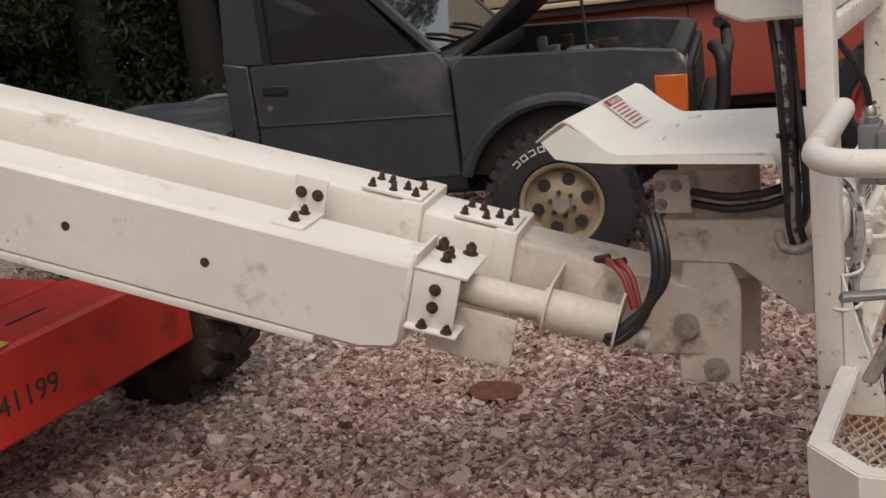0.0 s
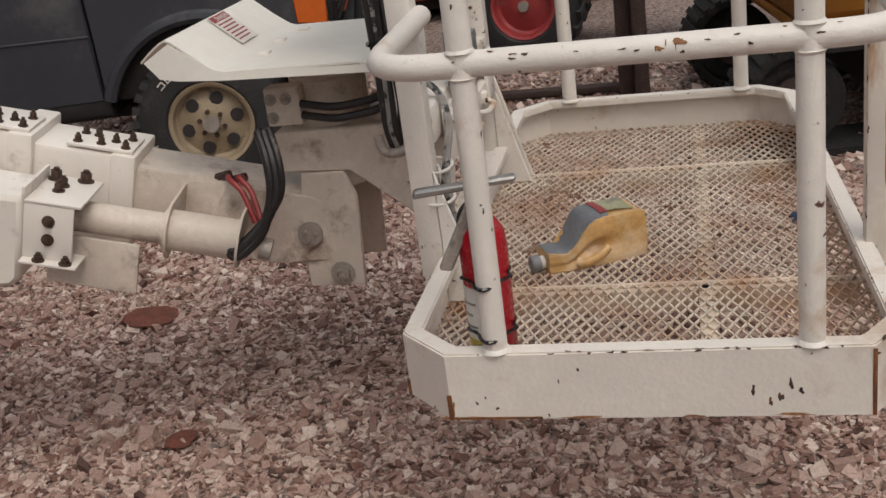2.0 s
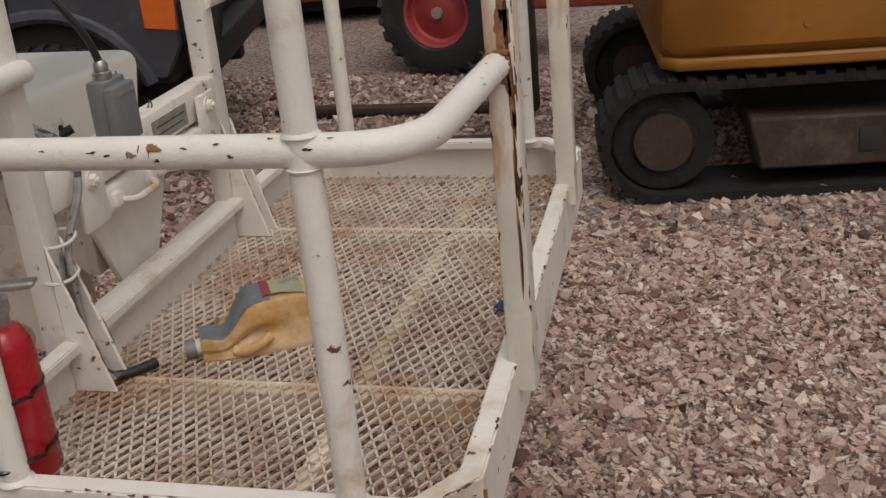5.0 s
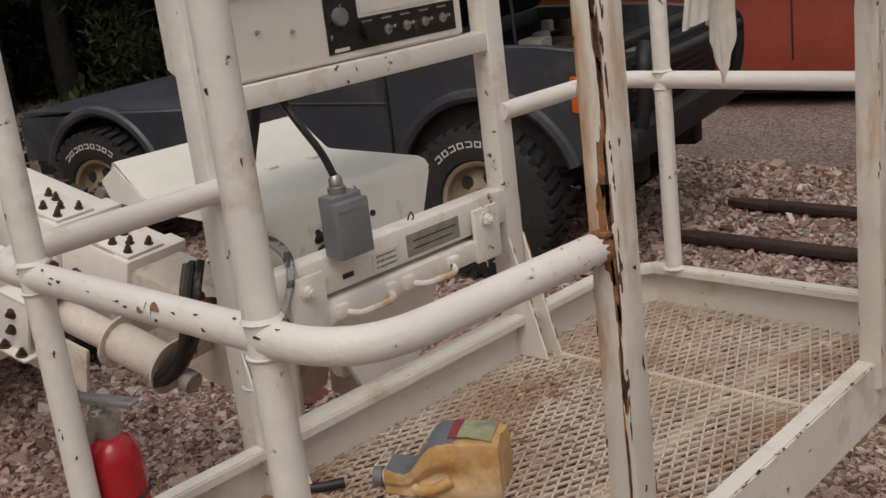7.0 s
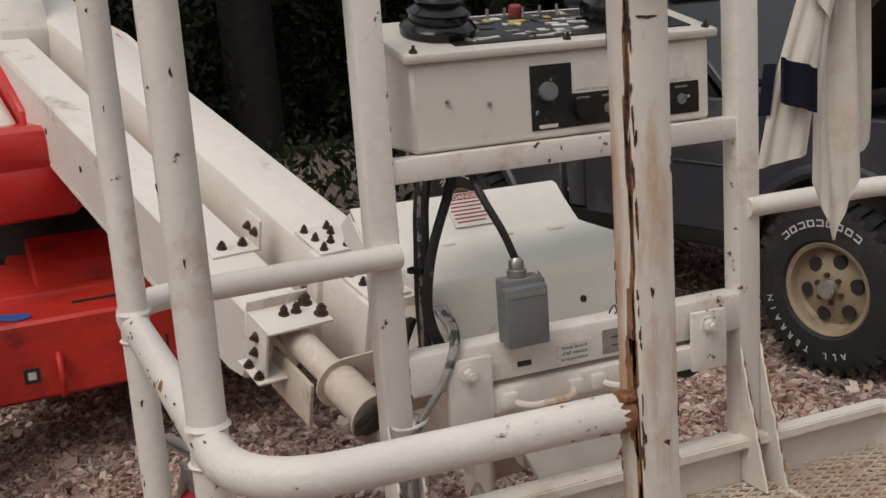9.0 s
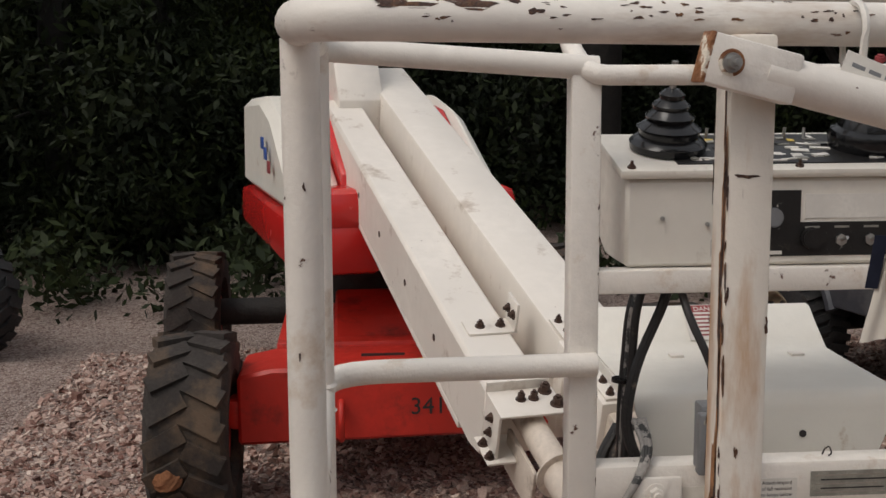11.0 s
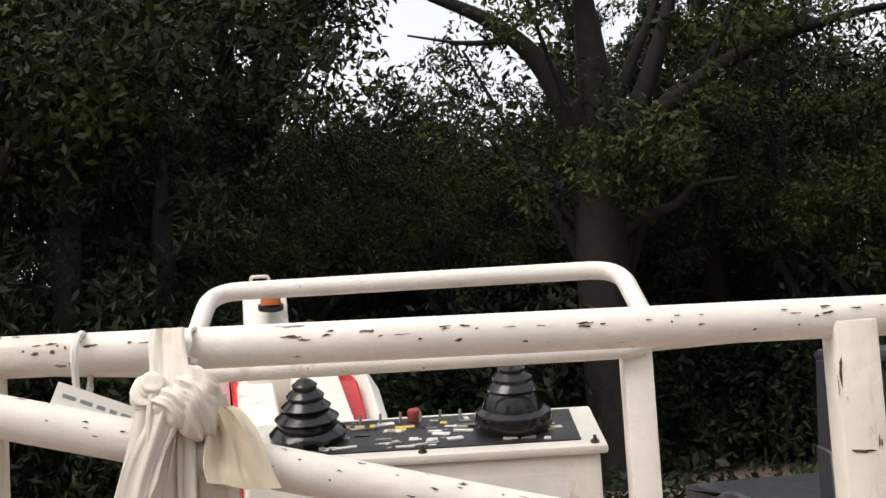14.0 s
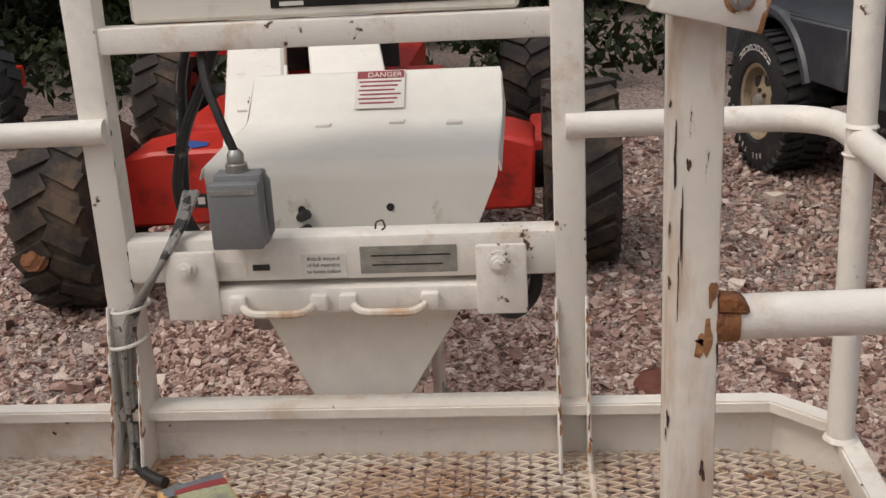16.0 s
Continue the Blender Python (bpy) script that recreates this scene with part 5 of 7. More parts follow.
# cloth knotted round the rail and the gate bar
cl = thing("knotted_cloth", (XE + 0.03, 2.0, 1.79), "soiled white cotton cloth with a navy band knotted round the rail", "cloth")
def hang(top, bottom, w0, w1, folds, depth, seed, tip=0.0, skew=0.0, belly=0.5, n=30, m_=44):
    """A hanging end of cloth: gathered at the top, folds fading as it widens; tip lengthens its middle."""
    (x0, y0, z0), (x1, y1, z1) = top, bottom
    rows = []
    for i in range(n + 1):
        u = i / n
        w = w0 + (w1 - w0) * u ** belly
        row = []
        for j in range(m_ + 1):
            v = 2 * j / m_ - 1
            a = depth * (0.45 + 0.55 * math.sin(math.pi * min(1, u + 0.15)) ** 0.6)
            wave = 2.4 * noise.noise((v * folds * 1.25, u * 0.7, seed * 7.3)) + 0.8 * noise.noise((v * folds * 2.9 + 5, u * 1.3, seed * 3.1))
            x = x0 + (x1 - x0) * u + a * wave
            y = y0 + (y1 - y0) * u + v * w / 2 + 0.003 * math.sin(5 * u + seed)
            z = z0 + (z1 - z0) * u - tip * u * (1 - abs(v)) + skew * v * u
            row.append((x, y, z))
        rows.append(row)
    return rows
XC = XE + 0.055
SITE[0] = Matrix.Translation((0, 0.050, 0.004))
part("tail", sheet(hang((XC, 1.985, 1.795), (XC - 0.004, 1.926, 1.556), 0.030, 0.052, 0.9, 0.007, 0.5, 0.0, 0.004), 0.0022), M_cloth, cl)
part("tail", sheet(hang((XC - 0.002, 1.992, 1.79), (XC - 0.012, 1.992, 1.530), 0.030, 0.052, 1.0, 0.009, 2.0, 0.060), 0.0022), M_cloth, cl)
part("tail", sheet(hang((XC - 0.010, 2.022, 1.785), (XC - 0.030, 2.022, 1.552), 0.036, 0.060, 1.0, 0.008, 3.6, 0.018, 0.006), 0.0022), M_cloth, cl)
part("fold", sheet(hang((XC + 0.012, 1.998, 1.79), (XC + 0.012, 1.966, 1.712), 0.030, 0.036, 1.2, 0.004, 1.1, 0.03, 0.006, 0.8), 0.0022), M_cloth, cl)
part("strap", sheet(hang((XE + 0.026, 1.990, 1.846), (XC + 0.002, 1.988, 1.782), 0.030, 0.036, 1.4, 0.003, 4.4), 0.0022), M_cloth, cl)
part("flap", sheet(hang((XC - 0.004, 2.034, 1.775), (XC + 0.004, 2.058, 1.708), 0.024, 0.062, 1.3, 0.007, 0.2, 0.004, -0.004), 0.0022), M_yellowcloth, cl, "yellowed corner of the cloth")
hem = [[(XC + 0.0040 * math.sin(1.6 * math.pi * v + 0.9) + 0.011, 1.931 + v * 0.0225, 1.646 - 0.040 * u - 0.007 * v) for v in [2 * j / 20 - 1 for j in range(21)]] for u in (0, 0.33, 0.66, 1)]
part("navy_band", sheet(hem, 0.0026), M_navy, cl, "navy fabric band")
part("navy_edge", sheet([[(XC - 0.006 + 0.004 * v, 1.913 - 0.007 * u + 0.008 * v, 1.646 - 0.046 * u) for v in (-0.6, 0, 0.6)] for u in (0, 0.3, 0.6, 1)], 0.0026), M_navy, cl)
SITE[0] = Matrix()
loop = []
for k in range(30):
    a = 2 * math.pi * k / 29
    loop.append((XE + 0.026 * math.cos(a), ZTOP - 0.004 + 0.027 * math.sin(a)))
part("rail_wrap", sheet([[(x + 0.0035 * math.sin(9 * v + 0.9 * k), 2.024 + 0.030 * v + 0.006 * k / 29 + 0.002 * math.sin(k * 0.7), z + 0.002 * math.sin(6 * v + k)) for v in [j / 6 for j in range(7)]] for k, (x, z) in enumerate(loop)], 0.003), M_cloth, cl)
def knot(seed, c, r):
    """A wrapped bundle: a ball with folds that run round it."""
    b = bmesh.new()
    bmesh.ops.create_icosphere(b, subdivisions=5, radius=1)
    ax = Vector((math.sin(seed), math.cos(seed * 1.7), math.sin(2.1 * seed))).normalized()
    for v in b.verts:
        p = v.co.copy()
        q = p.dot(ax) + 0.35 * noise.noise(p * 1.1 + Vector((seed, 0, 0)))
        k = 1 + 0.085 * math.sin(9 * q) + 0.05 * math.sin(21 * q + 2 * seed) + 0.12 * noise.noise(p * 1.4 + Vector((0, seed, 0)))
        v.co = Vector(c) + Vector((p.x * r[0], p.y * r[1], p.z * r[2])) * k
    return b
part("knot", knot(0.9, (XE + 0.046, 2.027, 1.792), (0.017, 0.019, 0.020)), M_cloth, cl)
part("knot", knot(2.2, (XE + 0.046, 2.065, 1.783), (0.024, 0.021, 0.032)), M_cloth, cl)
part("knot", knot(3.7, (XE + 0.058, 2.049, 1.782), (0.015, 0.022, 0.018)), M_cloth, cl)

# paper tag wired to the top rail
tg = thing("paper_tag", (XE + 0.02, 1.955, 1.80), "handwritten white paper tag tied to the top rail", "tag")
TM = facing((XE + 0.024, 1.930, 1.790), (0, 0.93, -0.37), (-0.1, 0.37, 0.93))
part("card", box((0, -0.022, 0), (0.088, 0.020, 0.001), 0, TM), M_label, tg)
for k in range(3):
    x = 0.008
    rr = random.Random(k)
    while x < 0.075:
        w = rr.uniform(0.004, 0.014)
        part("ink_mark", box((x, 0.008 - 0.011 * k, 0.001), (min(x + w, 0.082), 0.0115 - 0.011 * k, 0.0013), 0, TM), M_grey, tg)
        x += w + 0.004
part("tie", pipe([(XE + 0.024 * math.cos(a), 1.952, ZTOP + 0.024 * math.sin(a) - (0.012 if math.sin(a) < -0.5 else 0)) for a in [2 * math.pi * k / 20 for k in range(20)]], 0.0035, 0, 6, True), M_label, tg)


# ---- the lift's chassis, wheels and turret ----
def tyre_parts(owner, m, r, w, rim_r, tyre_mat, rim_mat, lugs, chevron, holes=0):
    """A tyre round the local z axis (outer side up), its rim under it."""
    h = w / 2
    prof = [(rim_r * 0.98, -h * 0.80), (rim_r * 1.08, -h * 0.98), (r * 0.86, -h), (r * 0.955, -h * 0.86), (r * 0.965, 0), (r * 0.955, h * 0.86), (r * 0.86, h), (rim_r * 1.08, h * 0.98), (rim_r * 0.98, h * 0.80), (rim_r * 0.95, 0), (rim_r * 0.98, -h * 0.80)]
    ty = part("tyre", lathe(prof, m, 56), tyre_mat, owner)
    b = None
    for k in range(lugs):
        for s in (-1, 1):
            a = 2 * math.pi * (k + (0.5 if s > 0 else 0)) / lugs
            mm = m @ Matrix.Rotation(a, 4, "Z") @ pose(r * 0.965, 0, s * h * 0.45, s * chevron, 0, 0)
            b = box((-0.02, -math.pi * r / lugs * 0.55, -h * 0.50), (r * 0.040, math.pi * r / lugs * 0.55, h * 0.50), 0.0, mm, b)
    part("tread", b, tyre_mat, ty)
    return ty


def rim_parts(owner, m, rim_r, w, mat, holes, hub_mat, dish=0.25):
    h = w / 2
    d = h * (1 - dish * 2)
    rm = part("rim", lathe([(rim_r, h * 0.80), (rim_r * 1.04, h * 0.86), (rim_r * 1.0, h * 0.92), (rim_r * 0.92, h * 0.86), (rim_r * 0.88, d), (rim_r * 0.80, d - 0.012), (rim_r * 0.42, d + 0.014), (rim_r * 0.36, d + 0.02), (rim_r * 0.2, d + 0.022), (0, d + 0.022)], m, 48), mat, owner)
    for k in range(holes):
        a = 2 * math.pi * k / holes + 0.2
        c = m @ Vector((rim_r * 0.61 * math.cos(a), rim_r * 0.61 * math.sin(a), d - 0.001))
        n = (m.to_3x3() @ Vector((0, 0, 1))).normalized()
        part("vent_hole", rod(c - n * 0.01, c + n * 0.010, rim_r * 0.135, 16), M_ink, rm)
        a += math.pi / holes
        c = m @ Vector((rim_r * 0.30 * math.cos(a), rim_r * 0.30 * math.sin(a), d + 0.014))
        part("lug_nut", rod(c, c + n * 0.018, rim_r * 0.05, 6), M_bolt, rm)
    c, n = m @ Vector((0, 0, d + 0.018)), (m.to_3x3() @ Vector((0, 0, 1))).normalized()
    part("hub", rod(c, c + n * 0.035, rim_r * 0.17, 20, bev=0.004), hub_mat, rm)


SITE[0] = Matrix.Translation((0, -0.085, 0.018))
lift = thing("boom_lift_chassis", (-3.9, 1.9, G), "red boom-lift chassis with muddy tyres parked on gravel", "boom lift")
def chassis_body():
    poly = [(1.18, 0.50), (2.63, 0.53), (2.64, 0.76), (2.54, 0.79), (1.30, 0.775), (1.18, 0.75)]
    return prism(poly, 0.34, Matrix(((0, 0, 1, -2.80), (1, 0, 0, 0), (0, 1, 0, 0), (0, 0, 0, 1))), 0.012)
part("front_beam", chassis_body(), M_red, lift)
part("deck_plate", box((-3.40, 1.30, 0.52), (-2.78, 2.42, 0.80), 0.015), M_red, lift)
part("rear_frame", box((-5.0, 1.45, 0.52), (-3.38, 2.05, 0.78), 0.015), M_red, lift)
part("deck_rise", prism([(-3.35, 0.79), (-2.85, 0.79), (-2.98, 0.86), (-3.35, 0.90)], 0.75, Matrix(((1, 0, 0, 0), (0, 0, 1, 1.52), (0, 1, 0, 0), (0, 0, 0, 1))), 0.01), M_red, lift)
part("axle", rod((-2.68, 1.0, 0.60), (-2.74, 2.80, 0.60), 0.07, 16), M_dark, lift)
part("rear_axle", rod((-4.35, 0.80, 0.61), (-4.45, 2.62, 0.61), 0.07, 16), M_dark, lift)
part("steer_link", box((-2.75, 1.14, 0.55), (-2.48, 1.20, 0.66), 0.02), M_red, lift)
part("steer_link", box((-3.45, 2.62, 0.52), (-2.95, 2.74, 0.66), 0.02), M_red, lift)
for x, y, s in ((-2.40, 1.045, -1), (-2.74, 2.80, 1), (-4.35, 0.80, -1), (-4.45, 2.62, 1)):
    m = Matrix.Translation((x, y, G + 0.312)) @ Matrix.Rotation(radians(90) * -s, 4, "X")
    wh = part("wheel", rod(m @ Vector((0, 0, -0.10)), m @ Vector((0, 0, 0.06)), 0.16, 20), M_red, lift)
    tyre_parts(wh, m, 0.335, 0.27, 0.19, M_tyre, M_red, 19, 28)
part("clay_smear", knot(1.3, (-2.075, 0.99, 0.52), (0.014, 0.045, 0.04)), M_lift_tyre_mud, lift, "smear of orange clay")
FACE = facing((-2.459, 0, 0), (0, 1, 0), (0, 0, 1))
text_mesh("341199", 0.088, FACE @ pose(1.79, 0.60, 0.0), M_ink, "lettering", lift, 0.0012)
part("square_sticker", box((1.43, 0.57, -0.001), (1.48, 0.62, 0.0012), 0, FACE), M_ink, lift)
part("square_mark", box((1.442, 0.582, 0.0012), (1.468, 0.608, 0.0018), 0, FACE), M_label, lift)
part("tie_loop", pipe([(-2.455, 1.545, 0.655), (-2.42, 1.545, 0.64), (-2.40, 1.545, 0.59), (-2.42, 1.545, 0.53), (-2.455, 1.545, 0.515)], 0.012, 0.03, 10), M_red, lift)
part("blue_tape", prism([(-0.055, -0.035), (0.05, -0.045), (0.075, 0.0), (0.04, 0.04), (-0.07, 0.03)], 0.003, pose(-2.55, 1.42, 0.7795, 0.6, 0, 60), 0.001), M_blue, lift, "patch of blue tape")
part("yellow_sticker", prism([(-0.03, -0.06), (0.03, -0.06), (0.045, 0.0), (0.03, 0.06), (-0.03, 0.06), (-0.045, 0.0)], 0.002, pose(-2.50, 1.87, 0.7860, 0.6, 0, 0), 0), M_yellowpatch, lift, "yellow warning sticker")
for y0, y1 in ((1.62, 1.78), (2.05, 2.2)):
    part("deck_slot", box((-2.62, y0, 0.778), (-2.612, y1, 0.7885), 0), M_ink, lift)

SITE[0] = Matrix.Translation((-2.66, 1.515, 0)) @ Matrix.Rotation(BA, 4, "Z") @ Matrix.Translation((2.66, -1.49, 0))
tur = thing("turret_hood", (-3.4, 1.95, 0.80), "red turret with white engine covers on both sides of the boom", "turret")
part("turntable", rod((-3.95, 1.80, 0.78), (-3.95, 1.80, 1.08), 0.36, 40, bev=0.01), M_dark, tur)
part("turret_frame", box((-4.6, 1.45, 1.05), (-3.05, 2.10, 1.22), 0.02), M_red, tur)
def hood(y0, y1, sgn):
    nm = lambda poly, x0, d, bv: prism(poly, d, Matrix(((0, 0, 1, x0), (1, 0, 0, 0), (0, 1, 0, 0), (0, 0, 0, 1))), bv)
    o, i = (y0, y1) if sgn < 0 else (y1, y0)
    base = part("red_base", box((-4.5, y0, 1.09), (-2.66, 1.605 if sgn < 0 else y1, 1.28), 0.035), M_redgloss, tur)
    part("red_nose", box((-2.95, y0 if sgn < 0 else y0, 1.25), (-2.655, (1.605 if sgn < 0 else y1), 1.405), 0.05), M_redgloss, tur)
    top = bmesh.new()
    A = [(-2.86, 1.42), (-3.35, 1.67), (-3.7, 1.74), (-4.4, 1.72), (-4.45, 1.29), (-2.80, 1.29)]
    b = prism(A, abs(i - o) - 0.02, Matrix(((1, 0, 0, 0), (0, 0, 1, min(o, i) + 0.01), (0, 1, 0, 0), (0, 0, 0, 1))), 0.04)
    part("white_cover", b, M_white, tur, "white engine cover with blue and red decals")
    top.free()
hood(1.27, 1.49, -1)
hood(2.02, 2.13, 1)
part("red_stripe", prism([(-2.88, 1.45), (-3.30, 1.70), (-4.3, 1.82), (-4.3, 1.12), (-2.88, 1.12)], 0.10, Matrix(((1, 0, 0, 0), (0, 0, 1, 1.488), (0, 1, 0, 0), (0, 0, 0, 1))), 0.008), M_redgloss, tur)
part("red_stripe", prism([(-2.88, 1.45), (-3.30, 1.68), (-4.3, 1.80), (-4.3, 1.12), (-2.88, 1.12)], 0.085, Matrix(((1, 0, 0, 0), (0, 0, 1, 1.935), (0, 1, 0, 0), (0, 0, 0, 1))), 0.008), M_redgloss, tur)
for k, (z, c) in enumerate(((1.52, M_blue), (1.48, M_blue), (1.43, M_inkred))):
    part("decal", box((-3.5 + 0.1 * k, 1.256, z), (-3.42 + 0.1 * k, 1.261, z + 0.05), 0.001), c, tur)

SITE[0] = Matrix()


# ---- grey pickup truck ----
TYAW, TS = 13.0, 0.86
TM0 = pose(-1.7705, 4.105, G + 0.012, 0, 0, TYAW) @ Matrix.Diagonal((TS, TS, TS, 1))      # x ahead, y to its left, from under the right front wheel
TMB = TM0 @ Matrix.Translation((0.02, 0, -0.107))      # the body, let down over its wheels
WID = 1.62
def tm(x, y, z):
    return TMB @ Vector((x, y, z))
def tside(poly, y, t, bev=0.006):
    return prism(poly, t, TMB @ Matrix(((1, 0, 0, 0), (0, 0, 1, y), (0, 1, 0, 0), (0, 0, 0, 1))), bev)
def arch(cx, r, z0, n=9):
    a0 = math.asin((z0 - 0.495) / r)
    return [(cx - 0.02 + r * math.cos(a), 0.495 + r * math.sin(a)) for a in [a0 + (math.pi - 2 * a0) * k / n for k in range(n + 1)]]
def tbox(lo, hi, bev=0.01):
    return box(lo, hi, bev, TMB)


tr = thing("pickup_truck", TM0 @ pose(-1.3, WID / 2, 0), "faded dark grey lifted pickup with its bonnet open and white-lettered tyres", "pickup truck")
ZR = 0.66
fend = [(-0.50, ZR), (-0.50, 1.175), (-0.44, 1.215), (0.30, 1.185), (0.56, 1.150), (0.60, 1.06), (0.60, 0.80), (0.52, ZR)] + arch(0, 0.49, ZR)
door = [(-1.53, ZR - 0.02), (-1.53, 1.27), (-0.56, 1.255), (-0.515, 1.18), (-0.505, ZR - 0.02)]
cabr = [(-1.67, ZR), (-1.67, 1.30), (-1.54, 1.275), (-1.54, ZR)]
bed = [(-3.16, 0.66), (-3.16, 0.93), (-1.72, 0.95), (-1.72, ZR)] + arch(-2.5, 0.46, ZR)
for y, side in ((0.0, 1), (WID - 0.05, -1)):
    part("fender", tside(fend, y, 0.05, 0.008), M_truck, tr)
    d = part("door", tside(door, y - 0.004 * side, 0.05, 0.008), M_truck, tr)
    part("crease", tside([(-1.52, 0.965), (-0.51, 0.945), (-0.51, 0.955), (-1.52, 0.975)], y + (0.048 if side < 0 else -0.010), 0.008, 0.002), M_truck, d)
    part("handle", tside([(-1.475, 1.125), (-1.34, 1.12), (-1.34, 1.165), (-1.475, 1.17)], y + (0.05 if side < 0 else -0.016), 0.016, 0.004), M_trim, d, "black door handle")
    part("lock", rod(tm(-1.45, y - 0.008 * side, 1.06), tm(-1.45, y + 0.02 * side, 1.06), 0.012, 12), M_steel, d)
    part("cab_corner", tside(cabr, y, 0.05, 0.008), M_truck, tr)
    part("bed_side", tside(bed, y, 0.05, 0.008), M_truck, tr)
    for cx, r in ((0.0, 0.485), (-2.5, 0.455)):
        lip = [tm(x, y + (0.012 if side > 0 else 0.038), z) for x, z in arch(cx, r, ZR - 0.02, 22)]
        part("wheel_flare", pipe(lip, 0.030, 0, 8), M_truck, tr, "rolled flare round the wheel arch")
    part("rocker", tbox((-1.67, y + (0.005 if side > 0 else -0.01), ZR - 0.09), (-0.48, y + (0.06 if side > 0 else 0.045), ZR - 0.01)), M_trim, tr)
    # cab glass and pillars
    g = part("side_glass", tside([(-1.43, 1.275), (-0.66, 1.262), (-0.99, 1.66), (-1.43, 1.66)], y + (0.03 if side > 0 else 0.012), 0.006, 0), M_clear, tr)
    g.visible_shadow = False
    part("pillar", tside([(-1.67, 1.29), (-1.45, 1.27), (-1.45, 1.70), (-1.63, 1.70)], y + 0.012 * side, 0.04), M_truck, tr)
    part("pillar", tside([(-0.60, 1.255), (-0.54, 1.245), (-0.96, 1.70), (-1.03, 1.70)], y + 0.012 * side, 0.04), M_truck, tr)
    part("window_seal", tside([(-1.455, 1.26), (-1.415, 1.26), (-1.415, 1.68), (-1.455, 1.68)], y + (0.004 if side > 0 else 0.03), 0.02, 0.002), M_trim, tr)
    part("side_lamp", tside([(0.455, 0.885), (0.600, 0.865), (0.602, 1.04), (0.455, 1.045)], y + (0.044 if side < 0 else -0.010), 0.03, 0.006), M_lampor, tr, "orange wrap-round lamp")
part("cab_floor", tbox((-1.67, 0.04, 0.55), (-0.48, WID - 0.04, 0.72)), M_trim, tr)
part("roof", tbox((-1.67, 0.02, 1.69), (-0.95, WID - 0.02, 1.75), 0.03), M_truck, tr)
part("cab_back", tbox((-1.69, 0.03, 0.66), (-1.64, WID - 0.03, 1.30), 0.01), M_truck, tr)
part("seat", tbox((-1.45, 0.16, 0.72), (-0.95, WID - 0.16, 1.02), 0.06), M_trim, tr)
part("seat_back", tbox((-1.58, 0.10, 0.98), (-1.42, WID - 0.10, 1.60), 0.05), M_trim, tr)
part("dashboard", tbox((-0.80, 0.08, 0.95), (-0.48, WID - 0.08, 1.235), 0.04), M_trim, tr)
part("steering_wheel", pipe([tm(-0.93 + 0.06 * math.sin(a), 1.18 + 0.18 * math.cos(a), 1.24 + 0.17 * math.sin(a)) for a in [2 * math.pi * k / 24 for k in range(24)]], 0.014, 0, 8, True), M_trim, tr)
wsm = facing(tm(-0.57, 0.06, 1.255), TM0.to_3x3() @ Vector((0, 1, 0)), TM0.to_3x3() @ Vector((-0.42, 0, 0.45))) @ Matrix.Diagonal((TS, TS, TS, 1))
ws = part("windscreen", box((0, 0, 0), (WID - 0.12, 0.62, 0.006), 0.0, wsm), M_clear, tr)
ws.visible_shadow = False
for k in (0.45, 1.0):
    part("wiper", pipe([wsm @ Vector((k, -0.01, 0.02)), wsm @ Vector((k - 0.2, 0.05, 0.022)), wsm @ Vector((k - 0.42, 0.09, 0.018))], 0.008, 0.02, 6), M_trim, tr)
part("cowl", tbox((-0.58, 0.05, 1.12), (-0.42, WID - 0.05, 1.215), 0.02), M_truck, tr)
bon = facing(tm(-0.45, 0.05, 1.225), TM0.to_3x3() @ Vector((0, 1, 0)), TM0.to_3x3() @ Vector((0.80, 0, 0.62))) @ Matrix.Diagonal((TS, TS, TS, 1))
part("bonnet", box((0, 0, -0.02), (WID - 0.10, 0.98, 0.025), 0.02, bon), M_dark, tr, "raised bonnet, dark underside showing")
part("bonnet_prop", rod(tm(0.15, 0.12, 1.16), tm(0.12, 0.16, 1.62), 0.007, 8), M_trim, tr)
part("engine_bay", tbox((-0.46, 0.06, 0.62), (0.54, WID - 0.06, 1.02), 0.02), M_dark, tr)
er = random.Random(11)
for k in range(26):
    x, y = er.uniform(-0.40, 0.45), er.uniform(0.10, WID - 0.25)
    a, c, h = er.uniform(0.04, 0.13), er.uniform(0.04, 0.13), er.uniform(0.03, 0.16)
    part("engine_piece", tbox((x, y, 1.0), (x + a, y + c, 1.02 + h), 0.012), er.choice((M_dark, M_dark, M_dull, M_trim, M_bolt)), tr)
part("headlamp_bucket", tbox((0.50, 0.03, 0.95), (0.60, 0.26, 1.14), 0.03), M_dull, tr)
part("grille", tbox((0.575, 0.07, 0.80), (0.625, WID - 0.07, 1.08), 0.012), M_trim, tr)
for k in range(6):
    part("grille_bar", tbox((0.62, 0.28, 0.83 + 0.04 * k), (0.632, WID - 0.28, 0.845 + 0.04 * k), 0.003), M_trim, tr)
part("grille_top", tbox((0.50, 0.04, 1.10), (0.60, WID - 0.04, 1.15), 0.015), M_trim, tr)
part("bumper", tbox((0.62, -0.02, 0.66), (0.76, WID + 0.02, 0.80), 0.03), M_trim, tr)
for y in (0.10, WID - 0.10):
    part("brush_guard", pipe([tm(0.70, y, 0.68), tm(0.76, y, 0.92), tm(0.76, y, 1.10), tm(0.72, y + (0.12 if y < 0.8 else -0.12), 1.13)], 0.028, 0.06, 10), M_trim, tr)
part("brush_bar", pipe([tm(0.76, 0.10, 1.06), tm(0.78, WID / 2, 1.06), tm(0.76, WID - 0.10, 1.06)], 0.026, 0, 10), M_trim, tr)
part("frame_rail", tbox((-3.5, 0.35, 0.48), (0.62, 0.47, 0.60), 0.01), M_dark, tr)
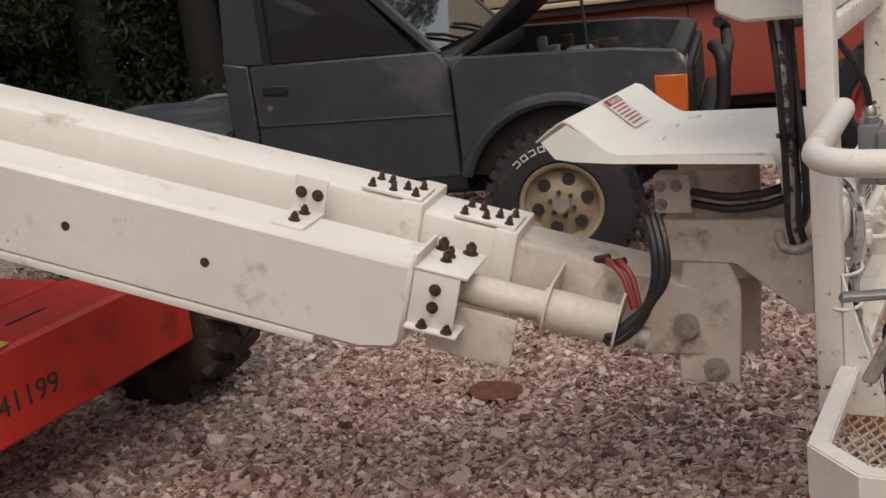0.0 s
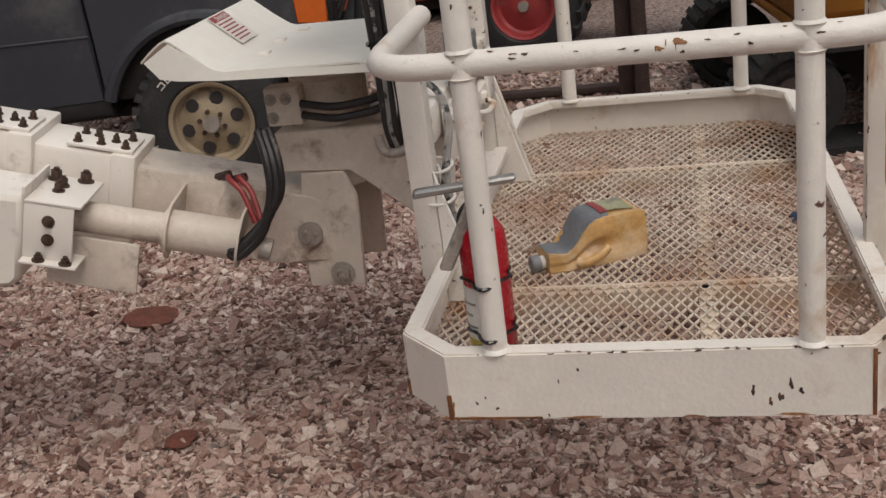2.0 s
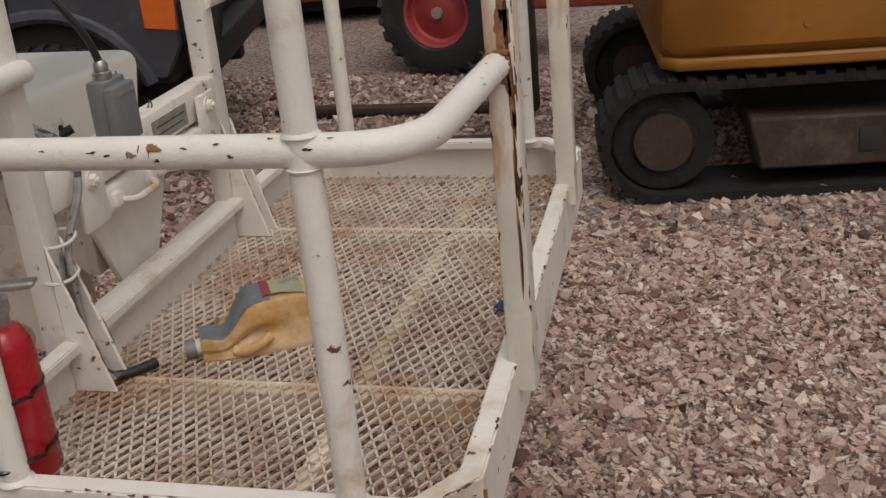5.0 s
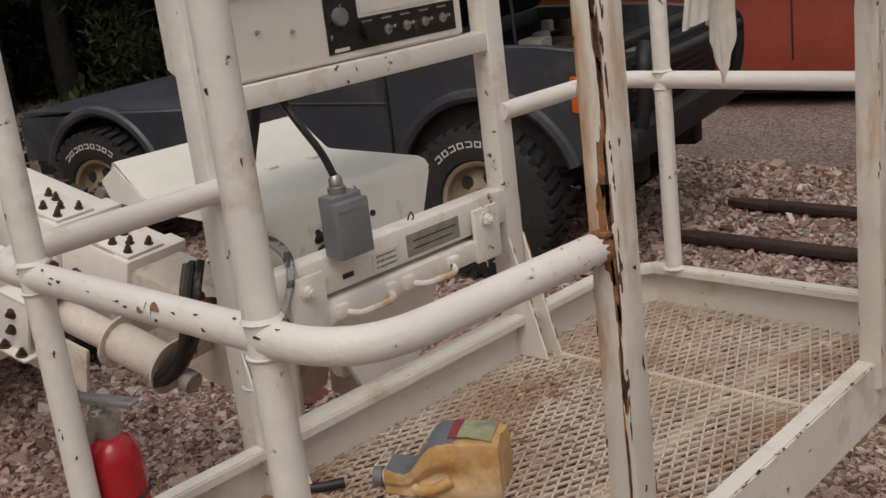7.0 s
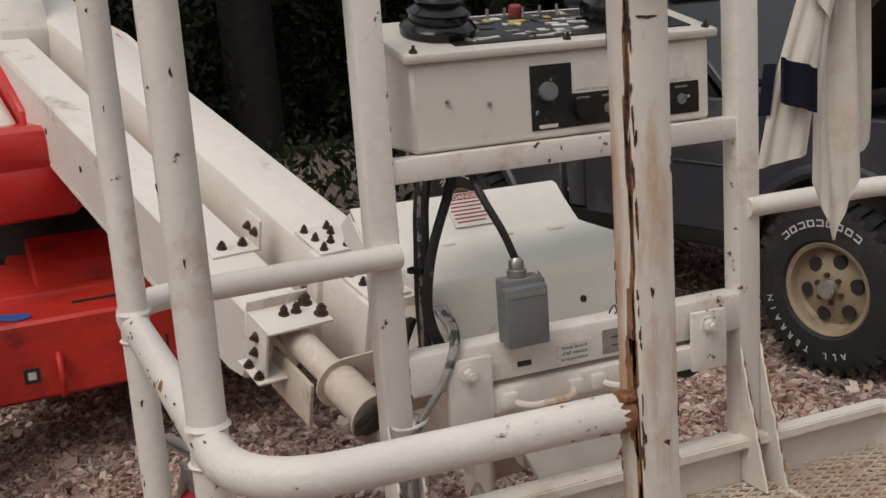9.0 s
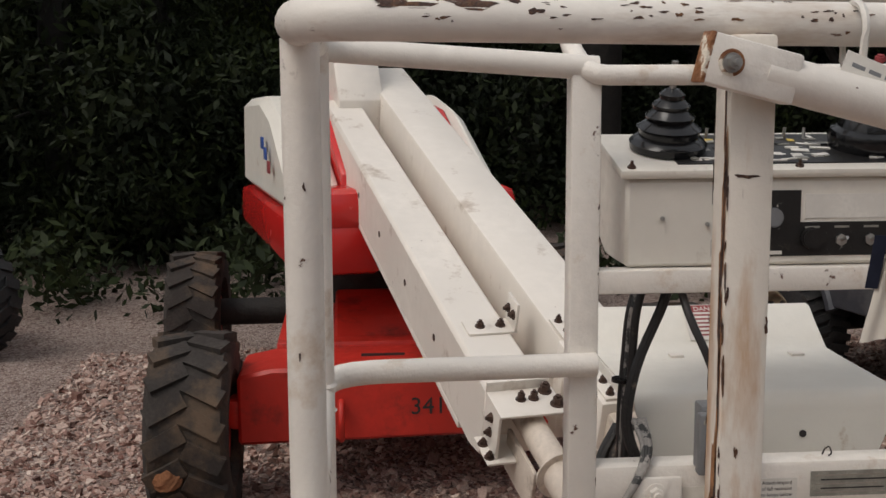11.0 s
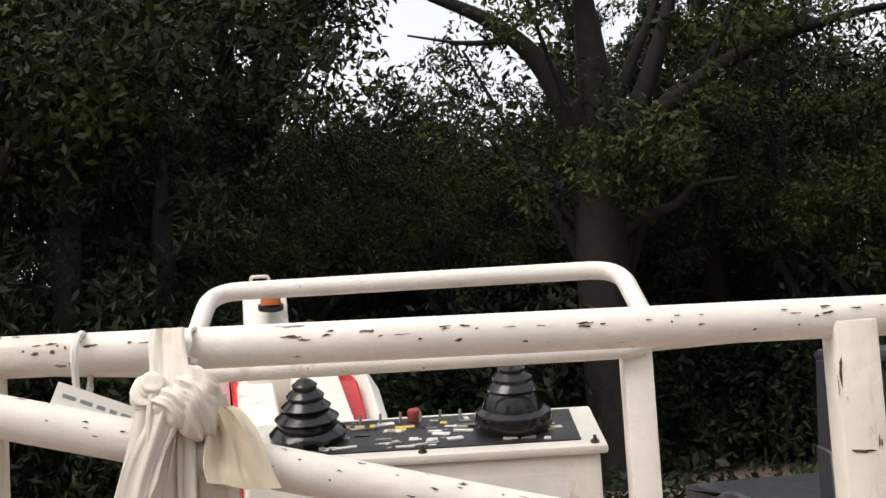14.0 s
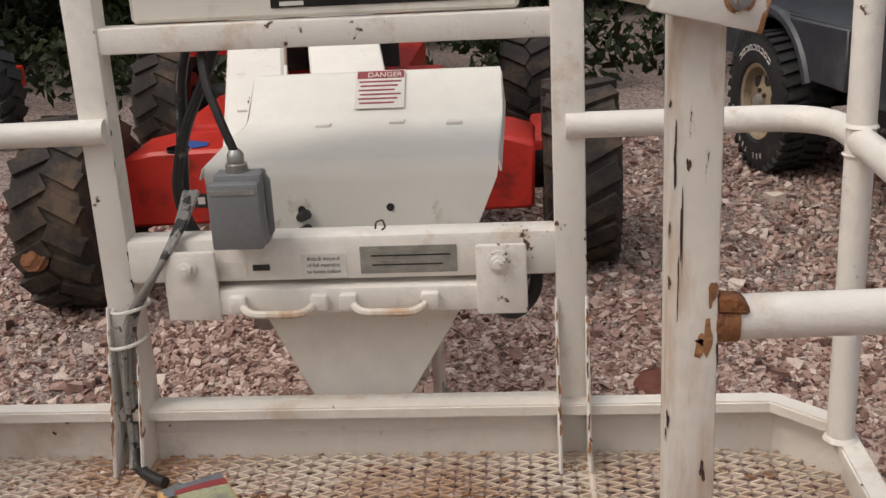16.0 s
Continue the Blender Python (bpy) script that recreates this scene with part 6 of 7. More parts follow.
part("frame_rail", tbox((-3.5, WID - 0.47, 0.48), (0.62, WID - 0.35, 0.60), 0.01), M_dark, tr)
part("bed_floor", tbox((-3.14, 0.06, 0.74), (-1.72, WID - 0.06, 0.78), 0.005), M_trim, tr)
part("bed_front", tbox((-1.76, 0.04, 0.74), (-1.71, WID - 0.04, 0.94), 0.01), M_truck, tr)
part("tailgate", tbox((-3.20, 0.04, 0.72), (-3.14, WID - 0.04, 0.925), 0.012), M_truck, tr)
part("bed_cover", tbox((-3.14, 0.02, 0.93), (-1.72, WID - 0.02, 0.953), 0.008), M_truck, tr)
part("axle", rod(tm(0, 0.0, 0.479), tm(0, WID, 0.479), 0.05, 14), M_dark, tr)
part("axle", rod(tm(-2.5, 0.0, 0.479), tm(-2.5, WID, 0.479), 0.05, 14), M_dark, tr)
for x, y, s in ((0, 0.06, -1), (-2.5, 0.06, -1), (0, WID - 0.06, 1), (-2.5, WID - 0.06, 1)):
    m = TM0 @ Matrix.Translation((x, y, 0.370)) @ Matrix.Rotation(radians(90) * -s, 4, "X")
    wh = part("wheel", rod(m @ Vector((0, 0, -0.10)), m @ Vector((0, 0, 0.02)), 0.17, 20), M_dark, tr)
    ty = tyre_parts(wh, m, 0.370, 0.27, 0.200, M_ttyre, M_rim, 34, 12)
    rim_parts(wh, m, 0.200, 0.27, M_rim, 6, M_dull, 0.22)
    if s < 0:
        for k, ch in enumerate("ALL TERRAIN"):
            if ch != " ":
                mm = m @ Matrix.Rotation(3.7 + 1.35 - 0.163 * k, 4, "Z") @ pose(0.275, 0, 0.1345)
                text_mesh(ch, 0.040, mm @ Matrix(((0, 1, 0, 0), (-1, 0, 0, 0), (0, 0, 1, 0), (0, 0, 0, 1))), M_label, "raised_letter", ty, 0.0012, "CENTER")
        for word0, n in ((0.95, 9),):
            for k in range(n):
                a = word0 + 1.35 - 0.163 * k
                mm = m @ Matrix.Rotation(a, 4, "Z") @ pose(0.287, 0, 0.1352)
                b = box((-0.014, -0.017, -0.002), (-0.008, 0.017, 0.0012), 0, mm)
                b = box((0.010, -0.017, -0.002), (0.016, 0.017, 0.0012), 0, mm, b)
                b = box((-0.014, -0.017, -0.002), (0.016, -0.011, 0.0012), 0, mm, b)
                if k % 2:
                    b = box((-0.014, 0.011, -0.002), (0.016, 0.017, 0.0012), 0, mm, b)
                part("raised_mark", b, M_label, ty, "raised white sidewall mark")

SITE[0] = shrunk((0.6, 0.45, 1.65), 0.842)
# ---- orange trailer machine with a tan cabinet, behind the truck ----
om = pose(-2.2, 9.0, 0, 0, 0, 12)
orange = thing("orange_trailer", om, "orange-red steel trailer body standing on gravel", "trailer")
ob = lambda lo, hi, bv=0.02: box(lo, hi, bv, om)
part("body", ob((-2.6, 0.0, 0.22), (1.9, 1.6, 1.02), 0.04), M_orange, orange)
part("panel_seam", ob((-0.5, -0.006, 0.40), (-0.485, 0.0, 1.0), 0.001), M_ink, orange)
part("latch", ob((0.25, -0.02, 0.74), (0.55, 0.0, 0.80), 0.008), M_dark, orange)
part("deck_edge", ob((-2.7, -0.12, 1.02), (2.0, 1.7, 1.09), 0.01), M_fork, orange, "dark plank deck edge")
part("deck_board", ob((-2.7, -0.16, 1.09), (2.0, -0.02, 1.125), 0.006), M_tan, orange)
part("under_frame", ob((-2.4, 0.2, 0.11), (1.7, 1.4, 0.22), 0.02), M_dark, orange)
for wx in (-1.6, 0.6):
    part("support_leg", ob((wx, 0.3, 0.0), (wx + 0.12, 0.42, 0.12), 0.01), M_dark, orange)
    part("support_leg", ob((wx, 1.2, 0.0), (wx + 0.12, 1.32, 0.12), 0.01), M_dark, orange)
tanc = thing("tan_cabinet", om @ pose(0, 0.8, 1.125), "weathered tan louvred machine cabinet on the trailer deck", "cabinet")
part("shell", ob((-2.2, 0.10, 1.125), (0.9, 1.5, 2.2), 0.03), M_tan, tanc)
for px in (-2.0, -1.25, -0.5, 0.2):
    part("louvre_panel", ob((px, 0.085, 1.28), (px + 0.58, 0.10, 1.95), 0.006), M_tan, tanc)
    for k in range(7):
        part("louvre", ob((px + 0.06, 0.060, 1.36 + 0.08 * k), (px + 0.52, 0.088, 1.385 + 0.08 * k), 0.006), M_tan, tanc)

# ---- tractor with red rims ----
SITE[0] = Matrix.Translation((-0.73, 6.1, G)) @ Matrix.Diagonal((0.77, 0.77, 0.77, 1)) @ Matrix.Translation((0.85, -7.61, 0))
tw = thing("tractor", (-1.05, 8.0, 0), "old red-rimmed tractor wheel and axle beyond the basket", "tractor")
for x, y, s in ((-0.85, 7.75, -1), (-0.85, 8.6, 1)):
    m = Matrix.Translation((x, y, 0.43)) @ Matrix.Rotation(radians(90) * -s, 4, "X") @ Matrix.Rotation(radians(-8), 4, "Y")
    wh = part("wheel", rod(m @ Vector((0, 0, -0.10)), m @ Vector((0, 0, 0.02)), 0.2, 20), M_redrim, tw)
    tyre_parts(wh, m, 0.43, 0.28, 0.235, M_ttyre, M_redrim, 22, 24)
    rim_parts(wh, m, 0.235, 0.28, M_redrim, 0, M_dull, 0.3)
part("axle", rod((-0.85, 7.7, 0.43), (-0.85, 8.65, 0.43), 0.07, 12), M_dark, tw)
part("frame", box((-1.3, 8.05, 0.35), (0.9, 8.4, 0.62), 0.03), M_orange, tw)

# ---- pallet forks standing in the yard ----
SITE[0] = Matrix.Translation((0.16, -0.2, 0.014)) @ shrunk((0.6, 0.45, 1.65), 0.842)
fk = thing("fork_carriage", (-0.2, 6.2, 0), "rusty dark steel loader fork carriage with its forks on the ground", "forks")
for y in (5.86, 6.50):
    part("fork", box((-1.72, y - 0.045, 0.02), (-0.43, y + 0.045, 0.062), 0.01), M_fork, fk)
    part("fork_tip", prism([(-1.95, -0.03), (-1.70, -0.06), (-1.70, 0.06), (-1.95, 0.03)], 0.035, pose(0, y, 0.022), 0.004), M_fork, fk)
    part("shank", box((-0.49, y - 0.07, 0.02), (-0.41, y + 0.07, 1.25), 0.012), M_fork, fk)
part("carriage_bar", box((-0.485, 5.80, 0.30), (-0.43, 6.52, 0.40), 0.01), M_fork, fk)
part("upright", box((-0.40, 5.67, 0.02), (-0.33, 5.77, 1.45), 0.01), M_fork, fk)

# ---- yellow excavator on rubber tracks ----
SITE[0] = Matrix.Translation((0.335, 4.10, G)) @ Matrix.Rotation(radians(9), 4, "Z") @ Matrix.Diagonal((0.87, 0.87, 0.87, 1))
XM = pose(0, 0, 0)
exv = thing("excavator", XM @ pose(1.4, 0.8, 0), "yellow compact excavator on black rubber tracks", "excavator")
def track(y0, y1):
    L, R = 2.35, 0.245
    path = []
    for k in range(13):
        a = math.pi / 2 + math.pi * k / 12
        path.append((R + R * math.cos(a), R + R * math.sin(a)))
    for k in range(13):
        a = -math.pi / 2 + math.pi * k / 12
        path.append((L - R + R * math.cos(a), R + R * math.sin(a)))
    inner_ = [(R + (x - R) * 0.86 if x < R else (L - R + (x - L + R) * 0.86 if x > L - R else x), R + (z - R) * 0.86) for x, z in path]
    b = bmesh.new()
    rings = []
    for (x, z), (xi, zi) in zip(path, inner_):
        rings.append([b.verts.new(XM @ Vector(p)) for p in ((x, y0, z), (x, y1, z), (xi, y1, zi), (xi, y0, zi))])
    for A, B in zip(rings, rings[1:] + rings[:1]):
        for k in range(4):
            b.faces.new((A[k], A[(k + 1) % 4], B[(k + 1) % 4], B[k]))
    bmesh.ops.recalc_face_normals(b, faces=b.faces)
    t = part("track", b, M_track, exv, "black rubber crawler track")
    lug = None
    per = []
    for (x, z), (x2, z2) in zip(path, path[1:] + path[:1]):
        seg = math.hypot(x2 - x, z2 - z)
        n = max(1, round(seg / 0.075))
        for k in range(n):
            f = (k + 0.5) / n
            per.append((x + (x2 - x) * f, z + (z2 - z) * f, math.atan2(z2 - z, x2 - x)))
    for x, z, a in per:
        lug = box((-0.018, y0 - 0.004, -0.016), (0.018, y1 + 0.004, 0.024), 0.0, XM @ pose(x, 0, z, 0, -math.degrees(a) , 0), lug)
    part("tread", lug, M_track, t)
    fr = part("track_frame", prism([(0.62, 0.11), (1.9, 0.11), (1.9, 0.31), (0.58, 0.325)], y1 - y0 - 0.10, XM @ Matrix(((1, 0, 0, 0), (0, 0, 1, y0 + 0.015), (0, 1, 0, 0), (0, 0, 0, 1))), 0.012), M_trackframe, exv, "brown track frame")
    part("frame_hole", box((1.00, y0 + 0.008, 0.17), (1.08, y0 + 0.02, 0.265), 0.002, XM), M_ink, fr)
    for x in (R, L - R):
        part("idler", rod(XM @ Vector((x, y0 + 0.03, R)), XM @ Vector((x, y1 - 0.03, R)), R * 0.56, 28, bev=0.02), M_trackframe, exv)
        # black disc added to fill the dark inside of the track's bend
        part("track_inner", rod(XM @ Vector((x, y0 + 0.05, R)), XM @ Vector((x, y1 - 0.05, R)), R * 0.84, 28, bev=0.01), M_track, exv)
track(0.0, 0.34)
track(1.30, 1.64)
part("undercarriage", box((0.6, 0.3, 0.20), (1.8, 1.34, 0.46), 0.03, XM), M_dark, exv)
part("slew_ring", rod(XM @ Vector((1.25, 0.82, 0.44)), XM @ Vector((1.25, 0.82, 0.60)), 0.36, 30), M_dark, exv)
body_poly = [(0.10, 0.06), (0.16, -0.01), (0.60, -0.04), (1.9, -0.06), (2.35, 0.2), (2.5, 0.8), (2.35, 1.45), (1.9, 1.7), (0.6, 1.66), (0.10, 1.5)]
part("house", prism(body_poly, 0.80, XM @ pose(0.12, 0, 0.58), 0.05), M_excav, exv, "yellow upper body panels")
part("house_skirt", prism([(x * 0.985 + 0.02, y * 0.985 + 0.01) for x, y in body_poly], 0.05, XM @ pose(0.12, 0, 0.535), 0.01), M_excav, exv)
for x in (0.78, 1.0, 1.35):
    part("panel_bolt", rod(XM @ Vector((x, 0.06 if x < 0.6 else -0.022, 0.70)), XM @ Vector((x, -0.045, 0.70)), 0.018, 12), M_excav, exv)
part("panel_line", prism([(0.0, 0.0), (0.5, -0.2), (0.52, -0.19), (0.02, 0.02)], 0.006, XM @ facing((1.15, -0.045, 0.90), (1, 0, 0), (0, 0, 1)), 0.001), M_trackframe, exv)
part("cab", box((0.75, 0.75, 1.36), (1.75, 1.6, 2.5), 0.06, XM), M_trim, exv)

SITE[0] = shrunk((1.4, 2.0, 1.85), 0.859)
# ---- red wheel of another machine at the edge of the wood ----
rw = thing("parked_implement", (-6.05, -1.05, 0), "red implement wheel at the edge of the wood", "implement")
m = Matrix.Translation((-6.05, -1.12, 0.40)) @ Matrix.Rotation(radians(62), 4, "Z") @ Matrix.Rotation(radians(90), 4, "X")
wh = part("wheel", rod(m @ Vector((0, 0, -0.08)), m @ Vector((0, 0, 0.03)), 0.18, 20), M_redrim, rw)
tyre_parts(wh, m, 0.40, 0.22, 0.24, M_ttyre, M_redrim, 20, 24)
rim_parts(wh, m, 0.24, 0.22, M_redrim, 5, M_redgloss, 0.25)
part("axle_beam", box((-6.6, -1.9, 0.32), (-6.3, -1.0, 0.48), 0.02), M_red, rw)

# small litter on the gravel
SITE[0] = Matrix()
scrap = [[(-0.92 + 0.035 * i + 0.01 * math.sin(j), 1.02 + 0.028 * j, G + 0.030 + 0.008 * math.sin(1.7 * i + j)) for j in range(4)] for i in range(4)]
solo("pink_scrap", sheet(scrap, 0.002), M_pink, "faded pink scrap of paper lying on the gravel", "scrap")
for x, y, a, k in ((-1.56, 2.88, 20, 0.85), (-1.13, 2.14, 70, 0.42), (0.15, 2.75, 120, 0.3), (-2.5, 0.35, 40, 0.5)):
    b = bmesh.new()
    bmesh.ops.create_circle(b, cap_ends=True, segments=11, radius=0.085 * k)
    bmesh.ops.triangulate(b, faces=b.faces[:])
    for v in b.verts:
        v.co.x *= 1.3 + 0.4 * noise.noise(v.co * 30)
        v.co.z = 0.006 + 0.012 * noise.noise(v.co * 25 + Vector((a, 0, 0)))
    bmesh.ops.solidify(b, geom=b.faces[:], thickness=0.003)
    bmesh.ops.transform(b, matrix=pose(x, y, ground_z(x, y) + 0.018, 4, 3, a), verts=b.verts)
    solo("dead_leaf", b, M_leafred, "dry reddish leaf lying on the gravel", "leaf", "dead leaves")


# ---- trees ----
SITE[0] = shrunk((1.4, 2.0, 1.85), 0.859)
def leaf_cloud(name, centres, radii, per, size, seed, mat, flat=0.6, droop=0.0, slim=0.42):
    """Many small leaf blades, clumped about centres."""
    rng = np.random.default_rng(seed)
    C = np.repeat(np.array(centres), per, 0)
    Rr = np.repeat(np.array(radii), per, 0)
    n = len(C)
    d = rng.normal(0, 1, (n, 3))
    d /= np.linalg.norm(d, axis=1)[:, None]
    rad = rng.uniform(0.15, 1, n) ** 0.5
    P = C + d * (rad * Rr)[:, None] * np.array([1, 1, flat])
    P[:, 2] -= droop * rad * Rr
    u = rng.normal(0, 1, (n, 3))
    u[:, 2] -= 0.5
    u /= np.linalg.norm(u, axis=1)[:, None]
    v = np.cross(u, rng.normal(0, 1, (n, 3)))
    v /= np.linalg.norm(v, axis=1)[:, None]
    s = size * rng.uniform(0.6, 1.5, n)[:, None]
    A, B = P - u * s, P + u * s
    L, Rt = P + v * s * slim, P - v * s * slim
    verts = np.stack([A, L, B, Rt], 1).reshape(-1, 3)
    F = (np.arange(n) * 4)[:, None] + np.arange(4)[None]
    me = bpy.data.meshes.new(name)
    me.from_pydata(verts.tolist(), [], F.tolist())
    me.materials.append(mat)
    return me


def trunk_mesh(limbs):
    b = None
    for pts, r0, r1 in limbs:
        b = pipe(rounded(pts, 0.5, 4), r0, 0, 10, False, b, r1)
    return mesh_of("trunk", b, M_bark)


def cedar(seed, height, spread):
    rng = random.Random(seed)
    cs, rs = [], []
    z = 0.5
    while z < height:
        k = 1 - (z / height) ** 1.3
        n = max(2, int(7 * k + 1))
        for i in range(n):
            a = rng.uniform(0, 6.28)
            rr = spread * k * rng.uniform(0.25, 1.0)
            cs.append((rr * math.cos(a), rr * math.sin(a), z + rng.uniform(-0.3, 0.3)))
            rs.append(rng.uniform(0.30, 0.62) * (0.45 + 0.6 * k))
        z += rng.uniform(0.30, 0.44)
    limbs = [([(0, 0, -0.1), (0.05, 0, height * 0.5), (0, 0.05, height * 0.95)], 0.16, 0.03)]
    for i in range(16):
        zz = rng.uniform(0.6, height * 0.8)
        a = rng.uniform(0, 6.28)
        k = spread * (1 - zz / height) * 0.8
        limbs.append(([(0, 0, zz), (k * 0.5 * math.cos(a), k * 0.5 * math.sin(a), zz + 0.15), (k * math.cos(a), k * math.sin(a), zz + 0.1)], 0.035, 0.01))
    return leaf_cloud("crown", cs, rs, 190, 0.058, seed, M_cedar, 0.75, 0.25, 0.24), trunk_mesh(limbs)


def oak(seed, height, spread):
    rng = random.Random(seed)
    cs, rs, limbs = [], [], []
    limbs.append(([(0, 0, -0.1), (0.04, 0.05, height * 0.18), (0.0, 0.1, height * 0.36)], 0.24, 0.19))
    for i in range(9):
        a = 6.28 * i / 9 + rng.uniform(-0.3, 0.3)
        z0 = height * rng.uniform(0.28, 0.5)
        e = spread * rng.uniform(0.55, 1.0)
        zt = height * rng.uniform(0.6, 0.95)
        p = [(0, 0.1, z0), (0.4 * e * math.cos(a), 0.4 * e * math.sin(a), z0 + 0.45 * (zt - z0)), (e * math.cos(a), e * math.sin(a), zt)]
        limbs.append((p, 0.11, 0.025))
        for j in range(9):
            f = rng.uniform(0.35, 1.1)
            c = Vector(p[0]).lerp(Vector(p[2]), f) + Vector((rng.uniform(-1, 1), rng.uniform(-1, 1), rng.uniform(-0.5, 0.8))) * spread * 0.28
            cs.append(tuple(c))
            rs.append(rng.uniform(0.35, 0.75))
    return leaf_cloud("crown", cs, rs, 150, 0.06, seed, M_broad, 0.8, 0.1, 0.38), trunk_mesh(limbs)


def plant_tree(kind, crown, trunk, x, y, rot, sc, label, group):
    th = thing(kind, pose(x, y, -0.03, 0, 0, rot) @ Matrix.Diagonal((sc, sc, sc, 1)), label, "tree", group)
    for nm, me in (("trunk", trunk), ("crown", crown)):
        o = new(nm, me)
        o.parent = th
    return th


cedars = [cedar(s, h, w) for s, h, w in ((21, 8.2, 1.9), (22, 9.5, 2.1), (23, 7.0, 1.8), (24, 10.5, 2.2))]
oaks = [oak(s, h, w) for s, h, w in ((31, 9.0, 3.0), (32, 10.5, 3.4), (33, 8.0, 2.8))]
trng = random.Random(77)
def row_of(x0, y0, x1, y1, n, share, jitter, smin, smax):
    for k in range(n):
        f = (k + 0.5) / n
        x, y = x0 + (x1 - x0) * f + trng.uniform(-jitter, jitter), y0 + (y1 - y0) * f + trng.uniform(-jitter, jitter)
        sc = trng.uniform(smin, smax)
        az = math.degrees(math.atan2(y - 2.2, 1.5 - x))
        if x < -5 and -6.5 < az < 8:
            continue
        if trng.random() < share:
            c, t = trng.choice(cedars)
            plant_tree("cedar_tree", c, t, x, y, trng.uniform(0, 360), sc, "dark green cedar with dense drooping foliage at the yard's edge", "cedars of the wood")
        else:
            c, t = trng.choice(oaks)
            plant_tree("oak_tree", c, t, x, y, trng.uniform(0, 360), sc, "broadleaf tree with dark leafy crown at the yard's edge", "broadleaf trees of the wood")


row_of(-8.0, -9.0, -10.0, 1.5, 8, 0.85, 0.6, 0.85, 1.1)
row_of(-11.5, 1.0, -12.5, 8.5, 5, 0.3, 0.8, 0.6, 0.8)
row_of(-10.5, 8.0, -6.5, 14.5, 6, 0.6, 0.7, 0.8, 1.05)
row_of(-12.5, -12.0, -15.5, 3.0, 9, 0.6, 1.0, 0.9, 1.25)
row_of(-16.5, 1.5, -17.0, 12.0, 7, 0.4, 1.2, 0.7, 0.95)
row_of(-16.0, 12.0, -6.0, 20.0, 8, 0.5, 1.2, 0.9, 1.2)
row_of(-6.0, 15.0, 12.0, 17.0, 9, 0.5, 1.2, 0.8, 1.1)
row_of(-20.0, -14.0, -22.0, 18.0, 12, 0.5, 1.5, 1.0, 1.3)
row_of(-13.5, -9.0, -14.0, 0.0, 6, 0.7, 0.8, 1.0, 1.3)
row_of(-14.5, 5.5, -13.5, 12.0, 5, 0.4, 0.8, 0.9, 1.2)
# east and south rows, out of view, added to ring the yard
row_of(10.0, -10.0, 14.0, 14.0, 6, 0.5, 1.5, 0.8, 1.1)
row_of(-8.0, -12.0, 10.0, -14.0, 6, 0.5, 1.5, 0.8, 1.1)

# lower broadleaf trees that leave the sky open above them
for x, y, sc in ((-13.0, 0.6, 0.52), (-13.5, 2.6, 0.47), (-15.0, 1.6, 0.56), (-15.5, 3.6, 0.54), (-17.0, 0.4, 0.60), (-17.5, 2.6, 0.54), (-14.0, 4.6, 0.51), (-20.0, 1.2, 0.62), (-20.0, 4.4, 0.68), (-12.0, -0.6, 0.58), (-17.5, 5.0, 0.69), (-22.0, 2.8, 0.62)):
    c, t = trng.choice(oaks)
    plant_tree("oak_tree", c, t, x, y, trng.uniform(0, 360), sc, "low broadleaf tree with a leafy crown at the yard's edge", "broadleaf trees of the wood")

# slender cedars close in behind the forked oak
for x, y, sc, k in ((-18.5, 5.0, 0.98, 3), (-17.0, 6.2, 0.9, 1), (-20.5, 7.2, 1.1, 3), (-16.0, 4.6, 0.62, 1)):
    c, t = cedars[k]
    plant_tree("cedar_tree", c, t, x, y, 40 * k + 25 * y, sc, "dark green cedar with dense drooping foliage at the yard's edge", "cedars of the wood")


# undergrowth that closes the wood below the crowns, added to block light and horizon
def shrub(seed):
    rng = random.Random(seed)
    cs = [(rng.uniform(-1.1, 1.1), rng.uniform(-1.1, 1.1), rng.uniform(0.15, 2.0)) for k in range(46)]
    me = leaf_cloud("crown", cs, [rng.uniform(0.3, 0.6) for c in cs], 125, 0.050, seed, M_cedar, 0.9, 0.1)
    limbs = [([(0, 0, -0.1), (rng.uniform(-0.3, 0.3), rng.uniform(-0.3, 0.3), 0.9), (rng.uniform(-0.8, 0.8), rng.uniform(-0.8, 0.8), 1.8)], 0.04, 0.01) for k in range(5)]
    return me, trunk_mesh(limbs)


shrubs = [shrub(s) for s in (41, 42, 43)]
def hedge(x0, y0, x1, y1, n, smin, smax):
    for k in range(n):
        f = (k + 0.5) / n
        c, t = trng.choice(shrubs)
        plant_tree("undergrowth_shrub", c, t, x0 + (x1 - x0) * f + trng.uniform(-0.5, 0.5), y0 + (y1 - y0) * f + trng.uniform(-0.5, 0.5), trng.uniform(0, 360), trng.uniform(smin, smax), "dark leafy shrub filling the undergrowth of the wood", "undergrowth shrubs")
hedge(-9.0, -11.0, -10.5, 1.5, 9, 0.9, 1.3)
hedge(-12.5, 0.5, -13.5, 9.5, 7, 0.9, 1.2)
hedge(-15.0, -13.0, -17.5, 12.0, 15, 1.3, 1.8)
hedge(-12.0, 9.0, -7.0, 15.5, 6, 0.9, 1.3)
hedge(-14.0, 14.0, 12.0, 19.0, 13, 1.3, 1.8)
# unseen shrub rows added on the south and east
hedge(-9.0, -11.0, 12.0, -13.0, 9, 1.2, 1.7)
hedge(13.0, -13.0, 15.0, 17.0, 11, 1.3, 1.8)
hedge(-24.0, -4.0, -24.0, 10.0, 12, 2.8, 3.1)


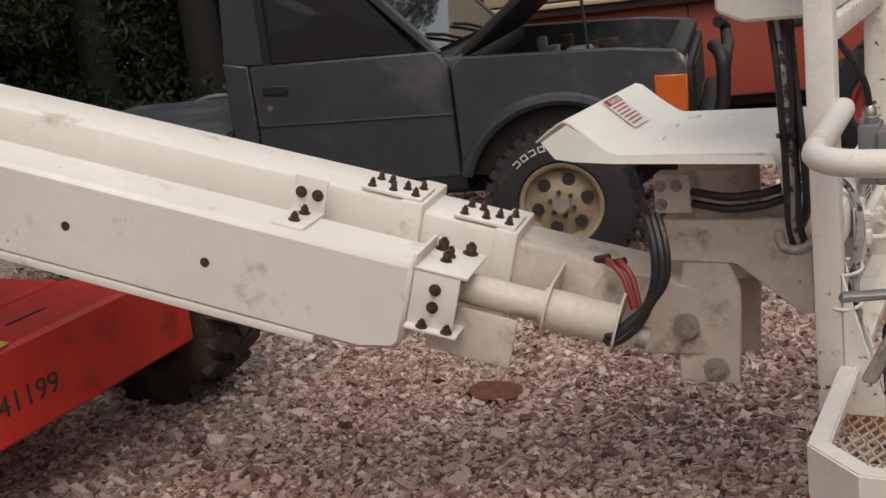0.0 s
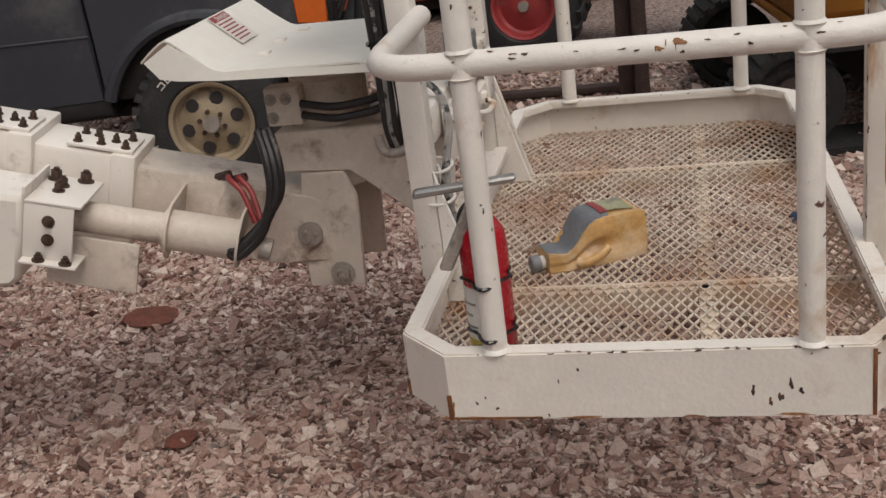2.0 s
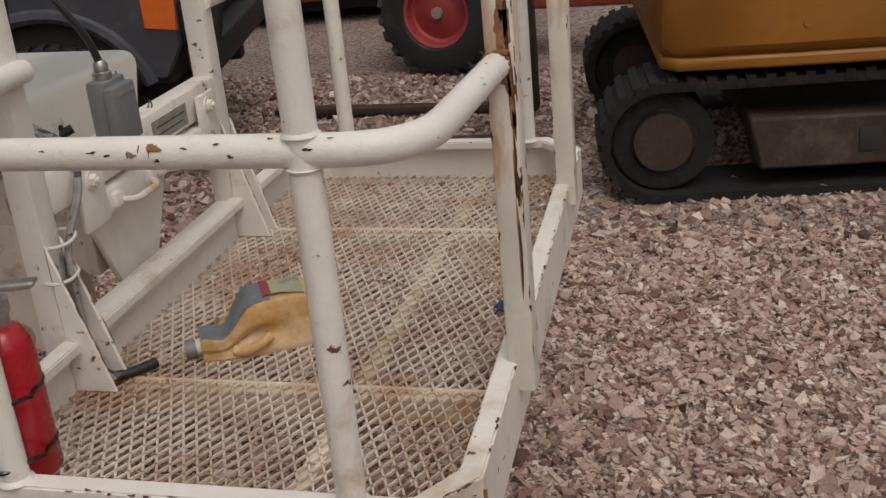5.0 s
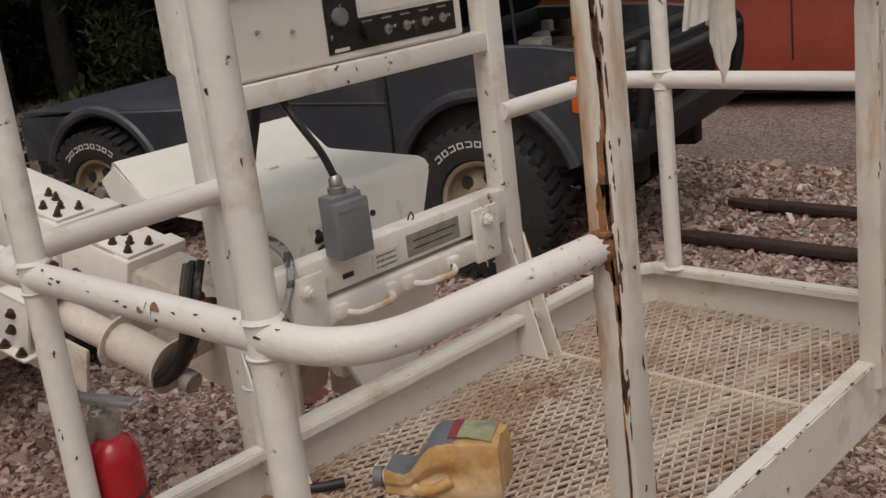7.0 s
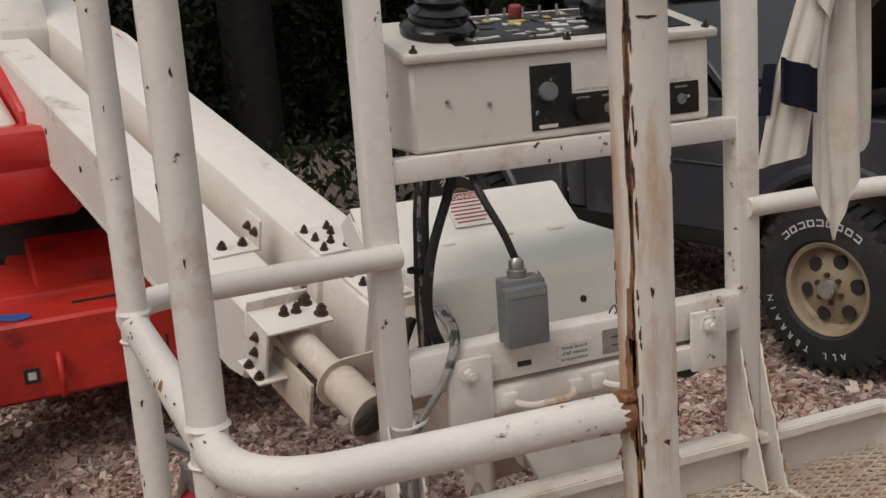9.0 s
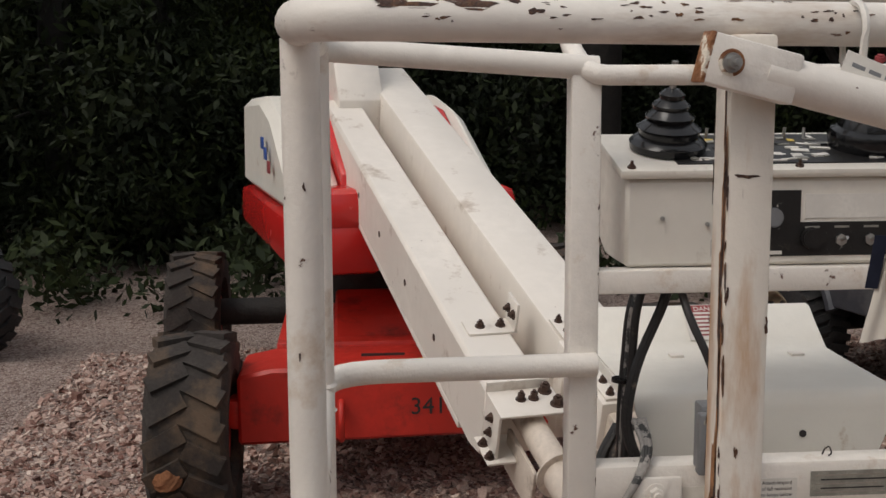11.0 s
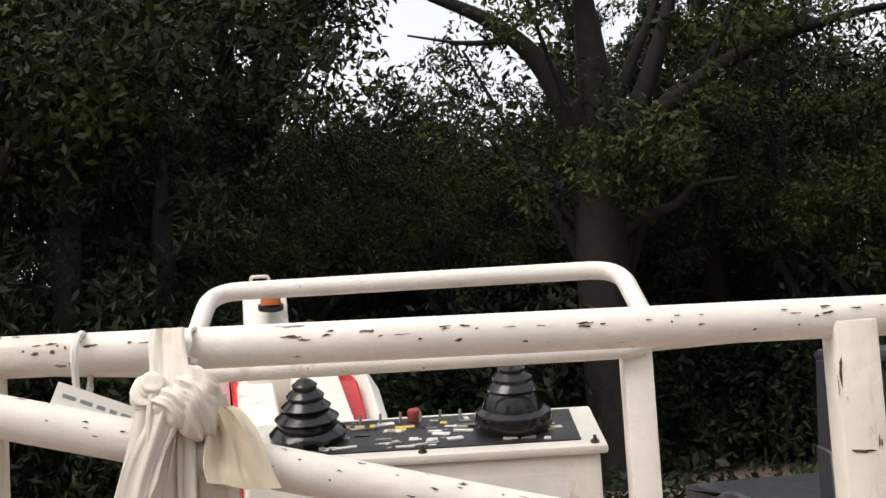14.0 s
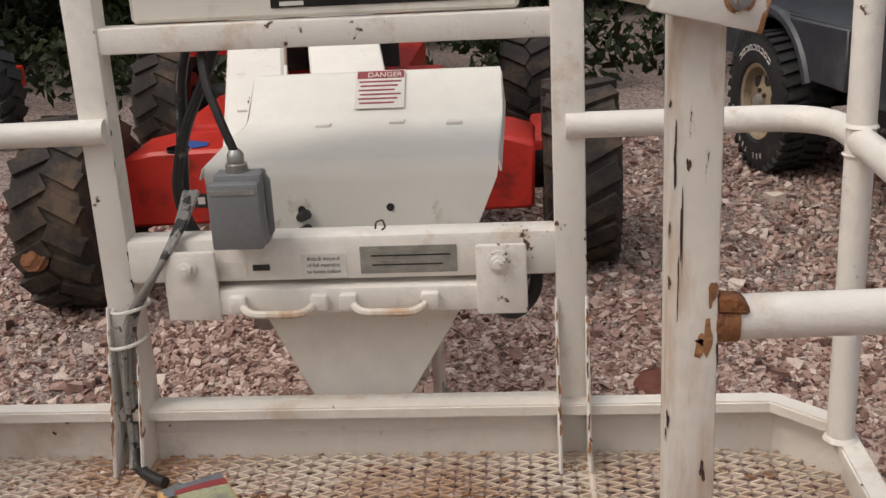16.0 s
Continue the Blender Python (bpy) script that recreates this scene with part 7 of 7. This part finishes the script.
# the tall forked oak that stands free before the wood
TX, TY = -11.6, 4.35
big = thing("forked_oak_tree", (TX, TY, 0), "tall dark forked oak with bare lower limbs and a thin crown", "tree")
limbs = [
    ([(0, -0.06, -0.1), (0, -0.08, 2.6), (0, -0.04, 3.5), (0, 0.04, 4.1)], 0.31, 0.29),
    ([(0, -0.10, 3.75), (0.05, -0.42, 4.6), (0.1, -0.72, 5.12), (0.15, -1.22, 5.55), (0.2, -2.1, 5.95), (0.2, -2.9, 6.4)], 0.17, 0.04),
    ([(0, 0.05, 3.8), (0, -0.03, 5.03), (0, -0.10, 5.9), (0.1, -0.2, 7.8)], 0.22, 0.08),
    ([(0, 0.14, 3.75), (0, 0.62, 4.75), (0, 0.93, 5.6), (0.1, 1.3, 7.4)], 0.14, 0.06),
    ([(-0.05, 0.10, 4.2), (-0.1, 0.48, 5.08), (-0.1, 0.80, 5.67), (-0.1, 1.05, 6.9)], 0.085, 0.03),
    ([(0, 0.18, 3.75), (0.1, 0.73, 4.42), (0.2, 1.62, 4.96), (0.2, 2.75, 5.33), (0.2, 3.9, 5.5)], 0.14, 0.04),
    ([(0, 0.10, 2.95), (0.1, 0.50, 3.16), (0.15, 0.82, 3.22), (0.2, 1.00, 3.46), (0.2, 1.5, 3.5)], 0.085, 0.025),
    ([(0, -0.1, 3.1), (0.15, -0.5, 3.5), (0.2, -1.0, 3.7)], 0.045, 0.012),
    ([(0.1, -0.9, 5.3), (0.2, -1.5, 5.25), (0.2, -2.2, 5.4)], 0.045, 0.012),
    ([(0.1, 1.2, 4.7), (0.2, 1.6, 5.4), (0.2, 1.9, 6.4)], 0.06, 0.015),
]
o = new("trunk", trunk_mesh(limbs))
o.parent = big
brng = random.Random(5)
cs, rs = [], []
for k in range(150):
    a = brng.uniform(-1, 1)
    y = a * 4.2
    zc = 6.6 - 0.06 * y * y + brng.uniform(-1.5, 1.6)
    if abs(y + 1.75) < 0.85 and zc < 6.8 or (zc < 4.6 and abs(y) < 1.6):
        continue
    cs.append((brng.uniform(-1.3, 1.3), y, zc))
    rs.append(brng.uniform(0.25, 0.55))
o = new("crown", leaf_cloud("crown", cs, rs, 60, 0.058, 9, M_broad, 0.8, 0.1))
o.parent = big

# weeds and brush along the edge of the gravel
wc, wr = [], []
wrng = random.Random(8)
for k in range(260):
    f = wrng.random()
    if f < 0.55:
        x, y = -7.6 + wrng.uniform(-1.4, 0.5), wrng.uniform(-9, 4.5)
    else:
        t = wrng.random()
        x, y = -8.3 + t * 3.5 + wrng.uniform(-0.8, 0.8), 4.5 + t * 8 + wrng.uniform(-0.8, 0.8)
    wc.append((x, y, wrng.uniform(0.05, 0.5)))
    wr.append(wrng.uniform(0.2, 0.5))
wd = new("weeds", leaf_cloud("weeds", wc, wr, 70, 0.055, 3, M_weed, 0.9, 0.0))
wd.matrix_world = SITE[0]
tagged(wd, "green weeds and brush at the edge of the gravel", "weeds", kind="stuff")
sap = new("yellow_sapling", leaf_cloud("yellow_sapling", [(-5.2, 9.0, 0.4 + 0.35 * k) for k in range(7)], [0.16 + 0.03 * (k % 3) for k in range(7)], 40, 0.05, 12, M_weed, 1.2, 0.0))
sap.matrix_world = SITE[0]
tagged(sap, "thin yellow-green sapling beside the truck", "sapling")
